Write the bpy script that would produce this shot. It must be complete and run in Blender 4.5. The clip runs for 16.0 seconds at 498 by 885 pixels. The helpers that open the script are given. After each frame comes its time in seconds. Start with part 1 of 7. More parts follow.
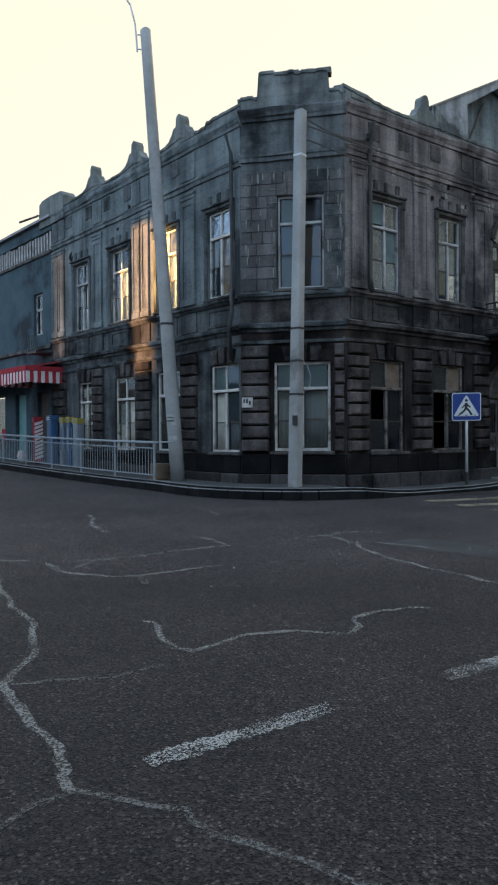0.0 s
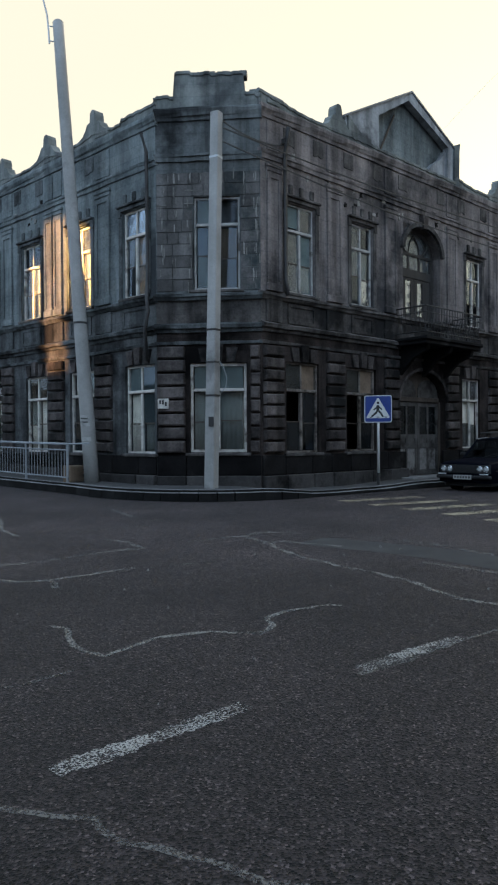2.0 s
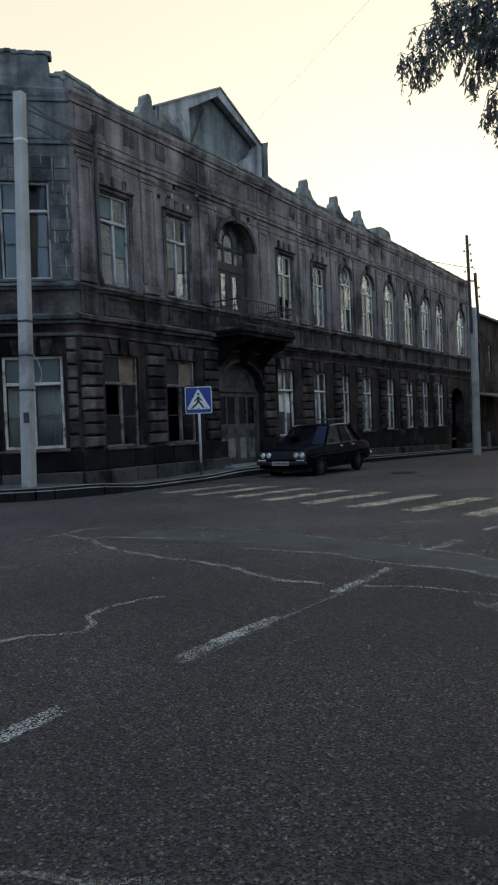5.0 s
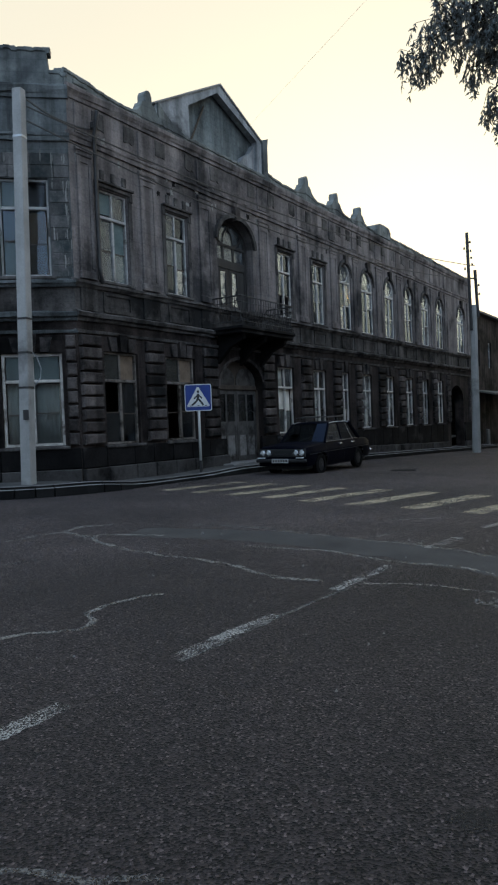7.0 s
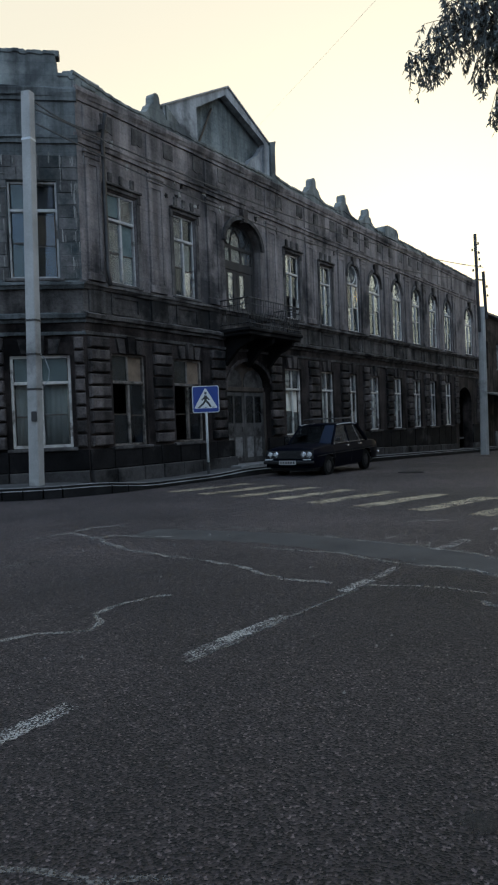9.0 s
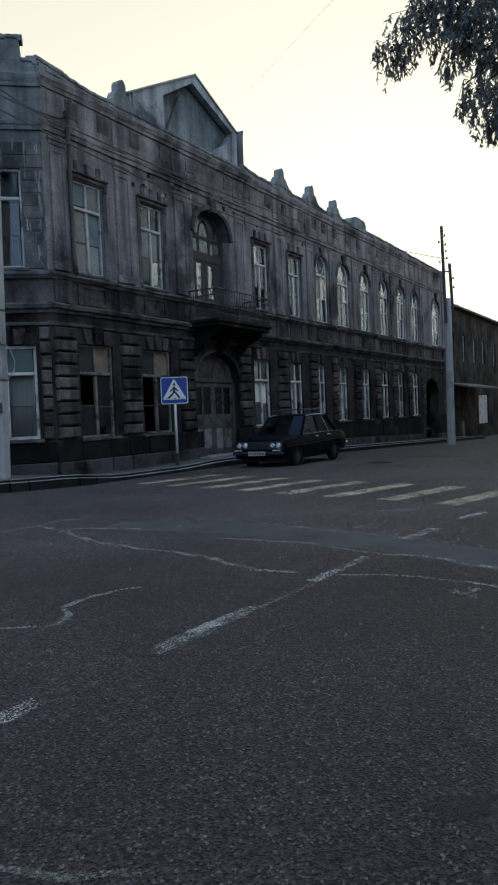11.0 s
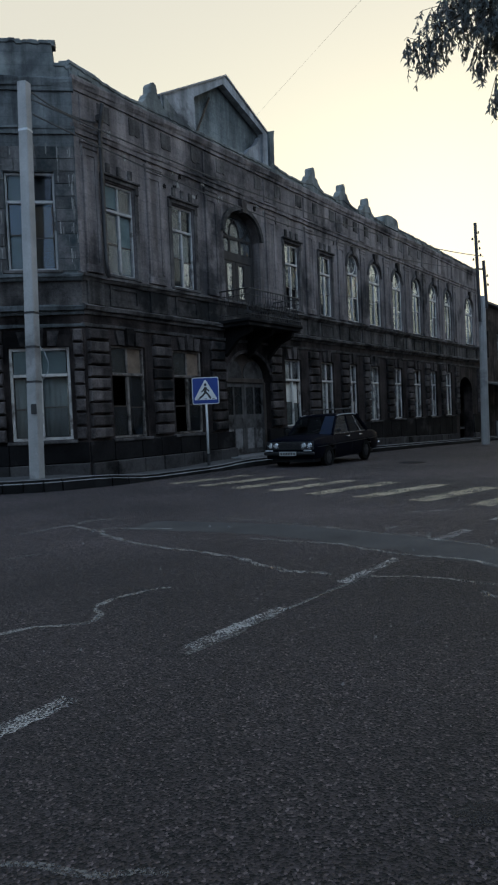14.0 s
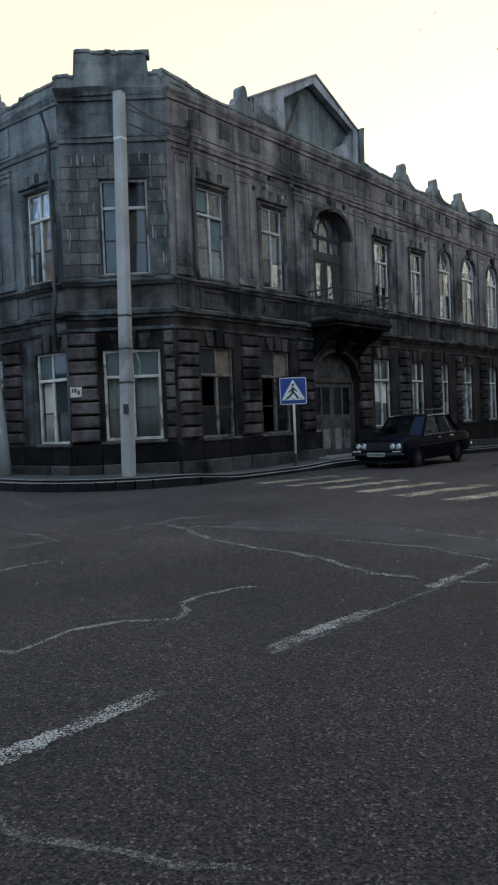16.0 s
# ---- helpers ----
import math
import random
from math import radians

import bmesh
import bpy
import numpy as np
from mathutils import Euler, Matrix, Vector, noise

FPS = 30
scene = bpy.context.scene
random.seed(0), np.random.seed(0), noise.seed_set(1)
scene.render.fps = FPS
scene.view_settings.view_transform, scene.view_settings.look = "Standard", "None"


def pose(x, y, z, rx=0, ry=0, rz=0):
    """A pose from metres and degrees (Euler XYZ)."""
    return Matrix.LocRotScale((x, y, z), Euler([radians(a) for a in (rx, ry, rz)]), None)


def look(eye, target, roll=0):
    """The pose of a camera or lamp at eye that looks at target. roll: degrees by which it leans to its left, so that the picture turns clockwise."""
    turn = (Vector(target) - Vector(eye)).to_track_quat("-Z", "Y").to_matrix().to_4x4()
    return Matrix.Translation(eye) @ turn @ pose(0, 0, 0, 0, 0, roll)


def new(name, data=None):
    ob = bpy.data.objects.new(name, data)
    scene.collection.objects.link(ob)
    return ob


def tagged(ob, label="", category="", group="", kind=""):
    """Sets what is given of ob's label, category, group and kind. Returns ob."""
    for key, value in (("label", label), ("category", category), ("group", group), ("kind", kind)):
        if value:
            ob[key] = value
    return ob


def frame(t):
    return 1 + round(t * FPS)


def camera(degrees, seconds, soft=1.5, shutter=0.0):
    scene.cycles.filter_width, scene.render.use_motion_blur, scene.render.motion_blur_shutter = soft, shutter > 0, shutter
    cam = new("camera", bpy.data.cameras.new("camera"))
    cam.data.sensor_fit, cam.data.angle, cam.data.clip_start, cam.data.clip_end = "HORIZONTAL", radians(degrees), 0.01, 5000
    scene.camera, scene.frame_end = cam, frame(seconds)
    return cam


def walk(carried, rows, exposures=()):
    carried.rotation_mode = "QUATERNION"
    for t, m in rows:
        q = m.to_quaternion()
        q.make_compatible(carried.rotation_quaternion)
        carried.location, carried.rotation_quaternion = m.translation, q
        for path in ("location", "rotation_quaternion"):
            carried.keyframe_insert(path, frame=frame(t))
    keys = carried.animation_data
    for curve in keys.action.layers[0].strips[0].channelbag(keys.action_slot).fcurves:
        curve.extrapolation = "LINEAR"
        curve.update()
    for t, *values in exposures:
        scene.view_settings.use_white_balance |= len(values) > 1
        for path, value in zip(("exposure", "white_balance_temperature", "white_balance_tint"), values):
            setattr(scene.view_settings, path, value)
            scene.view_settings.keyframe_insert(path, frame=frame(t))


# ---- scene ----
cam = camera(38.35, 16.0, soft=2.2)
ROWS = [
    (0, -0.000, 0.000, 1.353, 1.21, -0.48, 0.34),
    (0.5, -0.002, 0.002, 1.351, 1.00, -0.28, 0.16),
    (1, 0.009, 0.013, 1.350, 0.23, -0.25, 0.19),
    (1.5, 0.011, 0.017, 1.345, -1.91, -0.27, 0.10),
    (2, 0.027, 0.018, 1.342, -5.39, -0.37, 0.34),
    (2.5, 0.042, 0.023, 1.339, -9.39, -0.56, 0.76),
    (3, 0.057, 0.011, 1.339, -13.14, -0.64, 1.28),
    (3.5, 0.072, 0.006, 1.338, -16.23, -0.77, 1.73),
    (4, 0.082, 0.007, 1.334, -18.25, -1.04, 2.06),
    (4.5, 0.089, -0.000, 1.339, -19.33, -1.22, 2.25),
    (7, 0.093, 0.003, 1.340, -19.39, -1.52, 2.25),
    (7.5, 0.090, 0.011, 1.337, -19.21, -1.43, 2.19),
    (8, 0.091, 0.010, 1.336, -19.00, -1.31, 2.21),
    (8.5, 0.091, 0.008, 1.334, -18.73, -1.28, 2.19),
    (9, 0.090, 0.003, 1.336, -18.80, -1.35, 2.20),
    (11.5, 0.103, 0.027, 1.331, -21.97, -2.33, 2.47),
    (12, 0.109, 0.028, 1.332, -22.54, -2.40, 2.53),
    (12.5, 0.115, 0.027, 1.333, -22.91, -2.30, 2.57),
    (13, 0.116, 0.025, 1.336, -22.39, -2.21, 2.53),
    (13.5, 0.112, 0.013, 1.337, -21.08, -2.13, 2.56),
    (14, 0.113, 0.013, 1.340, -18.74, -2.06, 2.56),
    (14.5, 0.111, 0.015, 1.337, -15.77, -1.66, 2.46),
    (15, 0.117, 0.006, 1.339, -13.80, -1.43, 2.35),
    (15.5, 0.118, -0.008, 1.346, -12.36, -1.62, 2.40),
    (16, 0.119, 0.005, 1.342, -11.73, -1.75, 2.38),
]
walk(cam, [(t, pose(x, y, z, 90 + pitch, roll, yaw)) for t, x, y, z, yaw, pitch, roll in ROWS],
     exposures=[(0.0, 0.74, 6000, 12), (4.0, 0.63, 6080, 13), (9.0, 0.56, 6000, 13), (11.5, 0.58, 5700, 13), (12.0, 0.5, 5620, 13), (12.5, 0.15, 5500, 13), (13.5, 0.15, 5550, 13), (14.0, 0.32, 5750, 13), (14.5, 0.46, 5950, 13), (15.0, 0.74, 6150, 13), (16.0, 0.78, 6200, 13)])

# ---- sky and sun: low sun behind the house, so that its street fronts lie in shade ----
SUN_AZ, SUN_EL = 34.0, 14.0
world = bpy.data.worlds.new("sky")
scene.world = world
world.use_nodes = True
wn, wl = world.node_tree.nodes, world.node_tree.links
wn.clear()
sky = wn.new("ShaderNodeTexSky")
sky.sky_type = "NISHITA"
sky.sun_disc = False
sky.sun_elevation, sky.sun_rotation = radians(SUN_EL), radians(SUN_AZ)
sky.air_density, sky.dust_density, sky.ozone_density = 1.2, 2.5, 1.5
bg, wo = wn.new("ShaderNodeBackground"), wn.new("ShaderNodeOutputWorld")
bg.inputs["Strength"].default_value = 0.1
haze = wn.new("ShaderNodeMix")                 # bright low haze, cream near the horizon and pale blue overhead
haze.data_type = "RGBA"
haze.inputs[0].default_value = 0.95
coord, fade, tone = wn.new("ShaderNodeTexCoord"), wn.new("ShaderNodeMapRange"), wn.new("ShaderNodeMix")
fade.interpolation_type = "SMOOTHSTEP"
fade.inputs["From Min"].default_value, fade.inputs["From Max"].default_value = 0.05, 0.65
tone.data_type = "RGBA"
tone.inputs[6].default_value, tone.inputs[7].default_value = (6.8, 6.15, 4.45, 1), (6.6, 8.6, 10.6, 1)
away = wn.new("ShaderNodeVectorMath")          # cream towards the low sun, blue overhead and away from it
away.operation = "DOT_PRODUCT"
away.inputs[1].default_value = (-0.9 * math.sin(radians(SUN_AZ)), -0.9 * math.cos(radians(SUN_AZ)), 1.0)
wl.new(coord.outputs["Generated"], away.inputs[0])
wl.new(away.outputs["Value"], fade.inputs["Value"])
wl.new(fade.outputs[0], tone.inputs[0])
wl.new(sky.outputs[0], haze.inputs[6])
near_fade, glow = wn.new("ShaderNodeMapRange"), wn.new("ShaderNodeMix")
near_fade.interpolation_type = "SMOOTHSTEP"
near_fade.inputs["From Min"].default_value, near_fade.inputs["From Max"].default_value = -0.95, -0.15
glow.data_type = "RGBA"
glow.inputs[6].default_value = (11.0, 9.9, 5.9, 1)
wl.new(away.outputs["Value"], near_fade.inputs["Value"])
wl.new(near_fade.outputs[0], glow.inputs[0])
wl.new(tone.outputs[2], glow.inputs[7])
wl.new(glow.outputs[2], haze.inputs[7])
wl.new(haze.outputs[2], bg.inputs["Color"])
wl.new(bg.outputs[0], wo.inputs["Surface"])
sun = new("sun", bpy.data.lights.new("sun", "SUN"))
sun.data.energy, sun.data.angle, sun.data.color = 2.0, radians(0.6), (1.0, 0.78, 0.52)
sa, se = radians(SUN_AZ), radians(SUN_EL)
sun_way = Vector((math.sin(sa) * math.cos(se), math.cos(sa) * math.cos(se), math.sin(se)))
sun.matrix_world = look(sun_way * 60, (0, 0, 0))

# added unseen lamps: narrow patches of thrown-back low sun on the side-street front
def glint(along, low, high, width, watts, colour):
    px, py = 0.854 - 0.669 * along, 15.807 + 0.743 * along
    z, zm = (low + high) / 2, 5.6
    lamp = new("added_glint_lamp", bpy.data.lights.new("added_glint_lamp", "AREA"))
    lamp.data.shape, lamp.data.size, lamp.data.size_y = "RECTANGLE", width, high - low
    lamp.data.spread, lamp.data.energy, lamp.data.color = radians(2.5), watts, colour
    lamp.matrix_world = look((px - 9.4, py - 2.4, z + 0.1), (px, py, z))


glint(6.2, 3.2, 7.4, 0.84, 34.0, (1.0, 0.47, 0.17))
# these two stand in for the bright glow of two window panes
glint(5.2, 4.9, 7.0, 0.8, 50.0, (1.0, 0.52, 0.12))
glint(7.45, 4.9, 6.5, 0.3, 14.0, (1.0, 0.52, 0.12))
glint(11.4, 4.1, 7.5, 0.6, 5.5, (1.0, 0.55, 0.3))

# ---- materials ----
def surface(name, low, high, rough=0.85, patch=0.8, grain=25.0, bump=0.35, metal=0.0, mid=0.5, spread=0.3, stain=None, stain_amount=0.5, stretch=(1, 1, 1), piece=0.0, bump_dist=0.02, streaks=0.0, ashlar=0.0):
    """Two-scale mottled surface; stain adds a third colour in large soft shapes; piece varies brightness from object to object."""
    m = bpy.data.materials.new(name)
    m.use_nodes = True
    n, l = m.node_tree.nodes, m.node_tree.links
    b = n["Principled BSDF"]
    geo = n.new("ShaderNodeNewGeometry")
    mp = n.new("ShaderNodeMapping")
    mp.inputs["Scale"].default_value = stretch
    l.new(geo.outputs["Position"], mp.inputs["Vector"])

    def cloud(scale, detail):
        t = n.new("ShaderNodeTexNoise")
        t.inputs["Scale"].default_value, t.inputs["Detail"].default_value, t.inputs["Roughness"].default_value = scale, detail, 0.62
        l.new(mp.outputs[0], t.inputs["Vector"])
        return t.outputs["Fac"]

    big, fine = cloud(patch, 5), cloud(grain, 3)
    add = n.new("ShaderNodeMath")
    add.operation = "MULTIPLY_ADD"
    l.new(fine, add.inputs[0])
    add.inputs[1].default_value = 0.45
    l.new(big, add.inputs[2])
    rng = n.new("ShaderNodeMapRange")
    rng.inputs["From Min"].default_value, rng.inputs["From Max"].default_value = mid + 0.22 - spread, mid + 0.22 + spread
    l.new(add.outputs[0], rng.inputs["Value"])
    mix = n.new("ShaderNodeMix")
    mix.data_type = "RGBA"
    mix.inputs[6].default_value, mix.inputs[7].default_value = (*low, 1), (*high, 1)
    l.new(rng.outputs[0], mix.inputs[0])
    col = mix.outputs[2]
    if stain:
        s = cloud(patch * 0.45 + 0.07, 6)
        r2 = n.new("ShaderNodeMapRange")
        r2.inputs["From Min"].default_value, r2.inputs["From Max"].default_value = 0.62 - stain_amount * 0.25, 0.72 - stain_amount * 0.2
        l.new(s, r2.inputs["Value"])
        m2 = n.new("ShaderNodeMix")
        m2.data_type = "RGBA"
        m2.inputs[7].default_value = (*stain, 1)
        l.new(r2.outputs[0], m2.inputs[0])
        l.new(col, m2.inputs[6])
        col = m2.outputs[2]
    if streaks:
        # rain streaks: long soft vertical runs of soot
        mp2 = n.new("ShaderNodeMapping")
        mp2.inputs["Scale"].default_value = (3.2, 3.2, 0.28)
        l.new(geo.outputs["Position"], mp2.inputs["Vector"])
        t2 = n.new("ShaderNodeTexNoise")
        t2.inputs["Scale"].default_value, t2.inputs["Detail"].default_value = 1.0, 5
        l.new(mp2.outputs[0], t2.inputs["Vector"])
        r5 = n.new("ShaderNodeMapRange")
        r5.inputs["From Min"].default_value, r5.inputs["From Max"].default_value = 0.36, 0.62
        r5.inputs["To Min"].default_value, r5.inputs["To Max"].default_value = 1 - streaks, 1.15
        l.new(t2.outputs["Fac"], r5.inputs["Value"])
        m4 = n.new("ShaderNodeVectorMath")
        m4.operation = "SCALE"
        l.new(col, m4.inputs[0])
        l.new(r5.outputs[0], m4.inputs["Scale"])
        col = m4.outputs[0]
    if ashlar:
        # courses of cut stone, each with a tone of its own
        tc, sep, com, br = n.new("ShaderNodeTexCoord"), n.new("ShaderNodeSeparateXYZ"), n.new("ShaderNodeCombineXYZ"), n.new("ShaderNodeTexBrick")
        l.new(tc.outputs["Object"], sep.inputs[0])
        l.new(sep.outputs[0], com.inputs[0])
        l.new(sep.outputs[2], com.inputs[1])
        l.new(com.outputs[0], br.inputs["Vector"])
        br.inputs["Scale"].default_value = 1.0
        br.inputs["Brick Width"].default_value, br.inputs["Row Height"].default_value, br.inputs["Mortar Size"].default_value = 0.62, 0.285, 0.012
        lo, hi = 1 - ashlar, 1 + ashlar
        br.inputs["Color1"].default_value, br.inputs["Color2"].default_value, br.inputs["Mortar"].default_value = (lo, lo, lo, 1), (hi, hi * 0.97, hi * 0.95, 1), (0.86, 0.86, 0.86, 1)
        m5 = n.new("ShaderNodeVectorMath")
        m5.operation = "MULTIPLY"
        l.new(col, m5.inputs[0])
        l.new(br.outputs["Color"], m5.inputs[1])
        col = m5.outputs[0]
    if piece:
        info = n.new("ShaderNodeObjectInfo")
        r3 = n.new("ShaderNodeMapRange")
        r3.inputs["To Min"].default_value, r3.inputs["To Max"].default_value = 1 - piece, 1 + piece
        l.new(info.outputs["Random"], r3.inputs["Value"])
        m3 = n.new("ShaderNodeVectorMath")
        m3.operation = "SCALE"
        l.new(col, m3.inputs[0])
        l.new(r3.outputs[0], m3.inputs["Scale"])
        col = m3.outputs[0]
    l.new(col, b.inputs["Base Color"])
    b.inputs["Metallic"].default_value = metal
    b.inputs["Specular IOR Level"].default_value = 0.06 if rough > 0.75 else 0.5
    r4 = n.new("ShaderNodeMapRange")
    r4.inputs["To Min"].default_value, r4.inputs["To Max"].default_value = max(0.02, rough - 0.12), min(1, rough + 0.12)
    l.new(fine, r4.inputs["Value"])
    l.new(r4.outputs[0], b.inputs["Roughness"])
    if bump:
        bp = n.new("ShaderNodeBump")
        bp.inputs["Strength"].default_value, bp.inputs["Distance"].default_value = bump, bump_dist
        l.new(add.outputs[0], bp.inputs["Height"])
        l.new(bp.outputs[0], b.inputs["Normal"])
    return m


def glass(name, tint=(0.93, 0.95, 0.95), rough=0.03, clear=0.6, gloss=0.04, wavy=0.0):
    """Dusty window glass: see-through, with reflections that grow towards grazing views."""
    m = bpy.data.materials.new(name)
    m.use_nodes = True
    n, l = m.node_tree.nodes, m.node_tree.links
    n.clear()
    out, mixer, face = n.new("ShaderNodeOutputMaterial"), n.new("ShaderNodeMixShader"), n.new("ShaderNodeLayerWeight")
    steep, fres = n.new("ShaderNodeMath"), n.new("ShaderNodeMath")
    dust, body = n.new("ShaderNodeBsdfDiffuse"), n.new("ShaderNodeMixShader")
    gl, tr = n.new("ShaderNodeBsdfGlossy"), n.new("ShaderNodeBsdfTransparent")
    geo, no = n.new("ShaderNodeNewGeometry"), n.new("ShaderNodeTexNoise")
    no.inputs["Scale"].default_value, no.inputs["Detail"].default_value = 2.3, 5
    l.new(geo.outputs["Position"], no.inputs["Vector"])
    rg = n.new("ShaderNodeMapRange")
    rg.inputs["From Min"].default_value, rg.inputs["From Max"].default_value = 0.35, 0.75
    rg.inputs["To Min"].default_value, rg.inputs["To Max"].default_value = max(0.0, 0.8 - clear), (1 - clear) + min(0.25, 1.3 * (1 - clear))
    l.new(no.outputs["Fac"], rg.inputs["Value"])
    dust.inputs["Color"].default_value = (0.2, 0.21, 0.215, 1)
    tr.inputs["Color"].default_value = (*tint, 1)
    gl.inputs["Roughness"].default_value, gl.inputs["Color"].default_value = rough, (0.78, 0.88, 1.0, 1)
    if wavy:
        # hand-drawn panes: each bends its reflection in slow waves
        ripple, bend = n.new("ShaderNodeTexNoise"), n.new("ShaderNodeBump")
        ripple.inputs["Scale"].default_value, ripple.inputs["Detail"].default_value = 5.0, 3
        bend.inputs["Strength"].default_value, bend.inputs["Distance"].default_value = wavy, 0.1
        l.new(geo.outputs["Position"], ripple.inputs["Vector"])
        l.new(ripple.outputs["Fac"], bend.inputs["Height"])
        l.new(bend.outputs[0], gl.inputs["Normal"])
    face.inputs["Blend"].default_value = 0.5
    steep.operation, steep.inputs[1].default_value = "POWER", 5.0
    fres.operation, fres.inputs[1].default_value, fres.inputs[2].default_value = "MULTIPLY_ADD", 0.9, gloss
    l.new(face.outputs["Facing"], steep.inputs[0])
    l.new(steep.outputs[0], fres.inputs[0])
    l.new(rg.outputs[0], body.inputs[0])
    l.new(tr.outputs[0], body.inputs[1])
    l.new(dust.outputs[0], body.inputs[2])
    l.new(fres.outputs[0], mixer.inputs[0])
    l.new(body.outputs[0], mixer.inputs[1])
    l.new(gl.outputs[0], mixer.inputs[2])
    l.new(mixer.outputs[0], out.inputs["Surface"])
    return m


def worn_paint(name, colour, keep=0.5, scale=9.0, soft=0.05, rough=0.8):
    """Thin paint or dust on the road, flaked away in specks."""
    m = bpy.data.materials.new(name)
    m.use_nodes = True
    n, l = m.node_tree.nodes, m.node_tree.links
    b, out = n["Principled BSDF"], n["Material Output"]
    b.inputs["Base Color"].default_value, b.inputs["Roughness"].default_value = (*colour, 1), rough
    geo, a, c = n.new("ShaderNodeNewGeometry"), n.new("ShaderNodeTexNoise"), n.new("ShaderNodeTexNoise")
    a.inputs["Scale"].default_value, a.inputs["Detail"].default_value = scale * 7, 3
    c.inputs["Scale"].default_value, c.inputs["Detail"].default_value = scale * 0.35, 3
    l.new(geo.outputs["Position"], a.inputs["Vector"])
    l.new(geo.outputs["Position"], c.inputs["Vector"])
    add = n.new("ShaderNodeMath")
    add.operation = "MULTIPLY_ADD"
    l.new(c.outputs["Fac"], add.inputs[0])
    add.inputs[1].default_value = 0.5
    l.new(a.outputs["Fac"], add.inputs[2])
    rg = n.new("ShaderNodeMapRange")
    edge = 0.75 + (0.5 - keep) * 0.3
    rg.inputs["From Min"].default_value, rg.inputs["From Max"].default_value = edge - soft, edge + soft
    l.new(add.outputs[0], rg.inputs["Value"])
    tr, mx = n.new("ShaderNodeBsdfTransparent"), n.new("ShaderNodeMixShader")
    l.new(rg.outputs[0], mx.inputs[0])
    l.new(tr.outputs[0], mx.inputs[1])
    l.new(b.outputs[0], mx.inputs[2])
    l.new(mx.outputs[0], out.inputs["Surface"])
    return m


# side-street wall lightened for the haze that lies over it
STONE_SIDE = surface("grey_hazed_side_tuff", (0.016, 0.018, 0.0185), (0.138, 0.145, 0.147), patch=0.9, grain=14, bump=0.6, stain=(0.012, 0.012, 0.0125), stain_amount=0.45, bump_dist=0.03, streaks=0.5, ashlar=0.14)
STONE_WARM = surface("brown_tuff", (0.007, 0.0062, 0.006), (0.07, 0.057, 0.052), patch=1.1, grain=16, bump=0.6, stain=(0.007, 0.0065, 0.0065), stain_amount=0.5, bump_dist=0.03, streaks=0.5, ashlar=0.14)
# upper stone paler than the ground floor: sky haze put into its colour
STONE_UP = surface("blue_grey_hazed_tuff", (0.053, 0.064, 0.067), (0.208, 0.234, 0.236), patch=0.8, grain=14, bump=0.5, stain=(0.045, 0.05, 0.053), stain_amount=0.35, bump_dist=0.025, streaks=0.4, ashlar=0.06)
STONE_UP_WARM = surface("grey_brown_hazed_tuff", (0.05, 0.046, 0.047), (0.262, 0.233, 0.222), patch=0.9, grain=16, bump=0.5, stain=(0.037, 0.036, 0.037), stain_amount=0.35, bump_dist=0.025, streaks=0.45, ashlar=0.06)
STONE_CORNER = surface("sooty_corner_tuff", (0.036, 0.041, 0.043), (0.165, 0.178, 0.178), patch=0.9, grain=14, bump=0.55, stain=(0.026, 0.028, 0.029), stain_amount=0.45, bump_dist=0.025, streaks=0.5, ashlar=0.1)
STONE_MID = surface("stained_sill_tuff", (0.018, 0.0177, 0.0174), (0.14, 0.128, 0.12), patch=1.1, grain=16, bump=0.6, stain=(0.016, 0.016, 0.016), stain_amount=0.5, bump_dist=0.03, streaks=0.5, ashlar=0.08)
STONE_MID_COOL = surface("stained_grey_sill_tuff", (0.019, 0.021, 0.0213), (0.135, 0.143, 0.144), patch=1.1, grain=16, bump=0.6, stain=(0.016, 0.017, 0.017), stain_amount=0.5, bump_dist=0.03, streaks=0.5, ashlar=0.08)
# parapet palest of all, again with the haze in its colour
STONE_TOP = surface("pale_hazed_attic_tuff", (0.09, 0.1, 0.097), (0.225, 0.238, 0.227), patch=1.2, grain=14, bump=0.5, stain=(0.07, 0.076, 0.078), stain_amount=0.3, bump_dist=0.025, streaks=0.35, ashlar=0.05)
DOOR_PAINT = surface("worn_door_paint", (0.03, 0.028, 0.026), (0.12, 0.113, 0.106), rough=0.8, patch=4, grain=40, bump=0.3, stain=(0.03, 0.027, 0.025), stain_amount=0.4)
PANEL_SCUFFED = surface("scuffed_pale_door_paint", (0.07, 0.066, 0.062), (0.27, 0.255, 0.24), rough=0.8, patch=4, grain=40, bump=0.3, stain=(0.05, 0.045, 0.04), stain_amount=0.45)
STONE_TRIM = surface("weathered_trim", (0.02, 0.019, 0.0185), (0.15, 0.138, 0.13), patch=1.7, grain=18, bump=0.6, stain=(0.02, 0.0195, 0.0195), stain_amount=0.4, bump_dist=0.03, streaks=0.5)
STONE_TRIM_COOL = surface("weathered_grey_trim", (0.022, 0.0245, 0.025), (0.145, 0.155, 0.156), patch=1.7, grain=18, bump=0.6, stain=(0.02, 0.021, 0.021), stain_amount=0.4, bump_dist=0.03, streaks=0.5)
STONE_BLOCK = surface("rustic_block", (0.0085, 0.0076, 0.0075), (0.12, 0.103, 0.096), patch=1.6, grain=20, bump=0.8, piece=0.45, stain=(0.013, 0.013, 0.013), stain_amount=0.5, bump_dist=0.04, streaks=0.4)
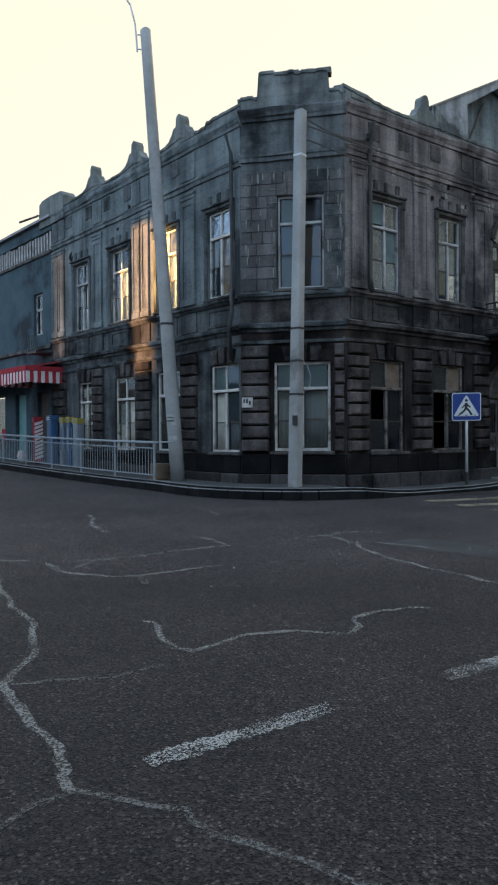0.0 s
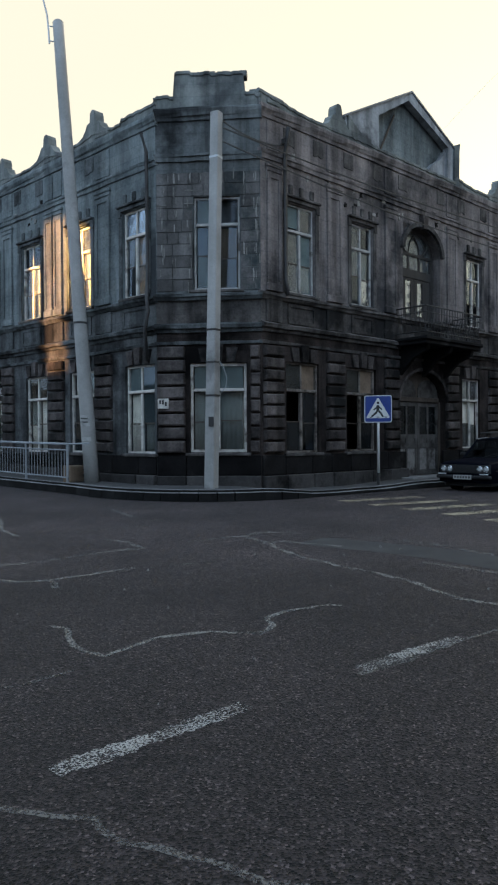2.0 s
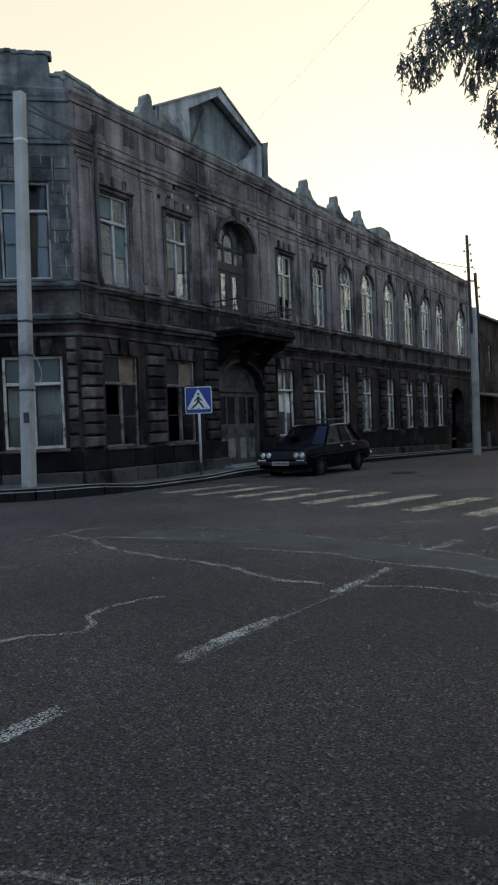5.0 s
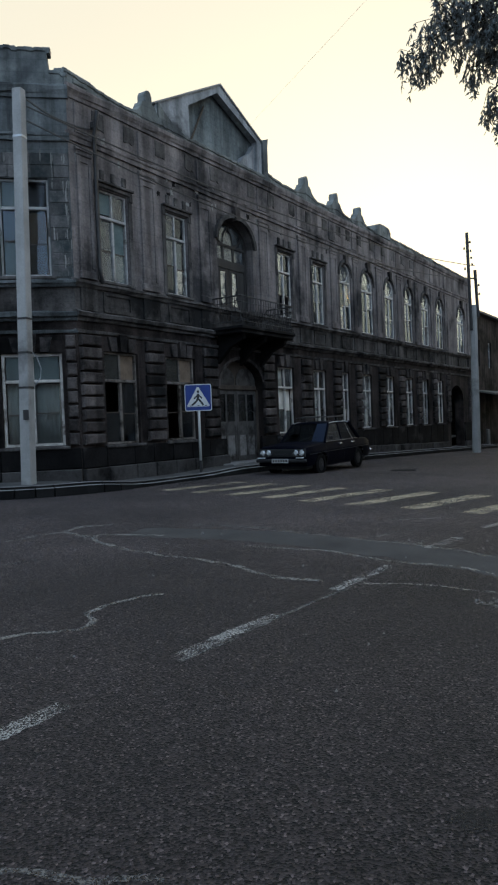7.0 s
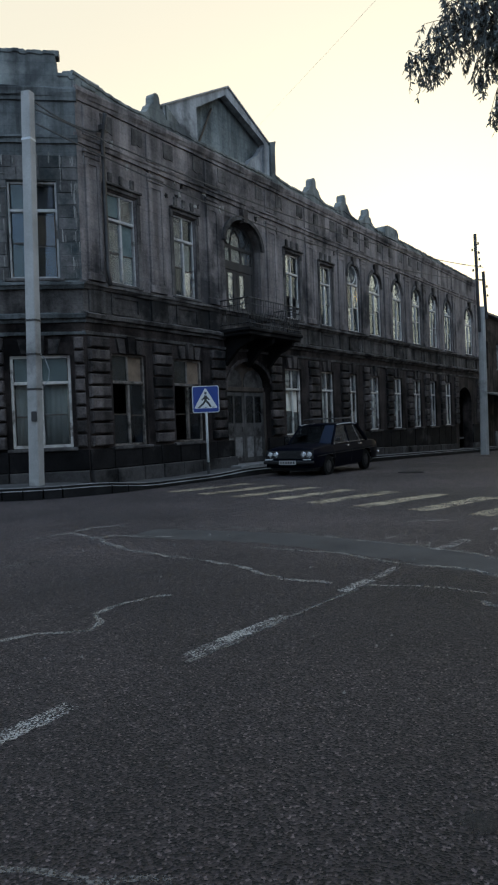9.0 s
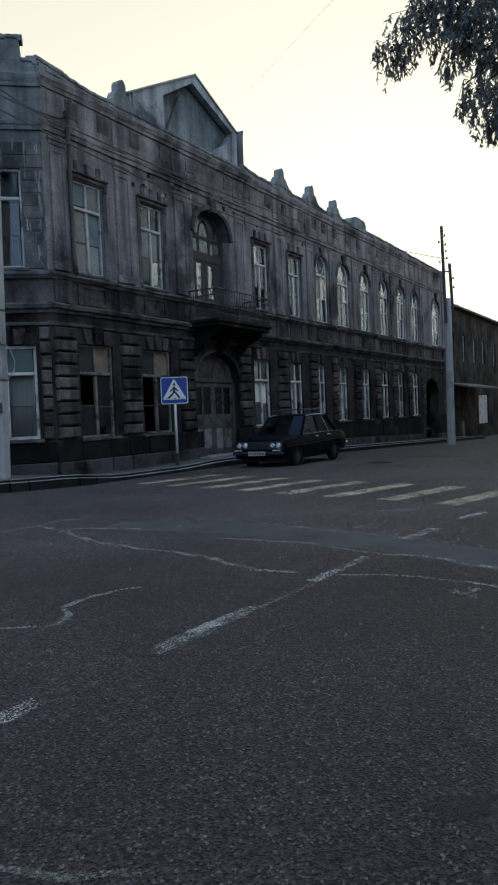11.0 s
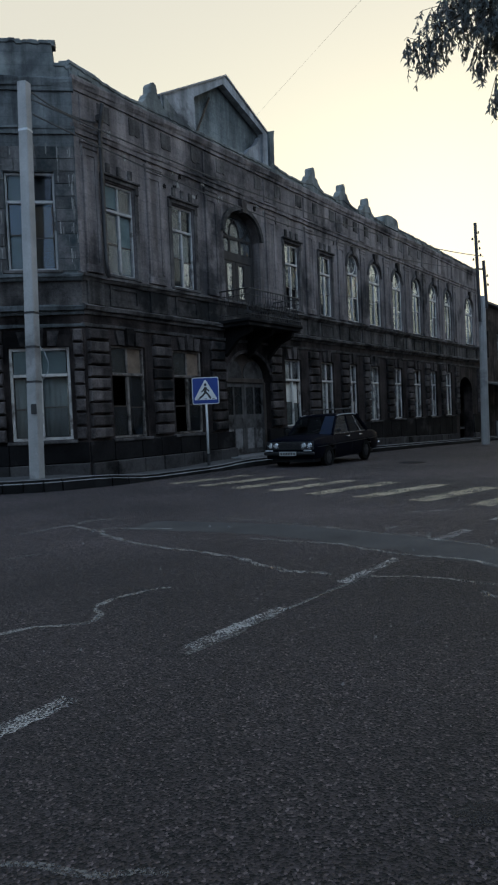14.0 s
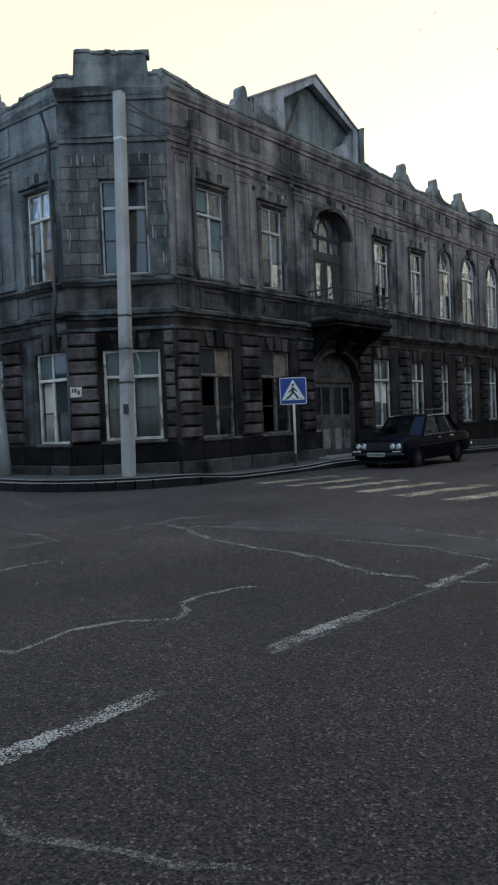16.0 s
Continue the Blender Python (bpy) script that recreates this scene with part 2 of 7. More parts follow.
ASHLAR = surface("mottled_ashlar", (0.038, 0.037, 0.037), (0.168, 0.159, 0.151), patch=1.6, grain=20, bump=0.7, piece=0.3, stain=(0.03, 0.038, 0.039), stain_amount=0.4, bump_dist=0.03, streaks=0.3)
INNER = surface("bare_inner_wall", (0.05, 0.045, 0.04), (0.16, 0.145, 0.13), patch=0.6, grain=9, bump=0.2)
PAINT = surface("flaked_white_paint", (0.26, 0.24, 0.215), (0.62, 0.585, 0.53), rough=0.7, patch=5, grain=45, bump=0.3, stain=(0.12, 0.1, 0.085), stain_amount=0.25)
PAINT_DIM = surface("grey_window_paint", (0.16, 0.155, 0.15), (0.44, 0.43, 0.41), rough=0.75, patch=4, grain=40, bump=0.3, stain=(0.07, 0.06, 0.05), stain_amount=0.3)
OLD_WOOD = surface("dark_old_wood", (0.03, 0.025, 0.02), (0.11, 0.09, 0.075), rough=0.8, patch=3, grain=40, bump=0.4, stretch=(1, 1, 0.2))
DARK_WOOD = surface("near_black_wood", (0.008, 0.0075, 0.007), (0.035, 0.031, 0.028), rough=0.75, patch=3, grain=40, bump=0.4, stretch=(1, 1, 0.2))
GLASS = glass("dusty_glass", clear=0.8)
GLASS_CLEAR = glass("clean_glass", tint=(0.9, 0.91, 0.91), clear=0.95, gloss=0.012)
GLASS_SKY = glass("wavy_old_glass", tint=(0.7, 0.72, 0.72), rough=0.06, clear=0.93, gloss=0.28, wavy=0.5)
GLASS_DARK = glass("clear_dark_glass", tint=(0.6, 0.64, 0.66), clear=0.97)
CLOTH = surface("old_curtain", (0.48, 0.44, 0.365), (0.78, 0.725, 0.62), rough=0.95, patch=3, grain=30, bump=0.2)
BOARD_ORANGE = surface("orange_board", (0.17, 0.1, 0.055), (0.34, 0.21, 0.12), rough=0.85, patch=3, grain=30, bump=0.2, stain=(0.1, 0.07, 0.05), stain_amount=0.3)
PANEL_TEAL = surface("faded_teal_board", (0.07, 0.098, 0.097), (0.15, 0.185, 0.18), rough=0.8, patch=3, grain=30, bump=0.2)
BOARD = surface("plywood_board", (0.09, 0.068, 0.05), (0.24, 0.18, 0.13), rough=0.85, patch=2.5, grain=30, bump=0.2)
ASPHALT = surface("asphalt", (0.0045, 0.0036, 0.0036), (0.0262, 0.0206, 0.0202), rough=0.8, patch=0.35, grain=75, bump=0.55, mid=0.5, spread=0.26, bump_dist=0.012)


def asphalt():
    """Worn asphalt: binder with pale and dark stones in it, tyre-polished patches."""
    m = ASPHALT
    n, l = m.node_tree.nodes, m.node_tree.links
    b = n["Principled BSDF"]
    old = b.inputs["Base Color"].links[0].from_socket
    geo = n.new("ShaderNodeNewGeometry")
    chips = n.new("ShaderNodeTexVoronoi")
    chips.inputs["Scale"].default_value = 100
    l.new(geo.outputs["Position"], chips.inputs["Vector"])
    bw = n.new("ShaderNodeSeparateColor")
    l.new(chips.outputs["Color"], bw.inputs[0])
    rg = n.new("ShaderNodeMapRange")
    rg.inputs["From Min"].default_value, rg.inputs["From Max"].default_value = 0.0, 1.0
    rg.inputs["To Min"].default_value, rg.inputs["To Max"].default_value = -0.8, 2.8
    l.new(bw.outputs[0], rg.inputs["Value"])
    hot = n.new("ShaderNodeMapRange")
    hot.inputs["From Min"].default_value, hot.inputs["From Max"].default_value = 0.88, 1.0
    hot.inputs["To Min"].default_value, hot.inputs["To Max"].default_value = 0.0, 6.0
    l.new(bw.outputs[1], hot.inputs["Value"])
    add = n.new("ShaderNodeMath")
    add.operation = "ADD"
    l.new(rg.outputs[0], add.inputs[0])
    l.new(hot.outputs[0], add.inputs[1])
    sc = n.new("ShaderNodeVectorMath")
    sc.operation = "SCALE"
    l.new(old, sc.inputs[0])
    # the far half of the junction is paler, blending in along a slanting line
    parts, lean, edge, far_scale = n.new("ShaderNodeSeparateXYZ"), n.new("ShaderNodeMath"), n.new("ShaderNodeMapRange"), n.new("ShaderNodeVectorMath")
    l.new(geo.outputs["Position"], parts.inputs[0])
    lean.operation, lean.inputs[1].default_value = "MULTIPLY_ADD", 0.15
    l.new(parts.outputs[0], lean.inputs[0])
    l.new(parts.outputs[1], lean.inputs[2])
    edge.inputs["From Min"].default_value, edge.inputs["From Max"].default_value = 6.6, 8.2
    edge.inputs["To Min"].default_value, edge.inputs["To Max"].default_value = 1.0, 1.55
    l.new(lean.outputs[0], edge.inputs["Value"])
    far_scale.operation = "SCALE"
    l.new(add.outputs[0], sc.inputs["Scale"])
    l.new(sc.outputs[0], far_scale.inputs[0])
    l.new(edge.outputs[0], far_scale.inputs["Scale"])
    l.new(far_scale.outputs[0], b.inputs["Base Color"])
    b.inputs["Specular IOR Level"].default_value = 0.3
    bp = n.new("ShaderNodeBump")
    bp.inputs["Strength"].default_value, bp.inputs["Distance"].default_value = 1.0, 0.011
    l.new(chips.outputs["Distance"], bp.inputs["Height"])
    l.new(b.inputs["Normal"].links[0].from_socket, bp.inputs["Normal"])
    l.new(bp.outputs[0], b.inputs["Normal"])


asphalt()
ASPHALT_STRIP = surface("relaid_asphalt", (0.03, 0.029, 0.028), (0.07, 0.067, 0.064), rough=0.8, patch=1.2, grain=70, bump=0.5)
PAVING = surface("pavement_asphalt", (0.03, 0.03, 0.03), (0.1, 0.097, 0.093), patch=0.9, grain=40, bump=0.3)
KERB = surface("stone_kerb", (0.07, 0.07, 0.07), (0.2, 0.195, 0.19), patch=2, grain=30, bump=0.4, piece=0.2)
CONCRETE = surface("grey_concrete", (0.2, 0.2, 0.19), (0.36, 0.35, 0.335), patch=1.6, grain=30, bump=0.3, stain=(0.15, 0.145, 0.14), stain_amount=0.2)
IRON = surface("dark_iron", (0.012, 0.012, 0.013), (0.05, 0.047, 0.045), rough=0.6, patch=5, grain=40, bump=0.2, metal=0.3)
SHEET = surface("grey_roof_sheet", (0.1, 0.105, 0.11), (0.26, 0.265, 0.27), rough=0.6, patch=1.2, grain=20, bump=0.2, metal=0.2)
DARK_SHEET = surface("rusty_dark_sheet", (0.03, 0.028, 0.027), (0.1, 0.092, 0.088), rough=0.75, patch=1.2, grain=20, bump=0.2)
RAIL = surface("blue_grey_rail_paint", (0.15, 0.165, 0.175), (0.3, 0.32, 0.335), rough=0.55, patch=4, grain=40, bump=0.1)
ROAD_PAINT = worn_paint("worn_road_paint", (0.24, 0.232, 0.215), keep=0.4, scale=12, soft=0.06)
ZEBRA = worn_paint("worn_zebra_paint", (0.29, 0.24, 0.16), keep=0.52, scale=6, soft=0.14)
CRACK = worn_paint("dusty_crack_filler", (0.13, 0.122, 0.11), keep=0.6, scale=9, soft=0.16)
CRACK_FAINT = worn_paint("thin_crack_dust", (0.083, 0.078, 0.071), keep=0.55, scale=9, soft=0.16)
TAR = worn_paint("road_tar", (0.004, 0.0038, 0.0037), keep=0.56, scale=22, soft=0.22)
# near-black: dirt and the shade of the upright kerb, put into the colour
KERB_FACE = surface("dark_kerb_face", (0.005, 0.005, 0.005), (0.022, 0.0215, 0.021), patch=2, grain=30, bump=0.5, piece=0.3)
BASE_STONE = surface("grey_base_stone", (0.02, 0.019, 0.0185), (0.075, 0.07, 0.067), patch=1.8, grain=18, bump=0.6, piece=0.4, stain=(0.01, 0.01, 0.01), stain_amount=0.35)
# soot on the plinth; also the near-black of the balcony slab and brackets
SOOT_BLACK = surface("soot_black_stone", (0.002, 0.002, 0.002), (0.016, 0.015, 0.015), patch=1.5, grain=14, bump=0.7, stain=(0.035, 0.033, 0.032), stain_amount=0.15, piece=0.3)
PEBBLE = surface("loose_grit", (0.07, 0.067, 0.064), (0.22, 0.21, 0.2), patch=8, grain=40, bump=0.0)
# pale plaster, lightened further for the sky flare over the dormer
PALE_PLASTER = surface("pale_weathered_plaster", (0.14, 0.145, 0.15), (0.36, 0.37, 0.375), patch=1.2, grain=14, bump=0.4, stain=(0.08, 0.083, 0.086), stain_amount=0.3, streaks=0.35)
PAINT_BROWN = surface("peeled_brown_window_paint", (0.05, 0.044, 0.038), (0.24, 0.21, 0.185), rough=0.8, patch=5, grain=40, bump=0.4, stain=(0.03, 0.025, 0.02), stain_amount=0.4)

# ---- small mesh tools ----
def part(name, bm, material, parent=None, label="", m=None, smooth=False):
    """Links a bmesh as one mesh object under a thing or a part."""
    me = bpy.data.meshes.new(name)
    bm.normal_update()
    bm.to_mesh(me)
    bm.free()
    me.materials.append(material)
    if smooth:
        for p in me.polygons:
            p.use_smooth = True
    ob = new(name, me)
    if parent:
        ob.parent = parent
    if m is not None:
        ob.matrix_local = m
    if label:
        ob["label"] = label
    return ob


def piece(name, me, parent, m):
    ob = new(name, me)
    ob.parent = parent
    ob.matrix_local = m
    return ob


def thing(name, label, category, m=None, group="", kind=""):
    ob = new(name)
    ob.empty_display_size = 0.2
    if m is not None:
        ob.matrix_world = m
    return tagged(ob, label, category, group, kind)


def box(bm, x0, x1, y0, y1, z0, z1, bevel=0.0):
    vs = [bm.verts.new((x, y, z)) for x in (x0, x1) for y in (y0, y1) for z in (z0, z1)]
    fs = [bm.faces.new([vs[i] for i in f]) for f in ((0, 1, 3, 2), (4, 6, 7, 5), (0, 4, 5, 1), (2, 3, 7, 6), (0, 2, 6, 4), (1, 5, 7, 3))]
    if bevel:
        edges = list({e for f in fs for e in f.edges})
        bmesh.ops.bevel(bm, geom=edges, offset=bevel, segments=1, affect="EDGES")
    return vs


def prism(bm, outline, y0, y1):
    """A closed outline of (x, z), pulled from y0 to y1."""
    a = [bm.verts.new((x, y0, z)) for x, z in outline]
    b = [bm.verts.new((x, y1, z)) for x, z in outline]
    k = len(outline)
    bm.faces.new(a)
    bm.faces.new(b[::-1])
    for i in range(k):
        bm.faces.new((a[i], b[i], b[(i + 1) % k], a[(i + 1) % k]))
    bmesh.ops.recalc_face_normals(bm, faces=bm.faces[:])


def tube(bm, pts, radius, sides=8, taper=None):
    pts = [Vector(p) for p in pts]
    rings = []
    for i, p in enumerate(pts):
        d = (pts[min(i + 1, len(pts) - 1)] - pts[max(i - 1, 0)]).normalized()
        side = d.cross(Vector((0, 0, 1)) if abs(d.z) < 0.95 else Vector((1, 0, 0))).normalized()
        up = side.cross(d)
        r = radius if taper is None else radius + (taper - radius) * i / (len(pts) - 1)
        rings.append([bm.verts.new(p + r * (math.cos(a) * side + math.sin(a) * up)) for a in (2 * math.pi * (k + 0.5) / sides for k in range(sides))])
    for a, b in zip(rings, rings[1:]):
        for k in range(sides):
            bm.faces.new((a[k], a[(k + 1) % sides], b[(k + 1) % sides], b[k]))
    bm.faces.new(rings[0][::-1])
    bm.faces.new(rings[-1])


def moulding(x0, x1, profile, step=0.35, rough=0.012, seed=0.0):
    """A profile of (y, z) run from x0 to x1, with a worn, slightly uneven line."""
    bm = bmesh.new()
    count = max(2, int((x1 - x0) / step) + 1)
    rings = []
    for i in range(count):
        x = x0 + (x1 - x0) * i / (count - 1)
        rings.append([bm.verts.new((x, y + rough * noise.noise((x * 1.7 + seed, k * 3.1, 0.3)), z + rough * noise.noise((x * 2.3 + seed, k * 1.3, 5.1)))) for k, (y, z) in enumerate(profile)])
    k = len(profile)
    for a, b in zip(rings, rings[1:]):
        for j in range(k):
            bm.faces.new((a[j], b[j], b[(j + 1) % k], a[(j + 1) % k]))
    bm.faces.new(rings[0])
    bm.faces.new(rings[-1][::-1])
    bmesh.ops.recalc_face_normals(bm, faces=bm.faces[:])
    return bm


def arch_points(x0, x1, spring, top, count=10):
    c, w = (x0 + x1) / 2, (x1 - x0) / 2
    return [(c - w * math.cos(math.pi * i / count), spring + (top - spring) * math.sin(math.pi * i / count)) for i in range(count + 1)]


def wall_mesh(x0, x1, z0, z1, openings, thick=0.5):
    """A wall whose openings (x0, x1, z0, z1, spring or None) go right through it. Local y points inwards."""
    bm = bmesh.new()
    xs = sorted({x0, x1, *(v for o in openings for v in o[:2])})
    for a, b in zip(xs, xs[1:]):
        gaps = sorted((o[2], o[3]) for o in openings if o[0] < (a + b) / 2 < o[1])
        low = z0
        for g0, g1 in gaps:
            if g0 > low:
                box(bm, a, b, 0, thick, low, g0)
            low = g1
        if low < z1:
            box(bm, a, b, 0, thick, low, z1)
    for ox0, ox1, _, oz1, spring in openings:
        if spring is not None:
            pts = arch_points(ox0, ox1, spring, oz1 - 0.001)
            for (px, pz), (qx, qz) in zip(pts, pts[1:]):
                prism(bm, [(px, pz), (qx, qz), (qx, oz1), (px, oz1)] if min(oz1 - pz, oz1 - qz) > 0.002 else ([(px, pz), (qx, qz), (px, oz1)] if oz1 - pz > oz1 - qz else [(px, pz), (qx, qz), (qx, oz1)]), 0, thick)
    bmesh.ops.remove_doubles(bm, verts=bm.verts[:], dist=0.0005)
    bmesh.ops.recalc_face_normals(bm, faces=bm.faces[:])
    return bm


# ---- plan: street corner, the facades' lines and the lie of the land ----
CORNER = Vector((0.854, 15.807))
R_WAY, L_WAY = Vector((0.7946, 0.6072)), Vector((-0.6685, 0.7437))
R_IN, L_IN = Vector((-0.6072, 0.7946)), Vector((0.7437, 0.6685))
EYE_LEVEL = 1.35
R_END, L_END = 32.4, 12.3


def facing(origin, way, inward, k):
    m = Matrix(((way.x, inward.x, 0, origin.x), (way.y, inward.y, 0, origin.y), (0, 0, 1, 0), (0, 0, 0, 1)))
    return Matrix.Translation((0, 0, EYE_LEVEL)) @ Matrix.Scale(k, 4) @ Matrix.Translation((0, 0, -EYE_LEVEL)) @ m


FACE_R = facing(CORNER, R_WAY, R_IN, 1.01)
FACE_L = facing(CORNER, -L_WAY, L_IN, 0.99)      # runs towards the corner: x = -distance from it
CUT_A = (FACE_L @ Vector((-2.1, 0, 0))).xy
CUT_B = (FACE_R @ Vector((1.3, 0, 0))).xy
CUT = (CUT_B - CUT_A).length
cut_way = (CUT_B - CUT_A) / CUT
FACE_C = facing(CUT_A, cut_way, Vector((-cut_way.y, cut_way.x)), 1.0)


def soft_ramp(v, width=3.0):
    return width * math.log1p(math.exp(max(-30, min(30, v / width))))


def land(x, y):
    """Height of the road: it climbs into the street to the north-west and falls along the other."""
    p = Vector((x, y)) - CORNER
    a, b = min(p @ L_WAY, 45), min(p @ R_WAY, 45)
    return 0.034 * soft_ramp(a - 5) - 0.026 * soft_ramp(b - 8) - 0.008


# ---- ground ----
def ground():
    lines = lambda lo, hi: [-2500, -700, -200, -90] + [lo + i for i in range(int(hi - lo) + 1)] + [120, 220, 700, 2500]  # noqa: E731
    xs, ys = lines(-50, 70), lines(-40, 80)
    verts = [(x, y, land(x, y) + 0.004 * noise.noise((x * 0.35, y * 0.35, 0))) for y in ys for x in xs]
    k = len(xs)
    faces = [(j * k + i, j * k + i + 1, (j + 1) * k + i + 1, (j + 1) * k + i) for j in range(len(ys) - 1) for i in range(k - 1)]
    me = bpy.data.meshes.new("road")
    me.from_pydata(verts, [], faces)
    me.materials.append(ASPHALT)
    for p in me.polygons:
        p.use_smooth = True
    return tagged(new("road", me), "dark worn asphalt of an open street junction", "road", kind="structure")


road = ground()

KERB_L, KERB_R = 1.42, 1.08                  # pavement widths


def kerb_path():
    pts = [CORNER + L_WAY * s - L_IN * KERB_L for s in (30, 26, 22, 19, 17, 15, 13, 11, 9.5, 8, 7, 6, 5, 4.2, 3.4)]
    pts += [Vector((-1.75, 16.35)), Vector((-1.2, 15.85)), Vector((-0.55, 15.45)), Vector((0.2, 15.2)), Vector((0.95, 15.15)), Vector((1.6, 15.35))]
    pts += [CORNER + R_WAY * s - R_IN * KERB_R for s in (1.0, 1.9, 3, 4, 5, 6, 7, 8, 9.5, 11, 13, 15, 17, 19, 21, 23, 25, 27, 29, 31, 33, 36)]
    return pts


def rise(p):
    """How far the kerb stands over the road: it drops at the crossing."""
    s = (p - CORNER) @ R_WAY
    return 0.2 if s < 0.7 else 0.2 - 0.11 * min(1, (s - 0.7) / 1.2) if s < 4.5 else 0.09 + 0.07 * min(1, (s - 4.5) / 1.5)


def eased(pts):
    """Rounds a path by cutting its corners once."""
    out = [pts[0]]
    for a, b in zip(pts, pts[1:]):
        out += [a * 0.75 + b * 0.25, a * 0.25 + b * 0.75]
    return out + [pts[-1]]


PATH_K = eased(kerb_path())


def pavement():
    bm = bmesh.new()
    rows = []
    for p in PATH_K:
        a, b = (p - CORNER) @ L_WAY, (p - CORNER) @ R_WAY
        if b > 1.5:
            q = CORNER + R_WAY * (b) + R_IN * 0.6
        elif a > 3.0:
            q = CORNER + L_WAY * (a) + L_IN * 0.6
        else:
            q = p + (Vector((0.9, 18.2)) - p) * 0.75
        z = land(*p) + rise(p)
        rows.append([bm.verts.new((*p, z - 0.35)), bm.verts.new((*p, z - 0.012)), bm.verts.new((*q, z + 0.03))])
    for a, b in zip(rows, rows[1:]):
        for k in (0, 1):
            bm.faces.new((a[k], b[k], b[k + 1], a[k + 1]))
    bmesh.ops.recalc_face_normals(bm, faces=bm.faces[:])
    return tagged(part("pavement", bm, PAVING), "narrow asphalt pavement round the street corner", "pavement", kind="structure")


pavement()

# ---- the corner house ----
house = thing("abandoned_house", "abandoned two-storey dark tuff corner house with broken parapet", "house")

R_LOW = [(2.13, 3.32), (4.4, 5.65), (10.1, 11.18), (12.62, 13.6), (14.75, 15.6), (16.7, 17.75), (19.24, 20.25), (21.6, 22.65), (23.75, 24.75), (26.0, 27.1)]
R_UP = [(2.19, 3.18), (4.6, 5.54), (10.34, 11.3), (12.75, 13.7)]
R_ARCH = [(15.0, 16.05), (17.0, 18.2), (19.45, 20.55), (21.8, 22.9), (24.1, 25.2), (26.3, 27.4), (29.8, 31.2)]
L_LOW = [(2.18, 3.33), (4.65, 5.8), (6.95, 8.1), (9.5, 10.45)]
L_UP = [(2.43, 3.4), (4.75, 5.75), (7.23, 8.28), (9.68, 10.66)]
C_LOW, C_UP = (0.79, 2.14), (0.9, 2.0)
LOW0, LOW1, UP0, UP1 = 0.97, 3.15, 4.85, 7.02
TOP = 8.9

open_r = [(a, b, LOW0, LOW1 + 0.03, None) for a, b in R_LOW] + [(a, b, UP0, UP1, None) for a, b in R_UP]
open_r += [(a, b, UP0, 7.46, 7.46 - (b - a) / 2) for a, b in R_ARCH]
open_r += [(6.78, 9.2, 0.05, 3.28, 2.4), (6.93, 8.85, 4.3, 7.5, 6.75), (28.2, 30.6, -0.7, 3.0, 2.2)]
open_l = [(-b, -a, LOW0, LOW1, None) for a, b in L_LOW] + [(-b, -a, UP0, UP1, None) for a, b in L_UP]
open_c = [(*C_LOW, 1.0, 3.12, None), (*C_UP, 4.85, 7.05, None)]
FLOOR, SILL_Z = 4.0, 4.7
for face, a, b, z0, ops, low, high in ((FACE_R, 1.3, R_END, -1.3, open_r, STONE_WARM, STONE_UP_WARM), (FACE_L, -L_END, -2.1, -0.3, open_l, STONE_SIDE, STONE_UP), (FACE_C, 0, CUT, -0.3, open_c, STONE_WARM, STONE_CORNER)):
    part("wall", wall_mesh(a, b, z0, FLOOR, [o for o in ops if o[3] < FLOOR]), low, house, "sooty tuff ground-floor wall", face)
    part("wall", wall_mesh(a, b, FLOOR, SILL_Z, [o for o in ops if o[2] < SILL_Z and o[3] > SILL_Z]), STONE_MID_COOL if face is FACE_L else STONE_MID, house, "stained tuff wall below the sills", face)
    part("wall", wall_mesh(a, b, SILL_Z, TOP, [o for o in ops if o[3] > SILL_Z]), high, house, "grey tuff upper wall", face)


def plan_polygon(inset, deep):
    pts = [(FACE_L @ Vector((-L_END, inset, 0))).xy, (FACE_L @ Vector((-2.1, inset, 0))).xy, (FACE_R @ Vector((1.3, inset, 0))).xy, (FACE_R @ Vector((R_END, inset, 0))).xy,
           (FACE_R @ Vector((R_END, deep, 0))).xy, (FACE_L @ Vector((-L_END, deep, 0))).xy]
    inner = CORNER + R_IN * deep * 1.0 + R_WAY * deep * 1.05
    return pts[:5] + [inner] + pts[5:]


def slab(name, z0, z1, material, label, inset=0.5, deep=8.5):
    bm = bmesh.new()
    pts = plan_polygon(inset, deep)
    a, b = [bm.verts.new((*p, z0)) for p in pts], [bm.verts.new((*p, z1)) for p in pts]
    bm.faces.new(a[::-1])
    bm.faces.new(b)
    for i in range(len(pts)):
        bm.faces.new((a[i], a[(i + 1) % len(pts)], b[(i + 1) % len(pts)], b[i]))
    bmesh.ops.recalc_face_normals(bm, faces=bm.faces[:])
    return part(name, bm, material, house, label)


slab("roof", 8.5, 8.7, SHEET, "flat sheet roof behind the parapet")
slab("floor_slab", 3.9, 4.05, INNER, "bare upper floor")
slab("ground_slab", 0.1, 0.2, INNER, "bare ground floor")


def back_wall(p, q):
    bm = bmesh.new()
    nrm = Vector((-(q - p).y, (q - p).x)).normalized() * 0.3
    vs = [bm.verts.new((*v, z)) for z in (-1.3, 8.7) for v in (p, q, q + nrm, p + nrm)]
    for f in ((0, 1, 5, 4), (1, 2, 6, 5), (2, 3, 7, 6), (3, 0, 4, 7), (4, 5, 6, 7), (3, 2, 1, 0)):
        bm.faces.new([vs[j] for j in f])
    bmesh.ops.recalc_face_normals(bm, faces=bm.faces[:])
    return part("back_wall", bm, INNER, house, "plain rear wall")


plan = plan_polygon(0.5, 8.5)
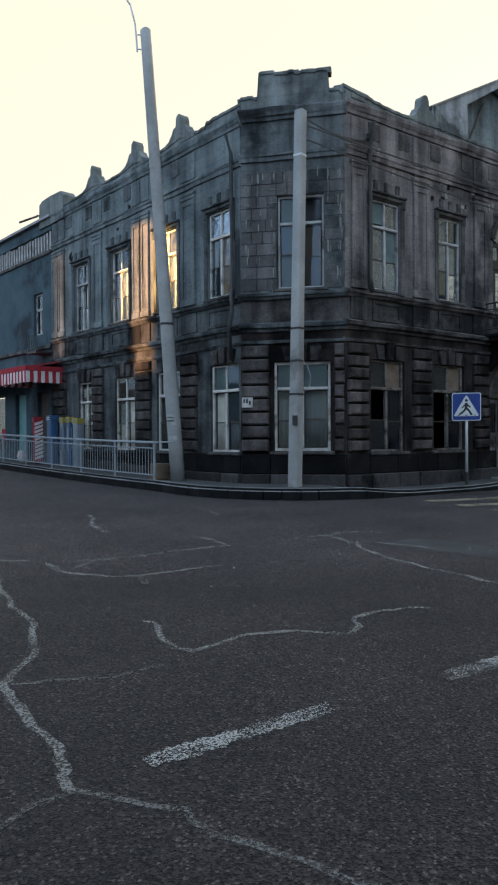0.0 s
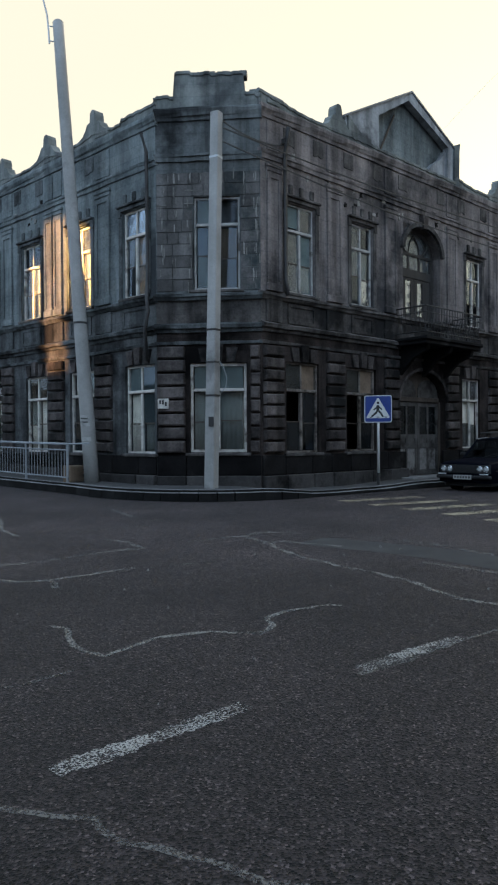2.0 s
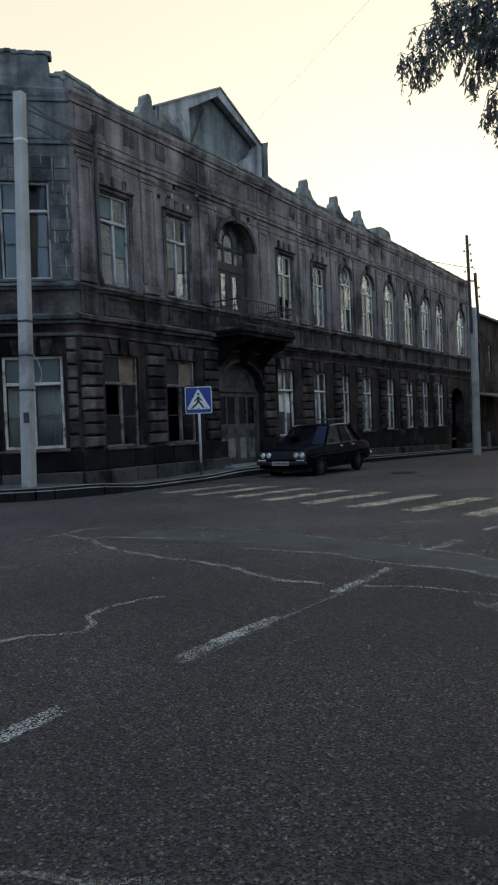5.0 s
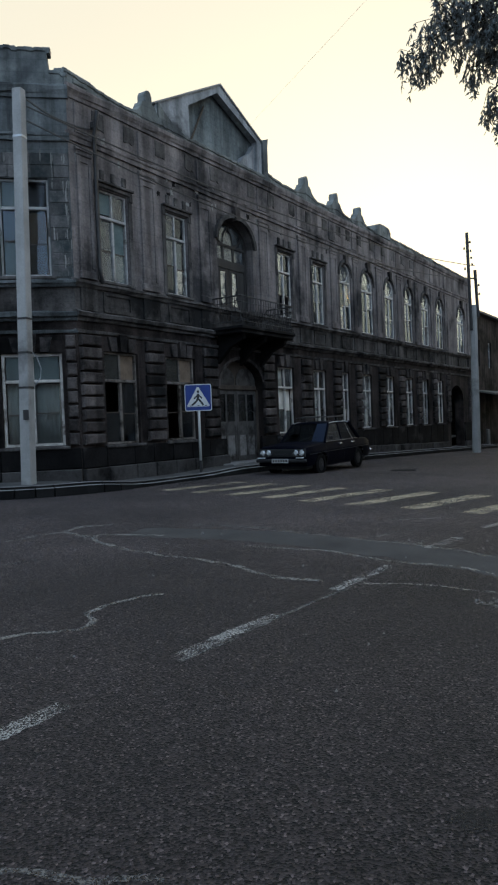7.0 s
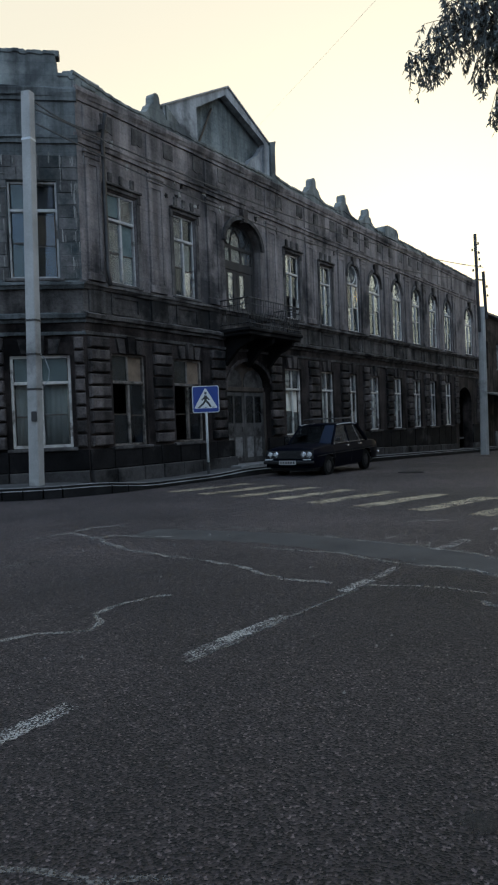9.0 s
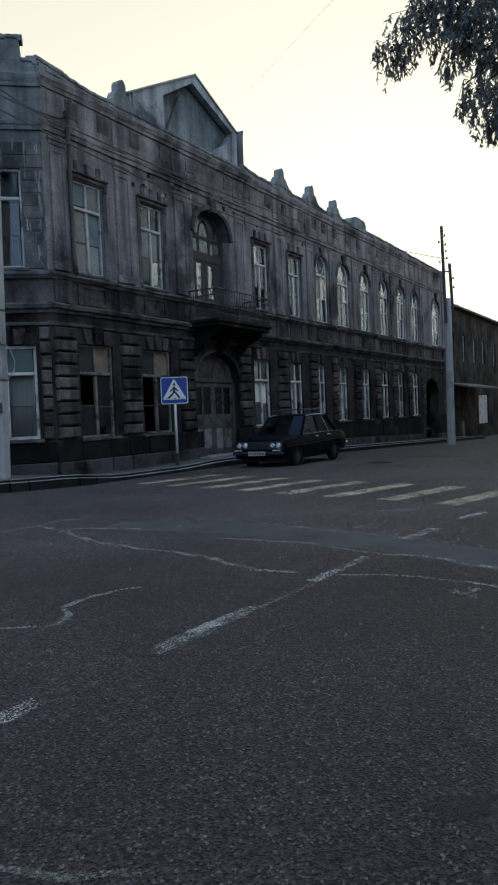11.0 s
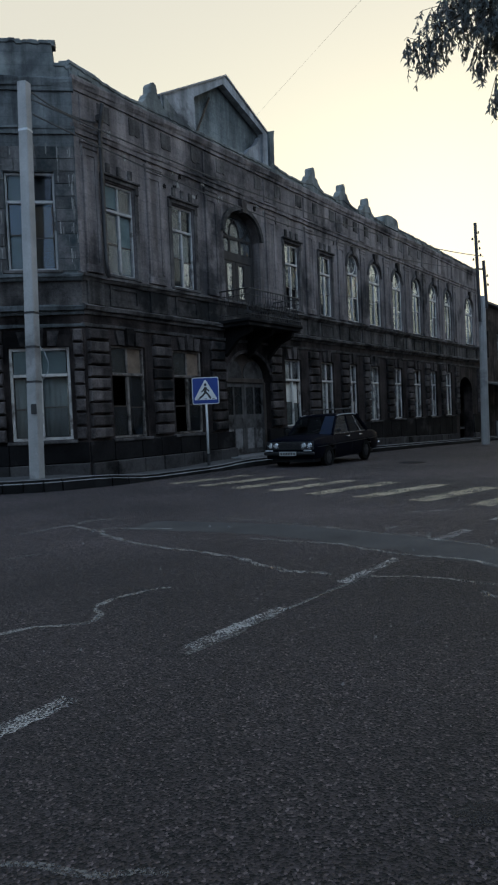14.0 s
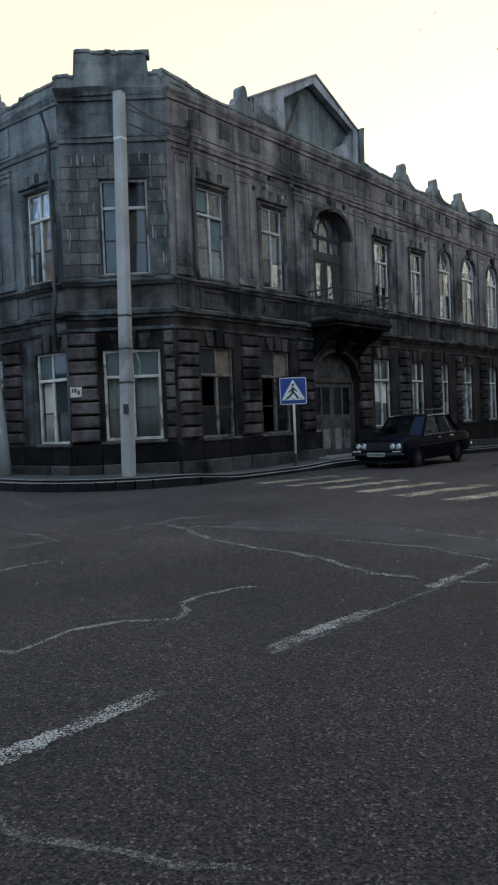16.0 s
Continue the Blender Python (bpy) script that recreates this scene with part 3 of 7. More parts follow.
for i in (3, 4, 5, 6):
    back_wall(plan[i], plan[(i + 1) % 7])

# ---- mouldings, parapet and pilasters of the house ----
LEDGE = [(0.05, 3.84), (-0.05, 3.84), (-0.07, 3.91), (-0.15, 3.93), (-0.17, 4.01), (-0.06, 4.06), (0.05, 4.06)]
STRING = [(0.05, 3.56), (-0.05, 3.56), (-0.07, 3.63), (0.05, 3.64)]
SILLBAND = [(0.05, 4.6), (-0.06, 4.6), (-0.1, 4.66), (-0.14, 4.68), (-0.14, 4.74), (0.05, 4.8)]
ARCHITRAVE = [(0.05, 7.88), (-0.045, 7.88), (-0.05, 7.98), (-0.075, 8.0), (-0.075, 8.06), (0.05, 8.09)]
CORNICE = [(0.05, 8.84), (-0.035, 8.84), (-0.045, 8.92), (-0.07, 8.95), (-0.09, 9.02), (-0.095, 9.09), (-0.075, 9.13), (0.05, 9.2)]
def trim(face):
    """Dressed stone is browner along the main street."""
    return STONE_TRIM if face is FACE_R else STONE_TRIM_COOL


SPANS = ((FACE_R, 1.26, R_END), (FACE_L, -L_END, -2.06), (FACE_C, -0.04, CUT + 0.04))
for seed, (face, a, b) in enumerate(SPANS):
    for nm, prof in (("ledge", LEDGE), ("string_course", STRING), ("sill_band", SILLBAND), ("architrave", ARCHITRAVE), ("cornice", CORNICE)):
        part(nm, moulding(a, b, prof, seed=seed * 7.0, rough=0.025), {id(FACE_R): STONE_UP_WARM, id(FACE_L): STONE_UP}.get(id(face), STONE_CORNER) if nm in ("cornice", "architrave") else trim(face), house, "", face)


def scallop(x, stops, low, high):
    """A parapet line that sags between its stops."""
    for a, b in zip(stops, stops[1:]):
        if a <= x <= b:
            return low + (high - low) * abs(2 * (x - a) / (b - a) - 1) ** 2.2
    return low


def top_r(x):
    if x < 4.15:
        return 9.44 - 0.17 * max(0.0, min(1.0, (x - 1.3) / 1.8)) + 0.06 * max(0.0, x - 3.1)
    if x < 9.7:
        return 9.3
    if x < 19.6:
        return scallop(x, (9.7, 12.55, 14.95, 17.1, 19.7), 9.33, 9.48)
    return 9.4 - 0.011 * (x - 19.6)


def top_l(x):
    return 9.4 if x > -3.4 else scallop(-x, (2.4, 4.6, 6.85, 9.35, 12.2), 9.3, 9.42)


def top_c(x):
    if 0.44 < x < 2.12:
        return 10.0 - 0.02 * x
    return 9.44 if x < 0.44 else 9.48 if x < 2.4 else 9.42


def parapet(x0, x1, top, ragged, thick=0.38, step=0.09):
    bm = bmesh.new()
    count = int((x1 - x0) / step) + 1
    rings = []
    for i in range(count + 1):
        x = x0 + (x1 - x0) * i / count
        jag = ragged * (0.5 * noise.noise((x * 1.1, 7.7, x0)) + 0.9 * noise.cell((x * 6.0, 1.0, x0)))
        t = top(x) + jag
        rings.append([bm.verts.new((x, y, z)) for y, z in ((-0.02, 8.88), (-0.02, t - 0.1), (-0.05, t - 0.08), (-0.05, t - 0.02), (-0.02, t), (thick, t), (thick, 8.88))])
    for a, b in zip(rings, rings[1:]):
        for j in range(7):
            bm.faces.new((a[j], b[j], b[(j + 1) % 7], a[(j + 1) % 7]))
    bm.faces.new(rings[0])
    bm.faces.new(rings[-1][::-1])
    bmesh.ops.recalc_face_normals(bm, faces=bm.faces[:])
    return bm


part("parapet", parapet(1.25, R_END, top_r, 0.02, step=0.06), STONE_TOP, house, "broken scalloped parapet", FACE_R)
part("parapet", parapet(-L_END, -2.05, top_l, 0.02, step=0.06), STONE_TOP, house, "scalloped parapet", FACE_L)
part("parapet", parapet(-0.04, CUT + 0.04, top_c, 0.035, step=0.04), STONE_TOP, house, "ragged stepped corner attic", FACE_C)


def finial(face, x, z, wide=1.0, tall=1.0):
    bm = bmesh.new()
    line = [(-0.75, -0.25), (-0.75, 0.02), (-0.5, 0.1), (-0.36, 0.24), (-0.27, 0.39), (-0.15, 0.42), (-0.13, 0.64), (-0.08, 0.72), (0.0, 0.74), (0.07, 0.71), (0.12, 0.6), (0.14, 0.39), (0.27, 0.36), (0.37, 0.2), (0.52, 0.08), (0.75, 0.0), (0.75, -0.25)]
    prism(bm, [(a * wide, b * tall if b > 0 else b) for a, b in line], -0.03, 0.24)
    part("finial", bm, STONE_TOP, house, "", face @ Matrix.Translation((x, 0, z)))


for x, z, w, t in ((4.12, 9.24, 0.9, 0.98), (12.55, 9.34, 1.0, 0.92), (14.95, 9.34, 1.0, 0.92), (17.1, 9.34, 0.95, 0.86)):
    finial(FACE_R, x, z, w, t)
for x, z in ((-4.6, 9.3), (-6.87, 9.3), (-9.35, 9.3)):
    finial(FACE_L, x, z, 0.95, 0.95)


def lump(face, x0, x1, z0, z1, label=""):
    bm = bmesh.new()
    prism(bm, [(x0, z0), (x0 + 0.05, z1 - 0.12), (x0 + 0.3, z1 - 0.02), ((x0 + x1) / 2, z1), (x1 - 0.15, z1 - 0.04), (x1, z1 - 0.2), (x1, z0)], -0.08, 0.4)
    part("parapet_block", bm, STONE_TOP, house, label, face)


lump(FACE_R, 18.7, 20.2, 9.2, 9.72, "broken parapet block")
lump(FACE_L, -13.2, -11.3, 8.8, 9.78, "rounded parapet end block")

R_PIL = [(1.5, 1.95), (3.63, 4.2), (6.06, 6.6), (9.2, 9.75), (11.74, 12.3), (14.2, 14.72), (16.2, 16.62), (18.5, 19.1), (20.85, 21.4), (23.15, 23.6), (25.4, 25.85), (27.6, 28.05), (31.7, 32.38)]
L_PIL = [(3.9, 4.5), (6.1, 6.5), (6.58, 6.98), (8.8, 9.35), (11.35, 11.8), (11.85, 12.28)]


def pilaster(face, a, b, material):
    """Upper-storey pilaster: base, sunk panel in the shaft, capital and the block over it."""
    bm = bmesh.new()
    box(bm, a - 0.03, b + 0.03, -0.08, 0.02, 4.8, 4.98, 0.015)
    box(bm, a, b, -0.035, 0.02, 4.98, 7.6)
    w = min(0.1, (b - a) * 0.24)
    box(bm, a, a + w, -0.06, -0.035, 5.05, 7.55, 0.006)
    box(bm, b - w, b, -0.06, -0.035, 5.05, 7.55, 0.006)
    box(bm, a + w, b - w, -0.06, -0.035, 7.45, 7.55)
    box(bm, a - 0.02, b + 0.02, -0.06, 0.02, 7.6, 7.7, 0.012)
    box(bm, a - 0.04, b + 0.04, -0.075, 0.02, 7.7, 7.79, 0.015)
    part("pilaster", bm, material, house, "", face)
    bm = bmesh.new()
    box(bm, a, b, -0.035, 0.02, 8.1, 8.79, 0.015)
    part("frieze_block", bm, material, house, "", face)
    bm = bmesh.new()
    box(bm, a - 0.04, b + 0.04, -0.05, 0.02, 4.07, 4.6, 0.015)
    part("pedestal", bm, STONE_MID_COOL if face is FACE_L else STONE_MID, house, "", face)
    bm = bmesh.new()
    box(bm, a, b, -0.045, 0.02, 9.18, 9.3, 0.02)
    part("parapet_pier", bm, STONE_TOP, house, "", face)


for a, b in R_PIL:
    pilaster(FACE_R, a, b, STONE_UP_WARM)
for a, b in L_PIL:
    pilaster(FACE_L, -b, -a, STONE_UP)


def frieze_panel(face, a, b, rnd):
    """Dark sunk-looking panel of the frieze, its lower edge broken away."""
    bm = bmesh.new()
    low = [(a + (b - a) * k / 4, 8.39 + rnd.uniform(-0.035, 0.03)) for k in range(5)]
    prism(bm, [(a, 8.77), (b, 8.77)] + low[::-1], -0.018, 0.02)
    part("frieze_panel", bm, trim(face), house, "", face)


frieze_rnd = random.Random(31)
for (p, q), (u, v) in zip(R_PIL[:9], R_PIL[1:10]):
    for a, b in ((q + 0.12, q + 0.5), (u - 0.5, u - 0.12)):
        frieze_panel(FACE_R, a, b, frieze_rnd)
for (p, q), (u, v) in zip(L_PIL[:4], L_PIL[1:5]):
    if u - q > 1:
        for a, b in ((q + 0.12, q + 0.5), (u - 0.5, u - 0.12)):
            frieze_panel(FACE_L, -b, -a, frieze_rnd)


def apron(face, a, b):
    """Framed stone panel under an upper window."""
    bm = bmesh.new()
    for x0, x1, z0, z1 in ((a, b, 4.1, 4.18), (a, b, 4.5, 4.58), (a, a + 0.08, 4.18, 4.5), (b - 0.08, b, 4.18, 4.5)):
        box(bm, x0, x1, -0.03, 0.02, z0, z1)
    part("apron_panel", bm, STONE_MID_COOL if face is FACE_L else STONE_MID, house, "", face)


def hood(face, a, b, z):
    """Drip mould over a flat-headed window, with corbels and a keystone block."""
    bm = bmesh.new()
    box(bm, a - 0.14, b + 0.14, -0.12, 0.02, z + 0.11, z + 0.17, 0.015)
    box(bm, a - 0.1, b + 0.1, -0.06, 0.02, z + 0.02, z + 0.11, 0.01)
    for x0, x1 in ((a - 0.14, a - 0.02), (b + 0.02, b + 0.14)):
        box(bm, x0, x1, -0.06, 0.02, z - 0.12, z + 0.1, 0.012)
    c = (a + b) / 2
    for x in (a + 0.12, c, b - 0.12):
        box(bm, x - 0.07, x + 0.07, -0.045, 0.02, z + 0.2, z + 0.44, 0.02)
    part("window_hood", bm, trim(face), house, "", face)


def surround(face, a, b, z0, z1):
    """Flat raised architrave round a window."""
    bm = bmesh.new()
    for x0, x1 in ((a - 0.13, a - 0.003), (b + 0.003, b + 0.13)):
        box(bm, x0, x1, -0.03, 0.02, z0, z1 + 0.02, 0.008)
    part("window_surround", bm, trim(face), house, "", face)


for a, b in R_UP:
    hood(FACE_R, a, b, UP1), apron(FACE_R, a, b), surround(FACE_R, a, b, UP0, UP1)
for a, b in L_UP:
    hood(FACE_L, -b, -a, UP1), apron(FACE_L, -b, -a), surround(FACE_L, -b, -a, UP0, UP1)
for a, b in R_ARCH:
    apron(FACE_R, a, b)


def arch_band(face, a, b, spring, top, wide=0.12, proud=0.05, key=True):
    bm = bmesh.new()
    inner, outer = arch_points(a - 0.004, b + 0.004, spring, top + 0.004, 14), arch_points(a - wide, b + wide, spring, top + wide, 14)
    for i in range(14):
        prism(bm, [inner[i], inner[i + 1], outer[i + 1], outer[i]], -proud, 0.02)
    bmesh.ops.remove_doubles(bm, verts=bm.verts[:], dist=0.0005)
    part("arch_band", bm, STONE_TRIM if spring > 4 else STONE_BLOCK, house, "", face)
    if key:
        c = (a + b) / 2
        bm = bmesh.new()
        prism(bm, [(c - 0.09, top - 0.06), (c + 0.09, top - 0.06), (c + 0.14, top + 0.32), (c - 0.14, top + 0.32)], -proud - 0.06, 0.02)
        part("keystone", bm, STONE_BLOCK, house, "", face)


for a, b in R_ARCH:
    arch_band(FACE_R, a, b, 7.46 - (b - a) / 2, 7.46)
arch_band(FACE_R, 6.93, 8.85, 6.75, 7.5, 0.13, 0.09)
arch_band(FACE_R, 6.78, 9.2, 2.4, 3.28, 0.1, 0.03, False)


def keystones(face, a, b, z):
    """Fan of wedge stones over a ground-floor window, each its own piece."""
    c = (a + b) / 2
    for k in (-1, 0, 1):
        bm = bmesh.new()
        x, tall = c + 0.3 * k, 0.4 if k == 0 else 0.33
        prism(bm, [(x - 0.09, z), (x + 0.09, z), (x + 0.13 + 0.04 * k, z + tall), (x - 0.13 + 0.04 * k, z + tall)], -0.1 if k == 0 else -0.07, 0.02)
        part("keystone", bm, STONE_BLOCK, house, "", face)


for a, b in R_LOW:
    keystones(FACE_R, a, b, 3.19)
for a, b in L_LOW:
    keystones(FACE_L, -b, -a, 3.17)
keystones(FACE_C, *C_LOW, 3.14)

# ---- windows and doors of the house ----
def pane(win, x0, x1, y, z0, z1, material, tilt=True):
    bm = bmesh.new()
    box(bm, x0, x1, -0.002, 0.002, z0, z1)
    ob = part("pane", bm, material, win)
    ob.visible_shadow = False
    c = Vector(((x0 + x1) / 2, y, (z0 + z1) / 2))
    t = 1.6 if tilt else 0
    ob.matrix_local = Matrix.Translation(c) @ pose(0, 0, 0, random.uniform(-t, t), 0, random.uniform(-t, t)) @ Matrix.Translation((-c.x, 0, -c.z))
    return ob


def window(face, x0, x1, z0, z1, paint, split=0.68, cols=2, missing=0.15, glazing=None, cloth=(), bright=0.0, boarding=(), bar=0.052, crossbar=True, deep=0.07, sill=True):
    """A casement window in its reveal: outer frame, transom, mullion, sashes, panes, sill, and what hangs or leans behind the glass."""
    win = new("window")
    win.parent = house
    win.matrix_local = face
    glazing = glazing or GLASS
    g = 0.004
    bm = bmesh.new()
    box(bm, x0 + g, x0 + bar, deep, deep + 0.09, z0 + g, z1 - g, 0.008)
    box(bm, x1 - bar, x1 - g, deep, deep + 0.09, z0 + g, z1 - g, 0.008)
    box(bm, x0 + bar, x1 - bar, deep + 0.002, deep + 0.088, z1 - bar, z1 - g)
    box(bm, x0 + bar, x1 - bar, deep + 0.002, deep + 0.088, z0 + g, z0 + bar)
    part("window_frame", bm, paint, win)
    zt = z0 + (z1 - z0) * split
    bm = bmesh.new()
    box(bm, x0 + bar, x1 - bar, deep - 0.03, deep + 0.08, zt - 0.036, zt + 0.036, 0.012)
    part("transom", bm, paint, win)
    edges = [x0 + bar + (x1 - x0 - 2 * bar) * i / cols for i in range(cols + 1)]
    for x in edges[1:-1]:
        bm = bmesh.new()
        box(bm, x - 0.038, x + 0.038, deep - 0.015, deep + 0.07, z0 + bar, zt - 0.045, 0.01)
        box(bm, x - 0.03, x + 0.03, deep, deep + 0.06, zt + 0.045, z1 - bar, 0.008)
        part("mullion", bm, paint, win)
    for i, (a, b) in enumerate(zip(edges, edges[1:])):
        for j, (p, q) in enumerate(((z0 + bar, zt - 0.045), (zt + 0.045, z1 - bar))):
            inset = 0.035
            if crossbar and j == 0:
                zc = p + (q - p) * (0.5 + random.uniform(-0.03, 0.03))
                bm = bmesh.new()
                box(bm, a + inset, b - inset, deep + 0.02, deep + 0.045, zc - 0.014, zc + 0.014)
                part("glazing_bar", bm, OLD_WOOD, win)
                cells = [(p, zc - 0.014), (zc + 0.014, q)]
            else:
                cells = [(p, q)]
            for c0, c1 in cells:
                if random.random() > missing:
                    pane(win, a + 0.03, b - 0.03, deep + 0.03, c0, c1, GLASS_SKY if random.random() < bright else GLASS_DARK if random.random() < 0.4 else glazing)
            key = (i, j)
            if key in cloth:
                bm = bmesh.new()
                folds = 16
                vs = [[bm.verts.new((a + 0.02 + (b - a - 0.04) * k / folds, deep + 0.11 + 0.02 * math.sin(k * 1.9 + i) + 0.01 * random.random(), z)) for k in range(folds + 1)] for z in (p, q)]
                for k in range(folds):
                    bm.faces.new((vs[0][k], vs[0][k + 1], vs[1][k + 1], vs[1][k]))
                ob = part("curtain", bm, CLOTH, win, "faded pale curtain", smooth=True)
                sol = ob.modifiers.new("thick", "SOLIDIFY")
                sol.thickness = 0.006
            for kx, kz, f0, f1, mt in boarding:
                if (kx, kz) == key:
                    bm = bmesh.new()
                    box(bm, a + 0.025, b - 0.025, deep + 0.052, deep + 0.068, p + (q - p) * f0, p + (q - p) * f1, 0.003)
                    part("board", bm, mt, win, "board nailed behind the sash")
    if sill:
        bm = bmesh.new()
        box(bm, x0 - 0.1, x1 + 0.1, -0.09, deep - 0.003, z0 - 0.08, z0 - 0.006, 0.015)
        part("window_sill", bm, STONE_TRIM, win)
    return win


def arched_window(face, x0, x1, z0, z1, paint):
    spring = z1 - (x1 - x0) / 2
    win = new("window")
    win.parent = house
    win.matrix_local = face
    deep, bar, c = 0.06, 0.06, (x0 + x1) / 2
    bm = bmesh.new()
    box(bm, x0 + 0.004, x0 + bar, deep, deep + 0.08, z0 + 0.004, spring)
    box(bm, x1 - bar, x1 - 0.004, deep, deep + 0.08, z0 + 0.004, spring)
    outer, inner = arch_points(x0 + 0.004, x1 - 0.004, spring, z1 - 0.006, 14), arch_points(x0 + bar, x1 - bar, spring, z1 - bar, 14)
    for i in range(14):
        prism(bm, [inner[i], inner[i + 1], outer[i + 1], outer[i]], deep, deep + 0.08)
    box(bm, x0 + bar, x1 - bar, deep + 0.002, deep + 0.078, z0 + 0.004, z0 + bar)
    part("window_frame", bm, paint, win)
    zt = spring - 0.25
    bm = bmesh.new()
    box(bm, x0 + bar, x1 - bar, deep - 0.02, deep + 0.07, zt - 0.04, zt + 0.04, 0.01)
    part("transom", bm, paint, win)
    bm = bmesh.new()
    box(bm, c - 0.035, c + 0.035, deep - 0.01, deep + 0.06, z0 + bar, zt - 0.04, 0.008)
    part("mullion", bm, paint, win)
    for way in (-1, 1):
        bm = bmesh.new()
        pts = [(c + way * (x1 - x0) * 0.5 * 0.9 * math.sin(k * 0.26), deep + 0.03, zt + 0.04 + (z1 - zt - 0.1) * (1 - math.cos(k * 0.26)) * 1.02) for k in range(6)]
        tube(bm, pts, 0.02, 5)
        part("tracery_bar", bm, paint, win)
    for a, b in ((x0 + bar, c - 0.035), (c + 0.035, x1 - bar)):
        zc = z0 + (zt - z0) * random.uniform(0.45, 0.6)
        bm = bmesh.new()
        box(bm, a, b, deep + 0.015, deep + 0.045, zc - 0.015, zc + 0.015)
        part("glazing_bar", bm, paint, win)
        for p, q in ((z0 + bar, zc), (zc, zt - 0.04)):
            if random.random() > 0.12:
                pane(win, a, b, deep + 0.03, p, q, GLASS_SKY if random.random() < 0.42 else GLASS_DARK)
    pane(win, x0 + bar, x1 - bar, deep + 0.035, zt + 0.04, spring, random.choice((GLASS_SKY, GLASS_DARK, GLASS)))
    bm = bmesh.new()
    prism(bm, arch_points(x0 + bar, x1 - bar, spring, z1 - bar, 12), deep + 0.033, deep + 0.037)
    ob = part("pane", bm, random.choice((GLASS_SKY, GLASS, GLASS_SKY)), win)
    ob.visible_shadow = False
    bm = bmesh.new()
    box(bm, x0 - 0.08, x1 + 0.08, -0.08, deep - 0.003, z0 - 0.08, z0 - 0.006, 0.015)
    part("window_sill", bm, STONE_TRIM, win)


random.seed(11)
# main street, ground floor
R_CLOTH = [(), (), ((0, 0), (1, 0), (0, 1)), ((0, 0),), ((1, 0),), ((0, 0), (1, 0)), ((0, 0), (1, 0)), (), ((1, 0),), ()]
for k, (a, b) in enumerate(R_LOW):
    window(FACE_R, a, b, LOW0, LOW1 + 0.03, PAINT_BROWN if k < 2 else PAINT_DIM if k == 8 else PAINT, split=0.69, cloth=R_CLOTH[k], missing=0.3 if k < 2 else 0.1, boarding=((0, 1, 0.0, 1.0, BOARD), (1, 1, 0.0, 1.0, BOARD)) if k < 2 else (), glazing=GLASS_DARK if k < 2 else None)
for k, (a, b) in enumerate(R_UP):
    # teal boards in the first window stand for its grey reflective panes
    window(FACE_R, a, b, UP0, UP1, PAINT_DIM if k < 2 else PAINT, split=0.7, missing=0.25, bright=(0.15, 0.35, 0.3, 0.3)[k], cloth=() if k != 1 else ((1, 0),), boarding=((1, 0, 0.0, 1.0, PANEL_TEAL), (0, 1, 0.1, 1.0, PANEL_TEAL)) if k == 0 else ())
for a, b in R_ARCH:
    arched_window(FACE_R, a, b, UP0, 7.46, PAINT)
# side street
for k, (a, b) in enumerate(L_LOW):
    window(FACE_L, -b, -a, LOW0, LOW1, PAINT, split=0.7, cols=2, cloth=((0, 0), (1, 0)) if k != 1 else ((0, 1), (1, 1)), missing=0.0 if k == 0 else 0.1, glazing=GLASS_CLEAR, boarding=((0, 1, 0.0, 1.0, PANEL_TEAL), (1, 1, 0.0, 1.0, PANEL_TEAL), (1, 0, 0.5, 1.0, PANEL_TEAL)) if k == 0 else ())
# curtains behind the second and third windows are added to catch the glint lamps
for k, (a, b) in enumerate(L_UP):
    # first window: teal boards stand for grey glass, the orange one for a curtain
    window(FACE_L, -b, -a, UP0, UP1, PAINT_DIM if k == 3 else PAINT, split=0.7, cloth=((1, 0), (0, 0), (0, 1)) if k == 1 else ((1, 0),) if k else (), missing=0.1, boarding=((1, 0, 0.0, 1.0, BOARD_ORANGE), (0, 1, 0.0, 1.0, PANEL_TEAL), (1, 1, 0.0, 1.0, PANEL_TEAL)) if k == 0 else (), bright=0.5 if k == 0 else 0.0)
# cut corner
window(FACE_C, *C_LOW, 1.0, 3.12, PAINT, split=0.7, cols=2, cloth=((0, 0), (1, 0)), missing=0.0, bar=0.07, glazing=GLASS_CLEAR, boarding=((0, 1, 0.0, 1.0, PANEL_TEAL), (1, 1, 0.0, 1.0, PANEL_TEAL)))
window(FACE_C, *C_UP, 4.85, 7.05, PAINT_DIM, split=0.7, cols=2, missing=0.0, glazing=GLASS_CLEAR, boarding=((0, 0, 0.0, 1.0, PANEL_TEAL), (1, 0, 0.5, 0.97, BOARD_ORANGE), (1, 0, 0.0, 0.49, BOARD), (0, 1, 0.0, 1.0, PANEL_TEAL)))


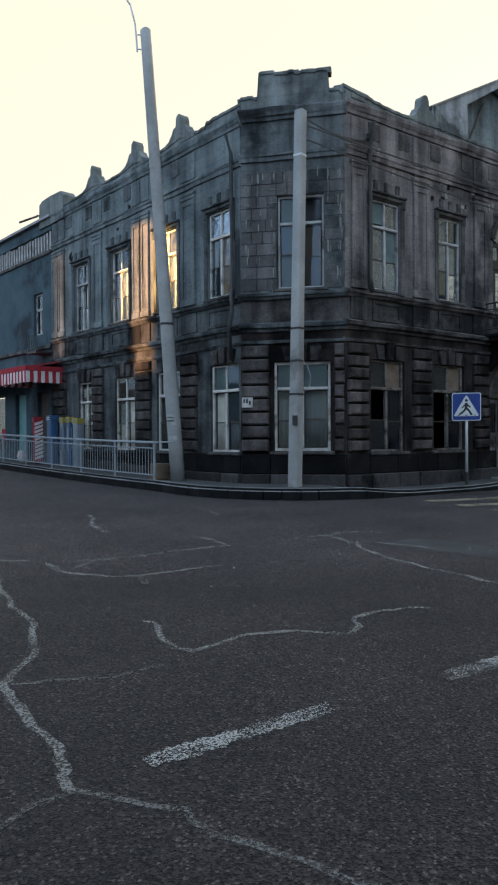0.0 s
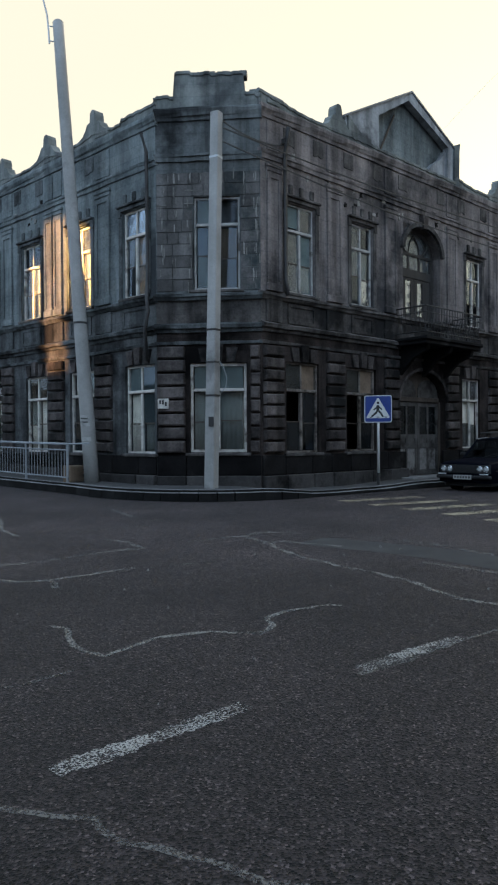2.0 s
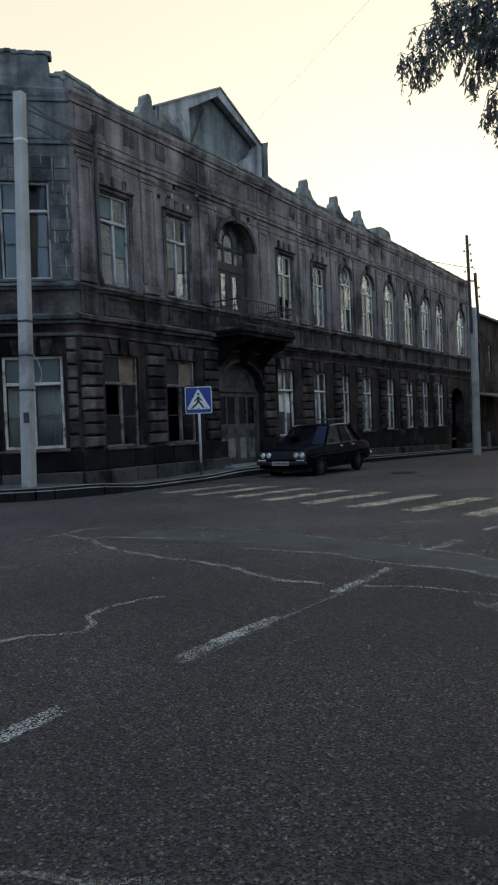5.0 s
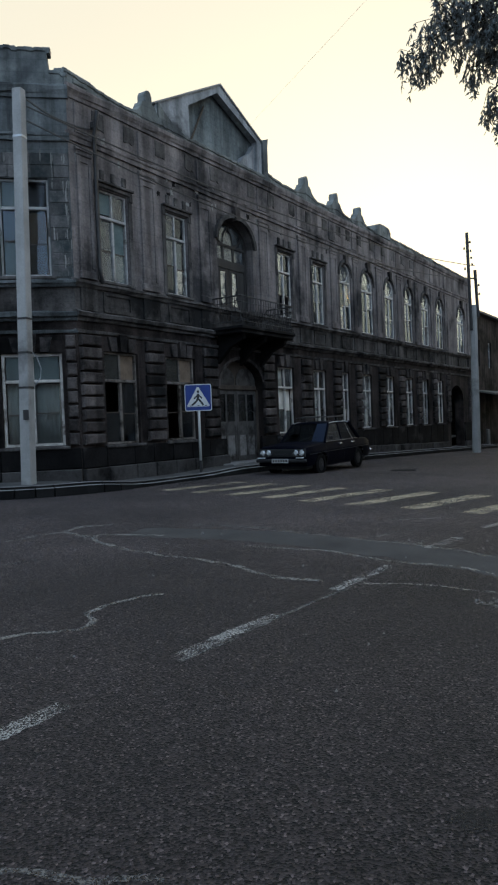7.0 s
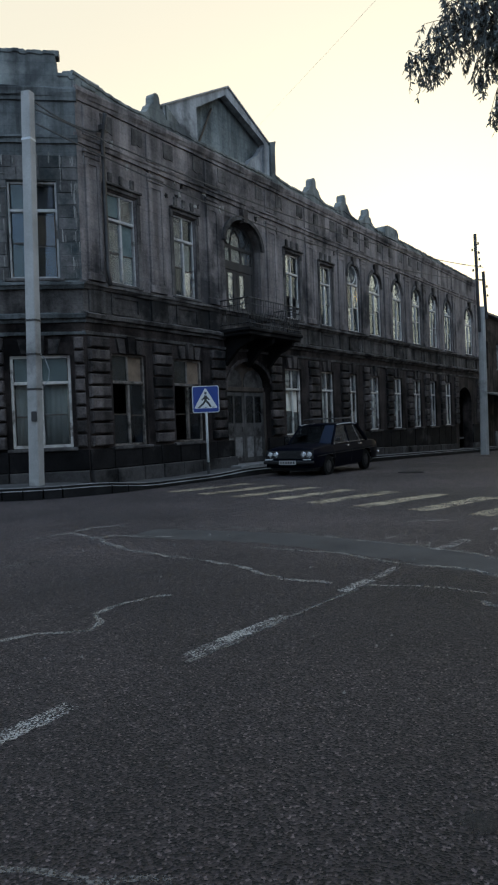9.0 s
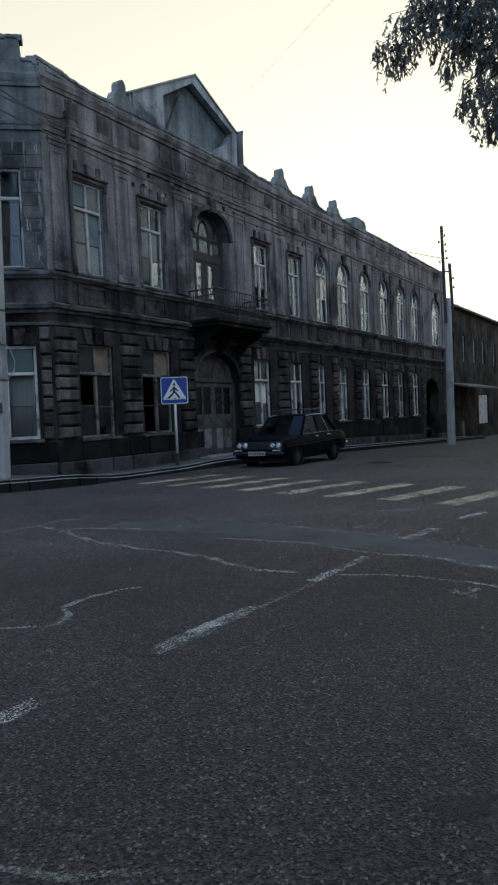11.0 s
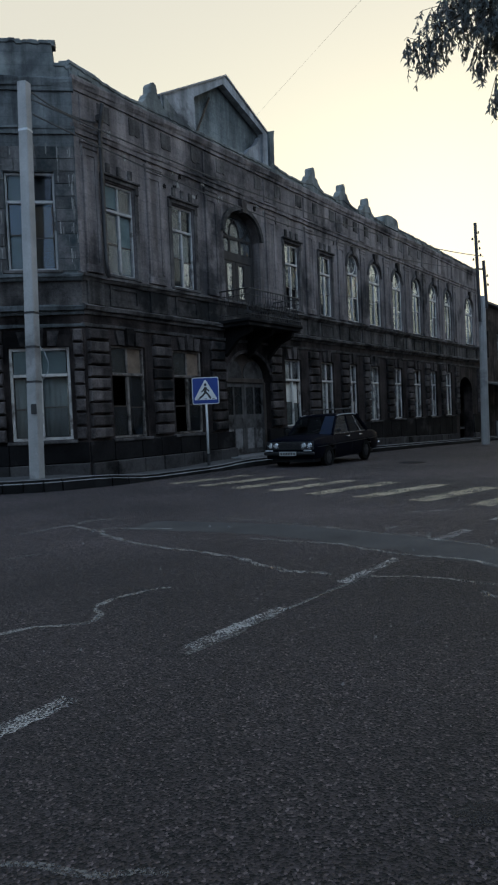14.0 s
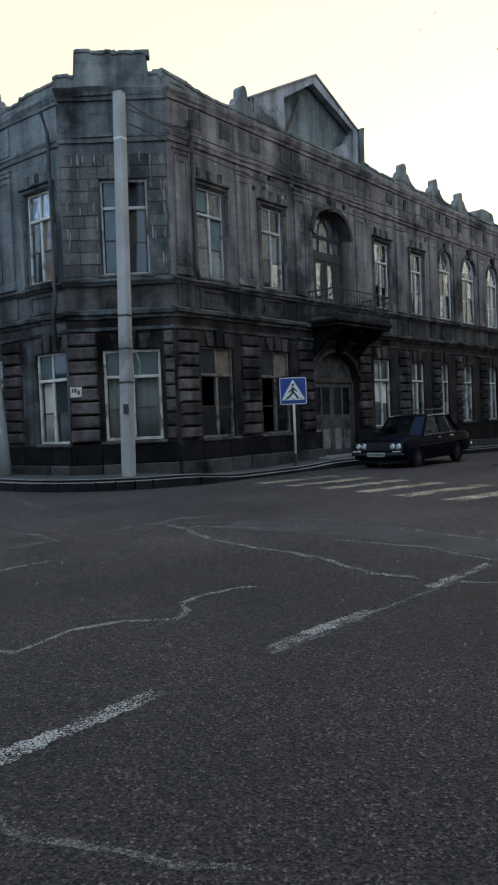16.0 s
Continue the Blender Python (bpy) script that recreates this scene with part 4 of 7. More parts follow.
def street_door():
    """Double-leaf door under the balcony, with a round-headed fanlight in two lobes."""
    d = new("street_door")
    d.parent = house
    d.matrix_local = FACE_R
    d["label"] = "grey worn double street door with arched fanlight"
    x0, x1, c, deep = 6.78, 9.2, 7.99, 0.22
    bm = bmesh.new()
    for a, b in ((x0 + 0.01, x0 + 0.12), (x1 - 0.12, x1 - 0.01)):
        box(bm, a, b, deep, deep + 0.12, 0.2, 2.4, 0.01)
    box(bm, x0 + 0.12, x1 - 0.12, deep - 0.02, deep + 0.12, 2.38, 2.52, 0.015)
    part("door_frame", bm, OLD_WOOD, d)
    for a, b in ((x0 + 0.12, c - 0.01), (c + 0.01, x1 - 0.12)):
        leaf_bm = bmesh.new()
        m = (a + b) / 2
        for p, q in ((a, a + 0.1), (m - 0.04, m + 0.04), (b - 0.1, b)):
            box(leaf_bm, p, q, deep + 0.03, deep + 0.08, 0.22, 2.37)
        for p, q in ((0.22, 0.36), (1.0, 1.16), (1.3, 1.42), (2.25, 2.37)):
            box(leaf_bm, a + 0.1, b - 0.1, deep + 0.034, deep + 0.076, p, q)
        part("door_leaf", leaf_bm, DOOR_PAINT, d)
        for p, q in ((a + 0.1, m - 0.04), (m + 0.04, b - 0.1)):
            bm = bmesh.new()
            box(bm, p, q, deep + 0.05, deep + 0.065, 0.36, 1.0, 0.004)
            part("door_panel", bm, PANEL_SCUFFED, d, "scuffed pale lower panel")
            bm = bmesh.new()
            box(bm, p, q, deep + 0.05, deep + 0.065, 1.16, 1.3, 0.004)
            part("door_panel", bm, DOOR_PAINT, d)
            pane(d, p, q, deep + 0.058, 1.42, 2.25, GLASS_DARK)
            for z in (1.7, 1.98):
                bm = bmesh.new()
                tube(bm, [(p, deep + 0.035, z - 0.05), ((p + q) / 2, deep + 0.03, z + 0.08), (q, deep + 0.035, z - 0.05)], 0.008, 5)
                part("grille_scroll", bm, IRON, d)
    for a, b in ((x0 + 0.1, c - 0.05), (c + 0.05, x1 - 0.1)):
        bm = bmesh.new()
        prism(bm, [(a, 2.52), (b, 2.52)] + arch_points(a, b, 2.7, 3.06, 10)[::-1], deep + 0.05, deep + 0.07)
        part("fanlight_panel", bm, DOOR_PAINT, d, "dusty painted fanlight lobe")
    bm = bmesh.new()
    prism(bm, [(x0 + 0.02, 2.5), (x1 - 0.02, 2.5)] + arch_points(x0 + 0.02, x1 - 0.02, 2.5, 3.26, 14)[::-1], deep + 0.08, deep + 0.12)
    part("fanlight_back", bm, OLD_WOOD, d)
    bm = bmesh.new()
    box(bm, x0 - 0.15, x1 + 0.15, -0.5, 0.3, -0.1, 0.2, 0.02)
    part("door_step", bm, KERB, d, "stone doorstep")


street_door()


def balcony_door():
    d = new("balcony_door")
    d.parent = house
    d.matrix_local = FACE_R
    x0, x1, c, deep, rise_z = 6.93, 8.85, 7.89, 0.26, 6.75
    bm = bmesh.new()
    for a, b, z0, z1 in ((x0 + 0.01, x0 + 0.13, 4.3, rise_z), (x1 - 0.13, x1 - 0.01, 4.3, rise_z), (x0 + 0.13, x1 - 0.13, 6.05, 6.3), (x0 + 0.13, x1 - 0.13, 6.7, 6.78)):
        box(bm, a, b, deep, deep + 0.1, z0, z1)
    outer, inner = arch_points(x0 + 0.01, x1 - 0.01, rise_z, 7.49, 14), arch_points(x0 + 0.12, x1 - 0.12, rise_z, 7.38, 14)
    for i in range(14):
        prism(bm, [inner[i], inner[i + 1], outer[i + 1], outer[i]], deep, deep + 0.1)
    part("door_frame", bm, DARK_WOOD, d, "near-black wooden frame")
    span = (x1 - x0 - 0.26) / 3
    for k in range(3):
        a = x0 + 0.13 + span * k
        pane(d, a + 0.03, a + span - 0.03, deep + 0.04, 6.3, 6.7, GLASS)
        if k:
            bm = bmesh.new()
            box(bm, a - 0.035, a + 0.035, deep + 0.01, deep + 0.07, 6.3, 6.7)
            part("fanlight_bar", bm, DARK_WOOD, d)
    # lobed tracery in the arch
    for way in (-1, 1):
        bm = bmesh.new()
        tube(bm, [(c + way * (0.28 + 0.42 * math.sin(k * 0.3)), deep + 0.03, 6.78 + 0.46 * (1 - math.cos(k * 0.3))) for k in range(6)], 0.03, 5)
        tube(bm, [(c + way * 0.28, deep + 0.03, 6.78), (c + way * 0.2, deep + 0.03, 7.1), (c, deep + 0.03, 7.3)], 0.025, 5)
        part("tracery_bar", bm, DARK_WOOD, d)
    for a, b in ((x0 + 0.13, c - 0.01), (c + 0.01, x1 - 0.13)):
        m = (a + b) / 2 + (0.12 if a < c - 0.1 else -0.12)
        bm = bmesh.new()
        for p, q, z0, z1 in ((a, m - 0.14, 4.32, 6.04), (m + 0.14, b, 4.32, 6.04), (m - 0.14, m + 0.14, 5.96, 6.04), (m - 0.14, m + 0.14, 4.32, 4.95)):
            box(bm, p, q, deep + 0.02, deep + 0.07, z0, z1)
        part("door_leaf", bm, DARK_WOOD, d)
        pane(d, m - 0.14, m + 0.14, deep + 0.045, 4.95, 5.96, GLASS_SKY)
        bm = bmesh.new()
        box(bm, m - 0.135, m + 0.135, deep + 0.12, deep + 0.13, 4.95, 5.94)
        part("curtain", bm, CLOTH, d, "pale curtain")
    bm = bmesh.new()
    prism(bm, arch_points(x0 + 0.12, x1 - 0.12, rise_z + 0.03, 7.38, 12), deep + 0.04, deep + 0.044)
    part("pane", bm, GLASS, d).visible_shadow = False


balcony_door()


def balcony():
    d = new("balcony")
    d.parent = house
    d.matrix_local = FACE_R
    d["label"] = "iron-railed balcony on dark brackets"
    x0, x1, out = 6.45, 9.45, 1.1
    # near-black slab and brackets make the balcony's underside dark
    bm = bmesh.new()
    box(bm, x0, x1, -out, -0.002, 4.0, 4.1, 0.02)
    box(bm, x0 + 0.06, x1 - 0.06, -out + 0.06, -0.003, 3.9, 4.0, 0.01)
    part("balcony_slab", bm, SOOT_BLACK, d)
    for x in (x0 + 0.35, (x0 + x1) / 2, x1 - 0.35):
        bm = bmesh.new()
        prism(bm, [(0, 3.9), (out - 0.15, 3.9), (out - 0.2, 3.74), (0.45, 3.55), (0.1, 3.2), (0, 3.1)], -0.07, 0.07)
        part("bracket", bm, SOOT_BLACK, d, "", pose(x, -0.002, 0, 0, 0, -90))
    corners = [(x0 + 0.05, -0.02), (x0 + 0.05, -out + 0.05), (x1 - 0.05, -out + 0.05), (x1 - 0.05, -0.02)]
    for z, r in ((4.92, 0.022), (4.22, 0.014), (4.75, 0.012)):
        bm = bmesh.new()
        for p, q in zip(corners, corners[1:]):
            tube(bm, [(*p, z), (*q, z)], r, 6)
        part("balcony_rail", bm, IRON, d)
    for p, q in zip(corners, corners[1:]):
        run = (Vector(q) - Vector(p))
        count = max(3, round(run.length / 0.14))
        for k in range(count):
            c = Vector(p) + run * (k + 0.5) / count
            side = run.normalized()
            bm = bmesh.new()
            bulge = Vector((side.y, -side.x)) * -0.05
            pts = [(c.x, c.y, 4.12), (c.x + bulge.x, c.y + bulge.y, 4.3), (c.x + bulge.x * 1.3, c.y + bulge.y * 1.3, 4.42), (c.x, c.y, 4.62), (c.x, c.y, 4.92)]
            tube(bm, pts, 0.009, 5)
            part("baluster", bm, IRON, d)
    for k in range(9):
        bm = bmesh.new()
        cx = x0 + 0.3 + k * 0.3
        tube(bm, [(cx + 0.07 * math.cos(t * 0.7) * (1 - t / 14), -out + 0.04, 4.48 + 0.09 * math.sin(t * 0.7) * (1 - t / 14)) for t in range(11)], 0.008, 5)
        part("scroll", bm, IRON, d)


balcony()

# ---- dormer on the roof, pipes, plaque ----
def dormer():
    d = new("roof_dormer")
    d.parent = house
    d.matrix_local = FACE_R
    d["label"] = "gabled attic dormer with grey sheet roof"
    a, b, apex, back = 4.42, 9.78, 7.43, 2.7
    # pale gable in the plane of the front, broken by a wide dark recess
    outer = [(a, 9.2), (a, 9.78), (apex, 11.34), (b, 10.3), (b, 9.2)]
    inner = [(5.89, 9.2), (5.87, 10.22), (7.3, 11.07), (9.4, 10.28), (9.34, 9.2)]
    bm = bmesh.new()
    for k in range(4):
        prism(bm, [outer[k], outer[k + 1], inner[k + 1], inner[k]], 0.03, 0.24)
    bmesh.ops.remove_doubles(bm, verts=bm.verts[:], dist=0.0005)
    part("gable_wall", bm, PALE_PLASTER, d)
    bm = bmesh.new()
    prism(bm, [(5.8, 8.9), (5.8, 10.2), (apex, 11.2), (9.5, 10.3), (9.5, 8.9)], 0.3, 0.5)
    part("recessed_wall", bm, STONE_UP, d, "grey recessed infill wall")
    # slanting plastered remains in the lower corner of the recess, and a leaning batten
    bm = bmesh.new()
    prism(bm, [(8.3, 9.2), (9.36, 9.2), (9.39, 10.2), (9.1, 9.86), (8.7, 9.62)], 0.12, 0.299)
    part("plaster_fillet", bm, PALE_PLASTER, d)
    bm = bmesh.new()
    tube(bm, [(6.1, 0.2, 9.3), (6.9, 0.26, 10.6)], 0.03, 5)
    part("batten", bm, OLD_WOOD, d)
    bm = bmesh.new()
    box(bm, a + 0.2, a + 0.4, 0.32, back, 8.7, 9.7)
    part("cheek_wall", bm, PALE_PLASTER, d, "pale plastered cheek")
    bm = bmesh.new()
    box(bm, b - 0.25, b, 0.32, back, 8.7, 10.2)
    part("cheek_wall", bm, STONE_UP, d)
    for p, q in (((a - 0.05, 9.79), (apex, 11.39)), ((apex, 11.39), (b + 0.05, 10.31))):
        bm = bmesh.new()
        prism(bm, [p, q, (q[0], q[1] - 0.05), (p[0], p[1] - 0.05)], -0.01, back)
        part("roof_slope", bm, SHEET, d)
    # scroll at the foot of the gable, over the parapet
    bm = bmesh.new()
    curve = [(4.5 + 1.5 * k / 8, 9.2 + 0.55 * (1 - k / 8) ** 2.2 + 0.06) for k in range(9)]
    prism(bm, [(4.5, 9.1)] + curve + [(6.0, 9.1)], -0.03, 0.029)
    part("scroll_block", bm, STONE_TOP, d)
    bm = bmesh.new()
    prism(bm, [(9.64, 8.9), (9.66, 10.3), (9.6, 10.38), (9.98, 10.53), (9.93, 10.28), (9.9, 8.9)], -0.04, 0.3)
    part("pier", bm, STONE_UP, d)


dormer()


def pipe(face, pts, radius, label):
    bm = bmesh.new()
    tube(bm, pts, radius, 8)
    part("downpipe", bm, IRON, house, label, face, smooth=True)


pipe(FACE_R, [(1.9, -0.35, 8.62), (1.98, -0.2, 8.35), (2.0, -0.13, 8.1), (2.0, -0.13, 5.1), (2.0, -0.2, 4.72)], 0.05, "rusted rainwater downpipe")
pipe(FACE_L, [(-2.22, -0.34, 8.6), (-2.25, -0.16, 8.2), (-2.25, -0.14, 5.4), (-2.2, -0.22, 4.7), (-2.05, -0.3, 4.35), (-2.3, -0.2, 3.95), (-2.3, -0.14, 3.2)], 0.046, "bent rusted downpipe")
bm = bmesh.new()
box(bm, 1.93, 2.08, -0.22, -0.05, 8.28, 8.46, 0.03)
part("pipe_hopper", bm, IRON, house, "rusted rainwater hopper", FACE_R)


def plaque():
    bm = bmesh.new()
    box(bm, 0.05, 0.31, -0.175, -0.11, 2.04, 2.28, 0.004)
    p = tagged(part("house_plaque", bm, PAINT, None, "small white enamel house plaque", FACE_C), "small white enamel house plaque on the wall", "plaque")
    bars = surface("black_enamel", (0.01, 0.01, 0.01), (0.03, 0.03, 0.03), rough=0.4, bump=0.0)
    for x0, x1, z0, z1 in ((0.09, 0.13, 2.15, 2.24), (0.15, 0.2, 2.14, 2.24), (0.22, 0.27, 2.1, 2.2)):
        bm = bmesh.new()
        box(bm, x0, x1, -0.181, -0.174, z0, z1)
        part("bar", bm, bars, p)


plaque()

# ---- road markings, cracks, kerb ----
def ribbon(name, pts, width, material, parent=None, lift=0.002, wobble=0.0, label="", seed=0.0, step=0.12, ragged=0.0):
    """A flat strip laid on the road along a line, with uneven edges."""
    line = []
    for a, b in zip(pts, pts[1:]):
        a, b = Vector(a), Vector(b)
        count = max(1, int((b - a).length / step))
        line += [a + (b - a) * k / count for k in range(count)]
    line.append(Vector(pts[-1]))
    bm = bmesh.new()
    prev = None
    for i, p in enumerate(line):
        d = (line[min(i + 1, len(line) - 1)] - line[max(i - 1, 0)]).normalized()
        nrm = Vector((-d.y, d.x))
        off = wobble * noise.noise((p.x * 3.1 + seed, p.y * 3.1, 1.7)) + wobble * 0.5 * noise.noise((p.x * 9 + seed, p.y * 9, 4.0))
        w = width * (1 + ((0.55 if wobble > 0.03 else 0.15) * noise.noise((p.x * 6, p.y * 6, seed)) if wobble else 0.04 * noise.noise((p.x * 9, p.y * 9, seed))))
        pair = []
        for side in (0.5, -0.5):
            q = p + nrm * (off + side * w + ragged * (noise.noise((p.x * 31, p.y * 31, side * 9 + seed)) + 0.7 * noise.noise((p.x * 83, p.y * 83, side * 5 + seed))))
            pair.append(bm.verts.new((q.x, q.y, land(q.x, q.y) + lift + 0.004 * noise.noise((q.x * 0.35, q.y * 0.35, 0)) + 0.0025)))
        if prev:
            bm.faces.new((prev[0], prev[1], pair[1], pair[0]))
        prev = pair
    bmesh.ops.recalc_face_normals(bm, faces=bm.faces[:])
    for f in bm.faces:
        if f.normal.z < 0:
            f.normal_flip()
    return part(name, bm, material, parent, label)


for k, (a, b, w) in enumerate((((-0.5, 2.965), (0.345, 3.6), 0.115), ((1.05, 4.085), (1.87, 4.66), 0.1), ((2.55, 5.13), (3.42, 5.72), 0.1), ((4.2, 6.29), (4.84, 6.66), 0.13), ((5.5, 7.09), (6.08, 7.36), 0.11), ((6.04, 6.86), (6.6, 7.08), 0.11))):
    ribbon("lane_dash", [a, b], w, ROAD_PAINT, road, label="worn white dash", seed=k, wobble=0.012, step=0.012, ragged=0.02)
BAR, ROW = Vector((0.92, 0.39)), Vector((0.39, -0.95))
for k in range(-5, 7):
    c = Vector((6.36, 10.56)) + ROW * k
    half = BAR * (1.1 + 0.12 * noise.noise((k * 1.3, 0, 0)))
    ribbon("zebra_bar", [c - half, c + half], 0.36, ZEBRA, road, label="worn white crossing bar", seed=k, wobble=0.02, step=0.04, ragged=0.03)

CRACK_A = [(-2.9, 7.6), (-2.4, 6.44), (-2.03, 5.68), (-1.75, 5.24), (-1.51, 4.67), (-1.44, 4.26), (-1.42, 3.91), (-1.24, 3.58), (-1.08, 3.3), (-0.9, 3.12), (-0.8, 2.9), (-0.76, 2.72)]
CRACK_B = [(-1.3, 2.2), (-0.94, 2.5), (-0.86, 2.63), (-0.72, 2.72), (-0.51, 2.67), (-0.29, 2.6), (-0.16, 2.45), (-0.04, 2.35), (0.09, 2.27), (0.22, 2.2), (0.5, 2.08)]
CRACK_C = [(-2.0, 3.85), (-1.4, 3.89), (-0.86, 4.03), (-0.61, 4.26)]
CRACK_D = [(-0.91, 5.26), (-0.8, 5.18), (-0.66, 4.73), (-0.46, 4.51), (-0.37, 4.65), (-0.15, 4.87), (0.22, 5.0), (0.55, 4.93), (0.67, 5.1), (0.67, 5.36), (0.92, 5.58), (1.09, 5.67), (1.3, 5.67)]
CRACK_E = [(-3.6, 7.75), (-2.94, 7.87), (-2.39, 7.73), (-2.0, 7.13), (-1.49, 6.93), (-1.2, 7.0), (-0.85, 7.26), (-0.46, 7.57)]
CRACK_F = [(-1.24, 6.97), (-1.18, 6.75), (-1.12, 6.59)]
CRACK_G = [(-2.3, 7.8), (-1.86, 7.88), (-1.55, 8.04), (-1.08, 8.5), (-0.47, 8.89), (-0.68, 9.44), (-0.98, 9.7)]
CRACK_H = [(-1.97, 7.41), (-1.85, 7.81)]
CRACK_I = [(-3.0, 12.3), (-2.62, 10.88), (-2.25, 10.11)]
CRACK_J = [(-1.68, 10.26), (-1.27, 10.65), (-0.43, 11.14)]
CRACK_K = [(-4.6, 10.2), (-3.81, 10.55), (-3.38, 10.66), (-2.7, 10.4)]
CRACK_L = [(-0.29, 7.5), (0.1, 7.7), (0.45, 7.79)]
CRACK_M = [(0.1, 9.35), (0.5, 9.62), (0.87, 9.78), (1.13, 9.05), (1.22, 8.48), (1.43, 7.84), (1.7, 7.34), (2.0, 6.86), (2.2, 6.3), (2.31, 5.78), (2.63, 5.45)]
CRACK_N = [(0.88, 9.82), (1.14, 10.15), (1.64, 10.1)]
CRACK_O = [(1.14, 9.1), (1.31, 9.24), (2.0, 8.74)]
CRACK_P = [(2.88, 5.23), (3.13, 5.05), (3.34, 4.82), (3.59, 4.49), (3.72, 4.14)]
CRACK_Q = [(2.58, 7.49), (2.98, 7.02), (3.29, 6.64), (3.49, 5.98), (3.7, 5.65), (3.89, 5.45), (3.99, 5.0), (4.2, 4.5)]
CRACK_R = [(2.53, 9.46), (3.14, 8.83), (3.5, 8.02), (3.92, 7.14), (4.15, 6.64), (4.36, 6.11), (4.45, 5.58)]
CRACK_S = [(1.02, 3.97), (1.28, 4.14), (1.76, 4.53), (2.19, 4.83), (2.52, 5.05), (2.92, 5.24)]
CRACK_T = [(4.12, 7.2), (4.61, 7.46), (4.75, 7.44)]
CRACK_U = [(4.4, 6.77), (4.2, 6.39), (4.3, 6.23)]
CRACK_V = [(4.93, 8.32), (5.33, 8.17), (5.76, 8.09)]
CRACK_W = [(-1.43, 14.11), (-0.75, 12.26), (-0.28, 11.85)]
CRACK_X = [(0.2, 7.77), (0.51, 7.89)]
STRIP = [(1.7, 9.25), (2.5, 8.55), (3.05, 7.95), (3.42, 7.3), (3.7, 6.65), (3.93, 6.2), (4.1, 5.7), (4.25, 5.2), (4.4, 4.6)]
ribbon("asphalt_strip", STRIP, 0.72, ASPHALT_STRIP, road, lift=-0.0014, wobble=0.03, seed=3.0, step=0.1, ragged=0.02, label="paler strip of relaid asphalt")
THIN = (CRACK_B, CRACK_C, CRACK_J, CRACK_K, CRACK_L, CRACK_R, CRACK_S, CRACK_W, CRACK_X)
for k, (line, w) in enumerate(((CRACK_A, 0.05), (CRACK_B, 0.035), (CRACK_C, 0.035), (CRACK_D, 0.05), (CRACK_E, 0.07), (CRACK_F, 0.06), (CRACK_G, 0.07), (CRACK_H, 0.05), (CRACK_I, 0.08), (CRACK_J, 0.07), (CRACK_K, 0.08), (CRACK_L, 0.05), (CRACK_M, 0.07), (CRACK_N, 0.09), (CRACK_O, 0.07), (CRACK_P, 0.04), (CRACK_Q, 0.06), (CRACK_R, 0.09), (CRACK_S, 0.035), (CRACK_T, 0.06), (CRACK_U, 0.04), (CRACK_V, 0.07), (CRACK_W, 0.08), (CRACK_X, 0.05))):
    ribbon("crack", line, w, CRACK_FAINT if line in THIN else CRACK, road, lift=0.0, wobble=0.05, seed=k * 5.0, step=0.06, label="dust-filled crack")
ribbon("crack", [(3.36, 4.4), (3.31, 4.26), (3.37, 4.16), (3.3, 4.08)], 0.07, CRACK, road, lift=0.003, wobble=0.04, label="crumbled edge of a pothole")
ribbon("crack", [(3.33, 4.24), (3.42, 4.27), (3.5, 4.3)], 0.05, CRACK, road, lift=0.003, wobble=0.03, label="crumbled edge of a pothole")
# black tar blot in the near asphalt
random.seed(41)
bm = bmesh.new()
blot = []
for k in range(72):
    a = 2 * math.pi * k / 72
    r = 0.85 + 0.55 * noise.noise((math.cos(a) * 1.6, math.sin(a) * 1.6, 2.2)) + 0.3 * noise.noise((math.cos(a) * 7, math.sin(a) * 7, 5.1)) + random.uniform(-0.06, 0.06)
    x, y = 1.57 + 0.125 * r * math.cos(a) + 0.03 * math.sin(a), 1.975 + 0.075 * r * math.sin(a) - 0.03 * math.cos(a)
    blot.append(bm.verts.new((x, y, land(x, y) + 0.006)))
bm.faces.new(blot)
part("tar_blot", bm, TAR, road, "black tar blot")

bm = bmesh.new()
ring = [bm.verts.new((10.15 + 0.33 * math.cos(a), 16.46 + 0.33 * math.sin(a), land(10.15, 16.46) + 0.012)) for a in (2 * math.pi * k / 24 for k in range(24))]
lower = [bm.verts.new((v.co.x, v.co.y, v.co.z - 0.05)) for v in ring]
bm.faces.new(ring)
for k in range(24):
    bm.faces.new((ring[k], lower[k], lower[(k + 1) % 24], ring[(k + 1) % 24]))
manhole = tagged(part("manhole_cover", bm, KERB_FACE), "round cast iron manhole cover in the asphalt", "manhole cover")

# kerb along the pavement's edge: faces coloured for dirt and shade, tops paler, worn
random.seed(3)
kerb = thing("kerb", "grey stone kerb with darker face round the street corner", "kerb", kind="structure")


def kerb_piece(name, a, b, profile, material):
    """One length of kerb swept from a to b; profile gives (outward, above the pavement)."""
    d = (b - a).normalized()
    out = Vector((d.y, -d.x))
    if (a - Vector((0.9, 18.2))) @ out < 0:
        out = -out
    bm = bmesh.new()
    drop = random.uniform(-0.002, 0.002)
    ends = [[bm.verts.new((*(e + d * gap + out * o), land(*e) + rise(e) + h + drop)) for o, h in profile] for e, gap in ((a, 0.0006), (b, -0.0006))]
    count = len(profile)
    for j in range(count):
        bm.faces.new((ends[0][j], ends[1][j], ends[1][(j + 1) % count], ends[0][(j + 1) % count]))
    bm.faces.new(ends[0])
    bm.faces.new(ends[1][::-1])
    bmesh.ops.recalc_face_normals(bm, faces=bm.faces[:])
    part(name, bm, material, kerb)


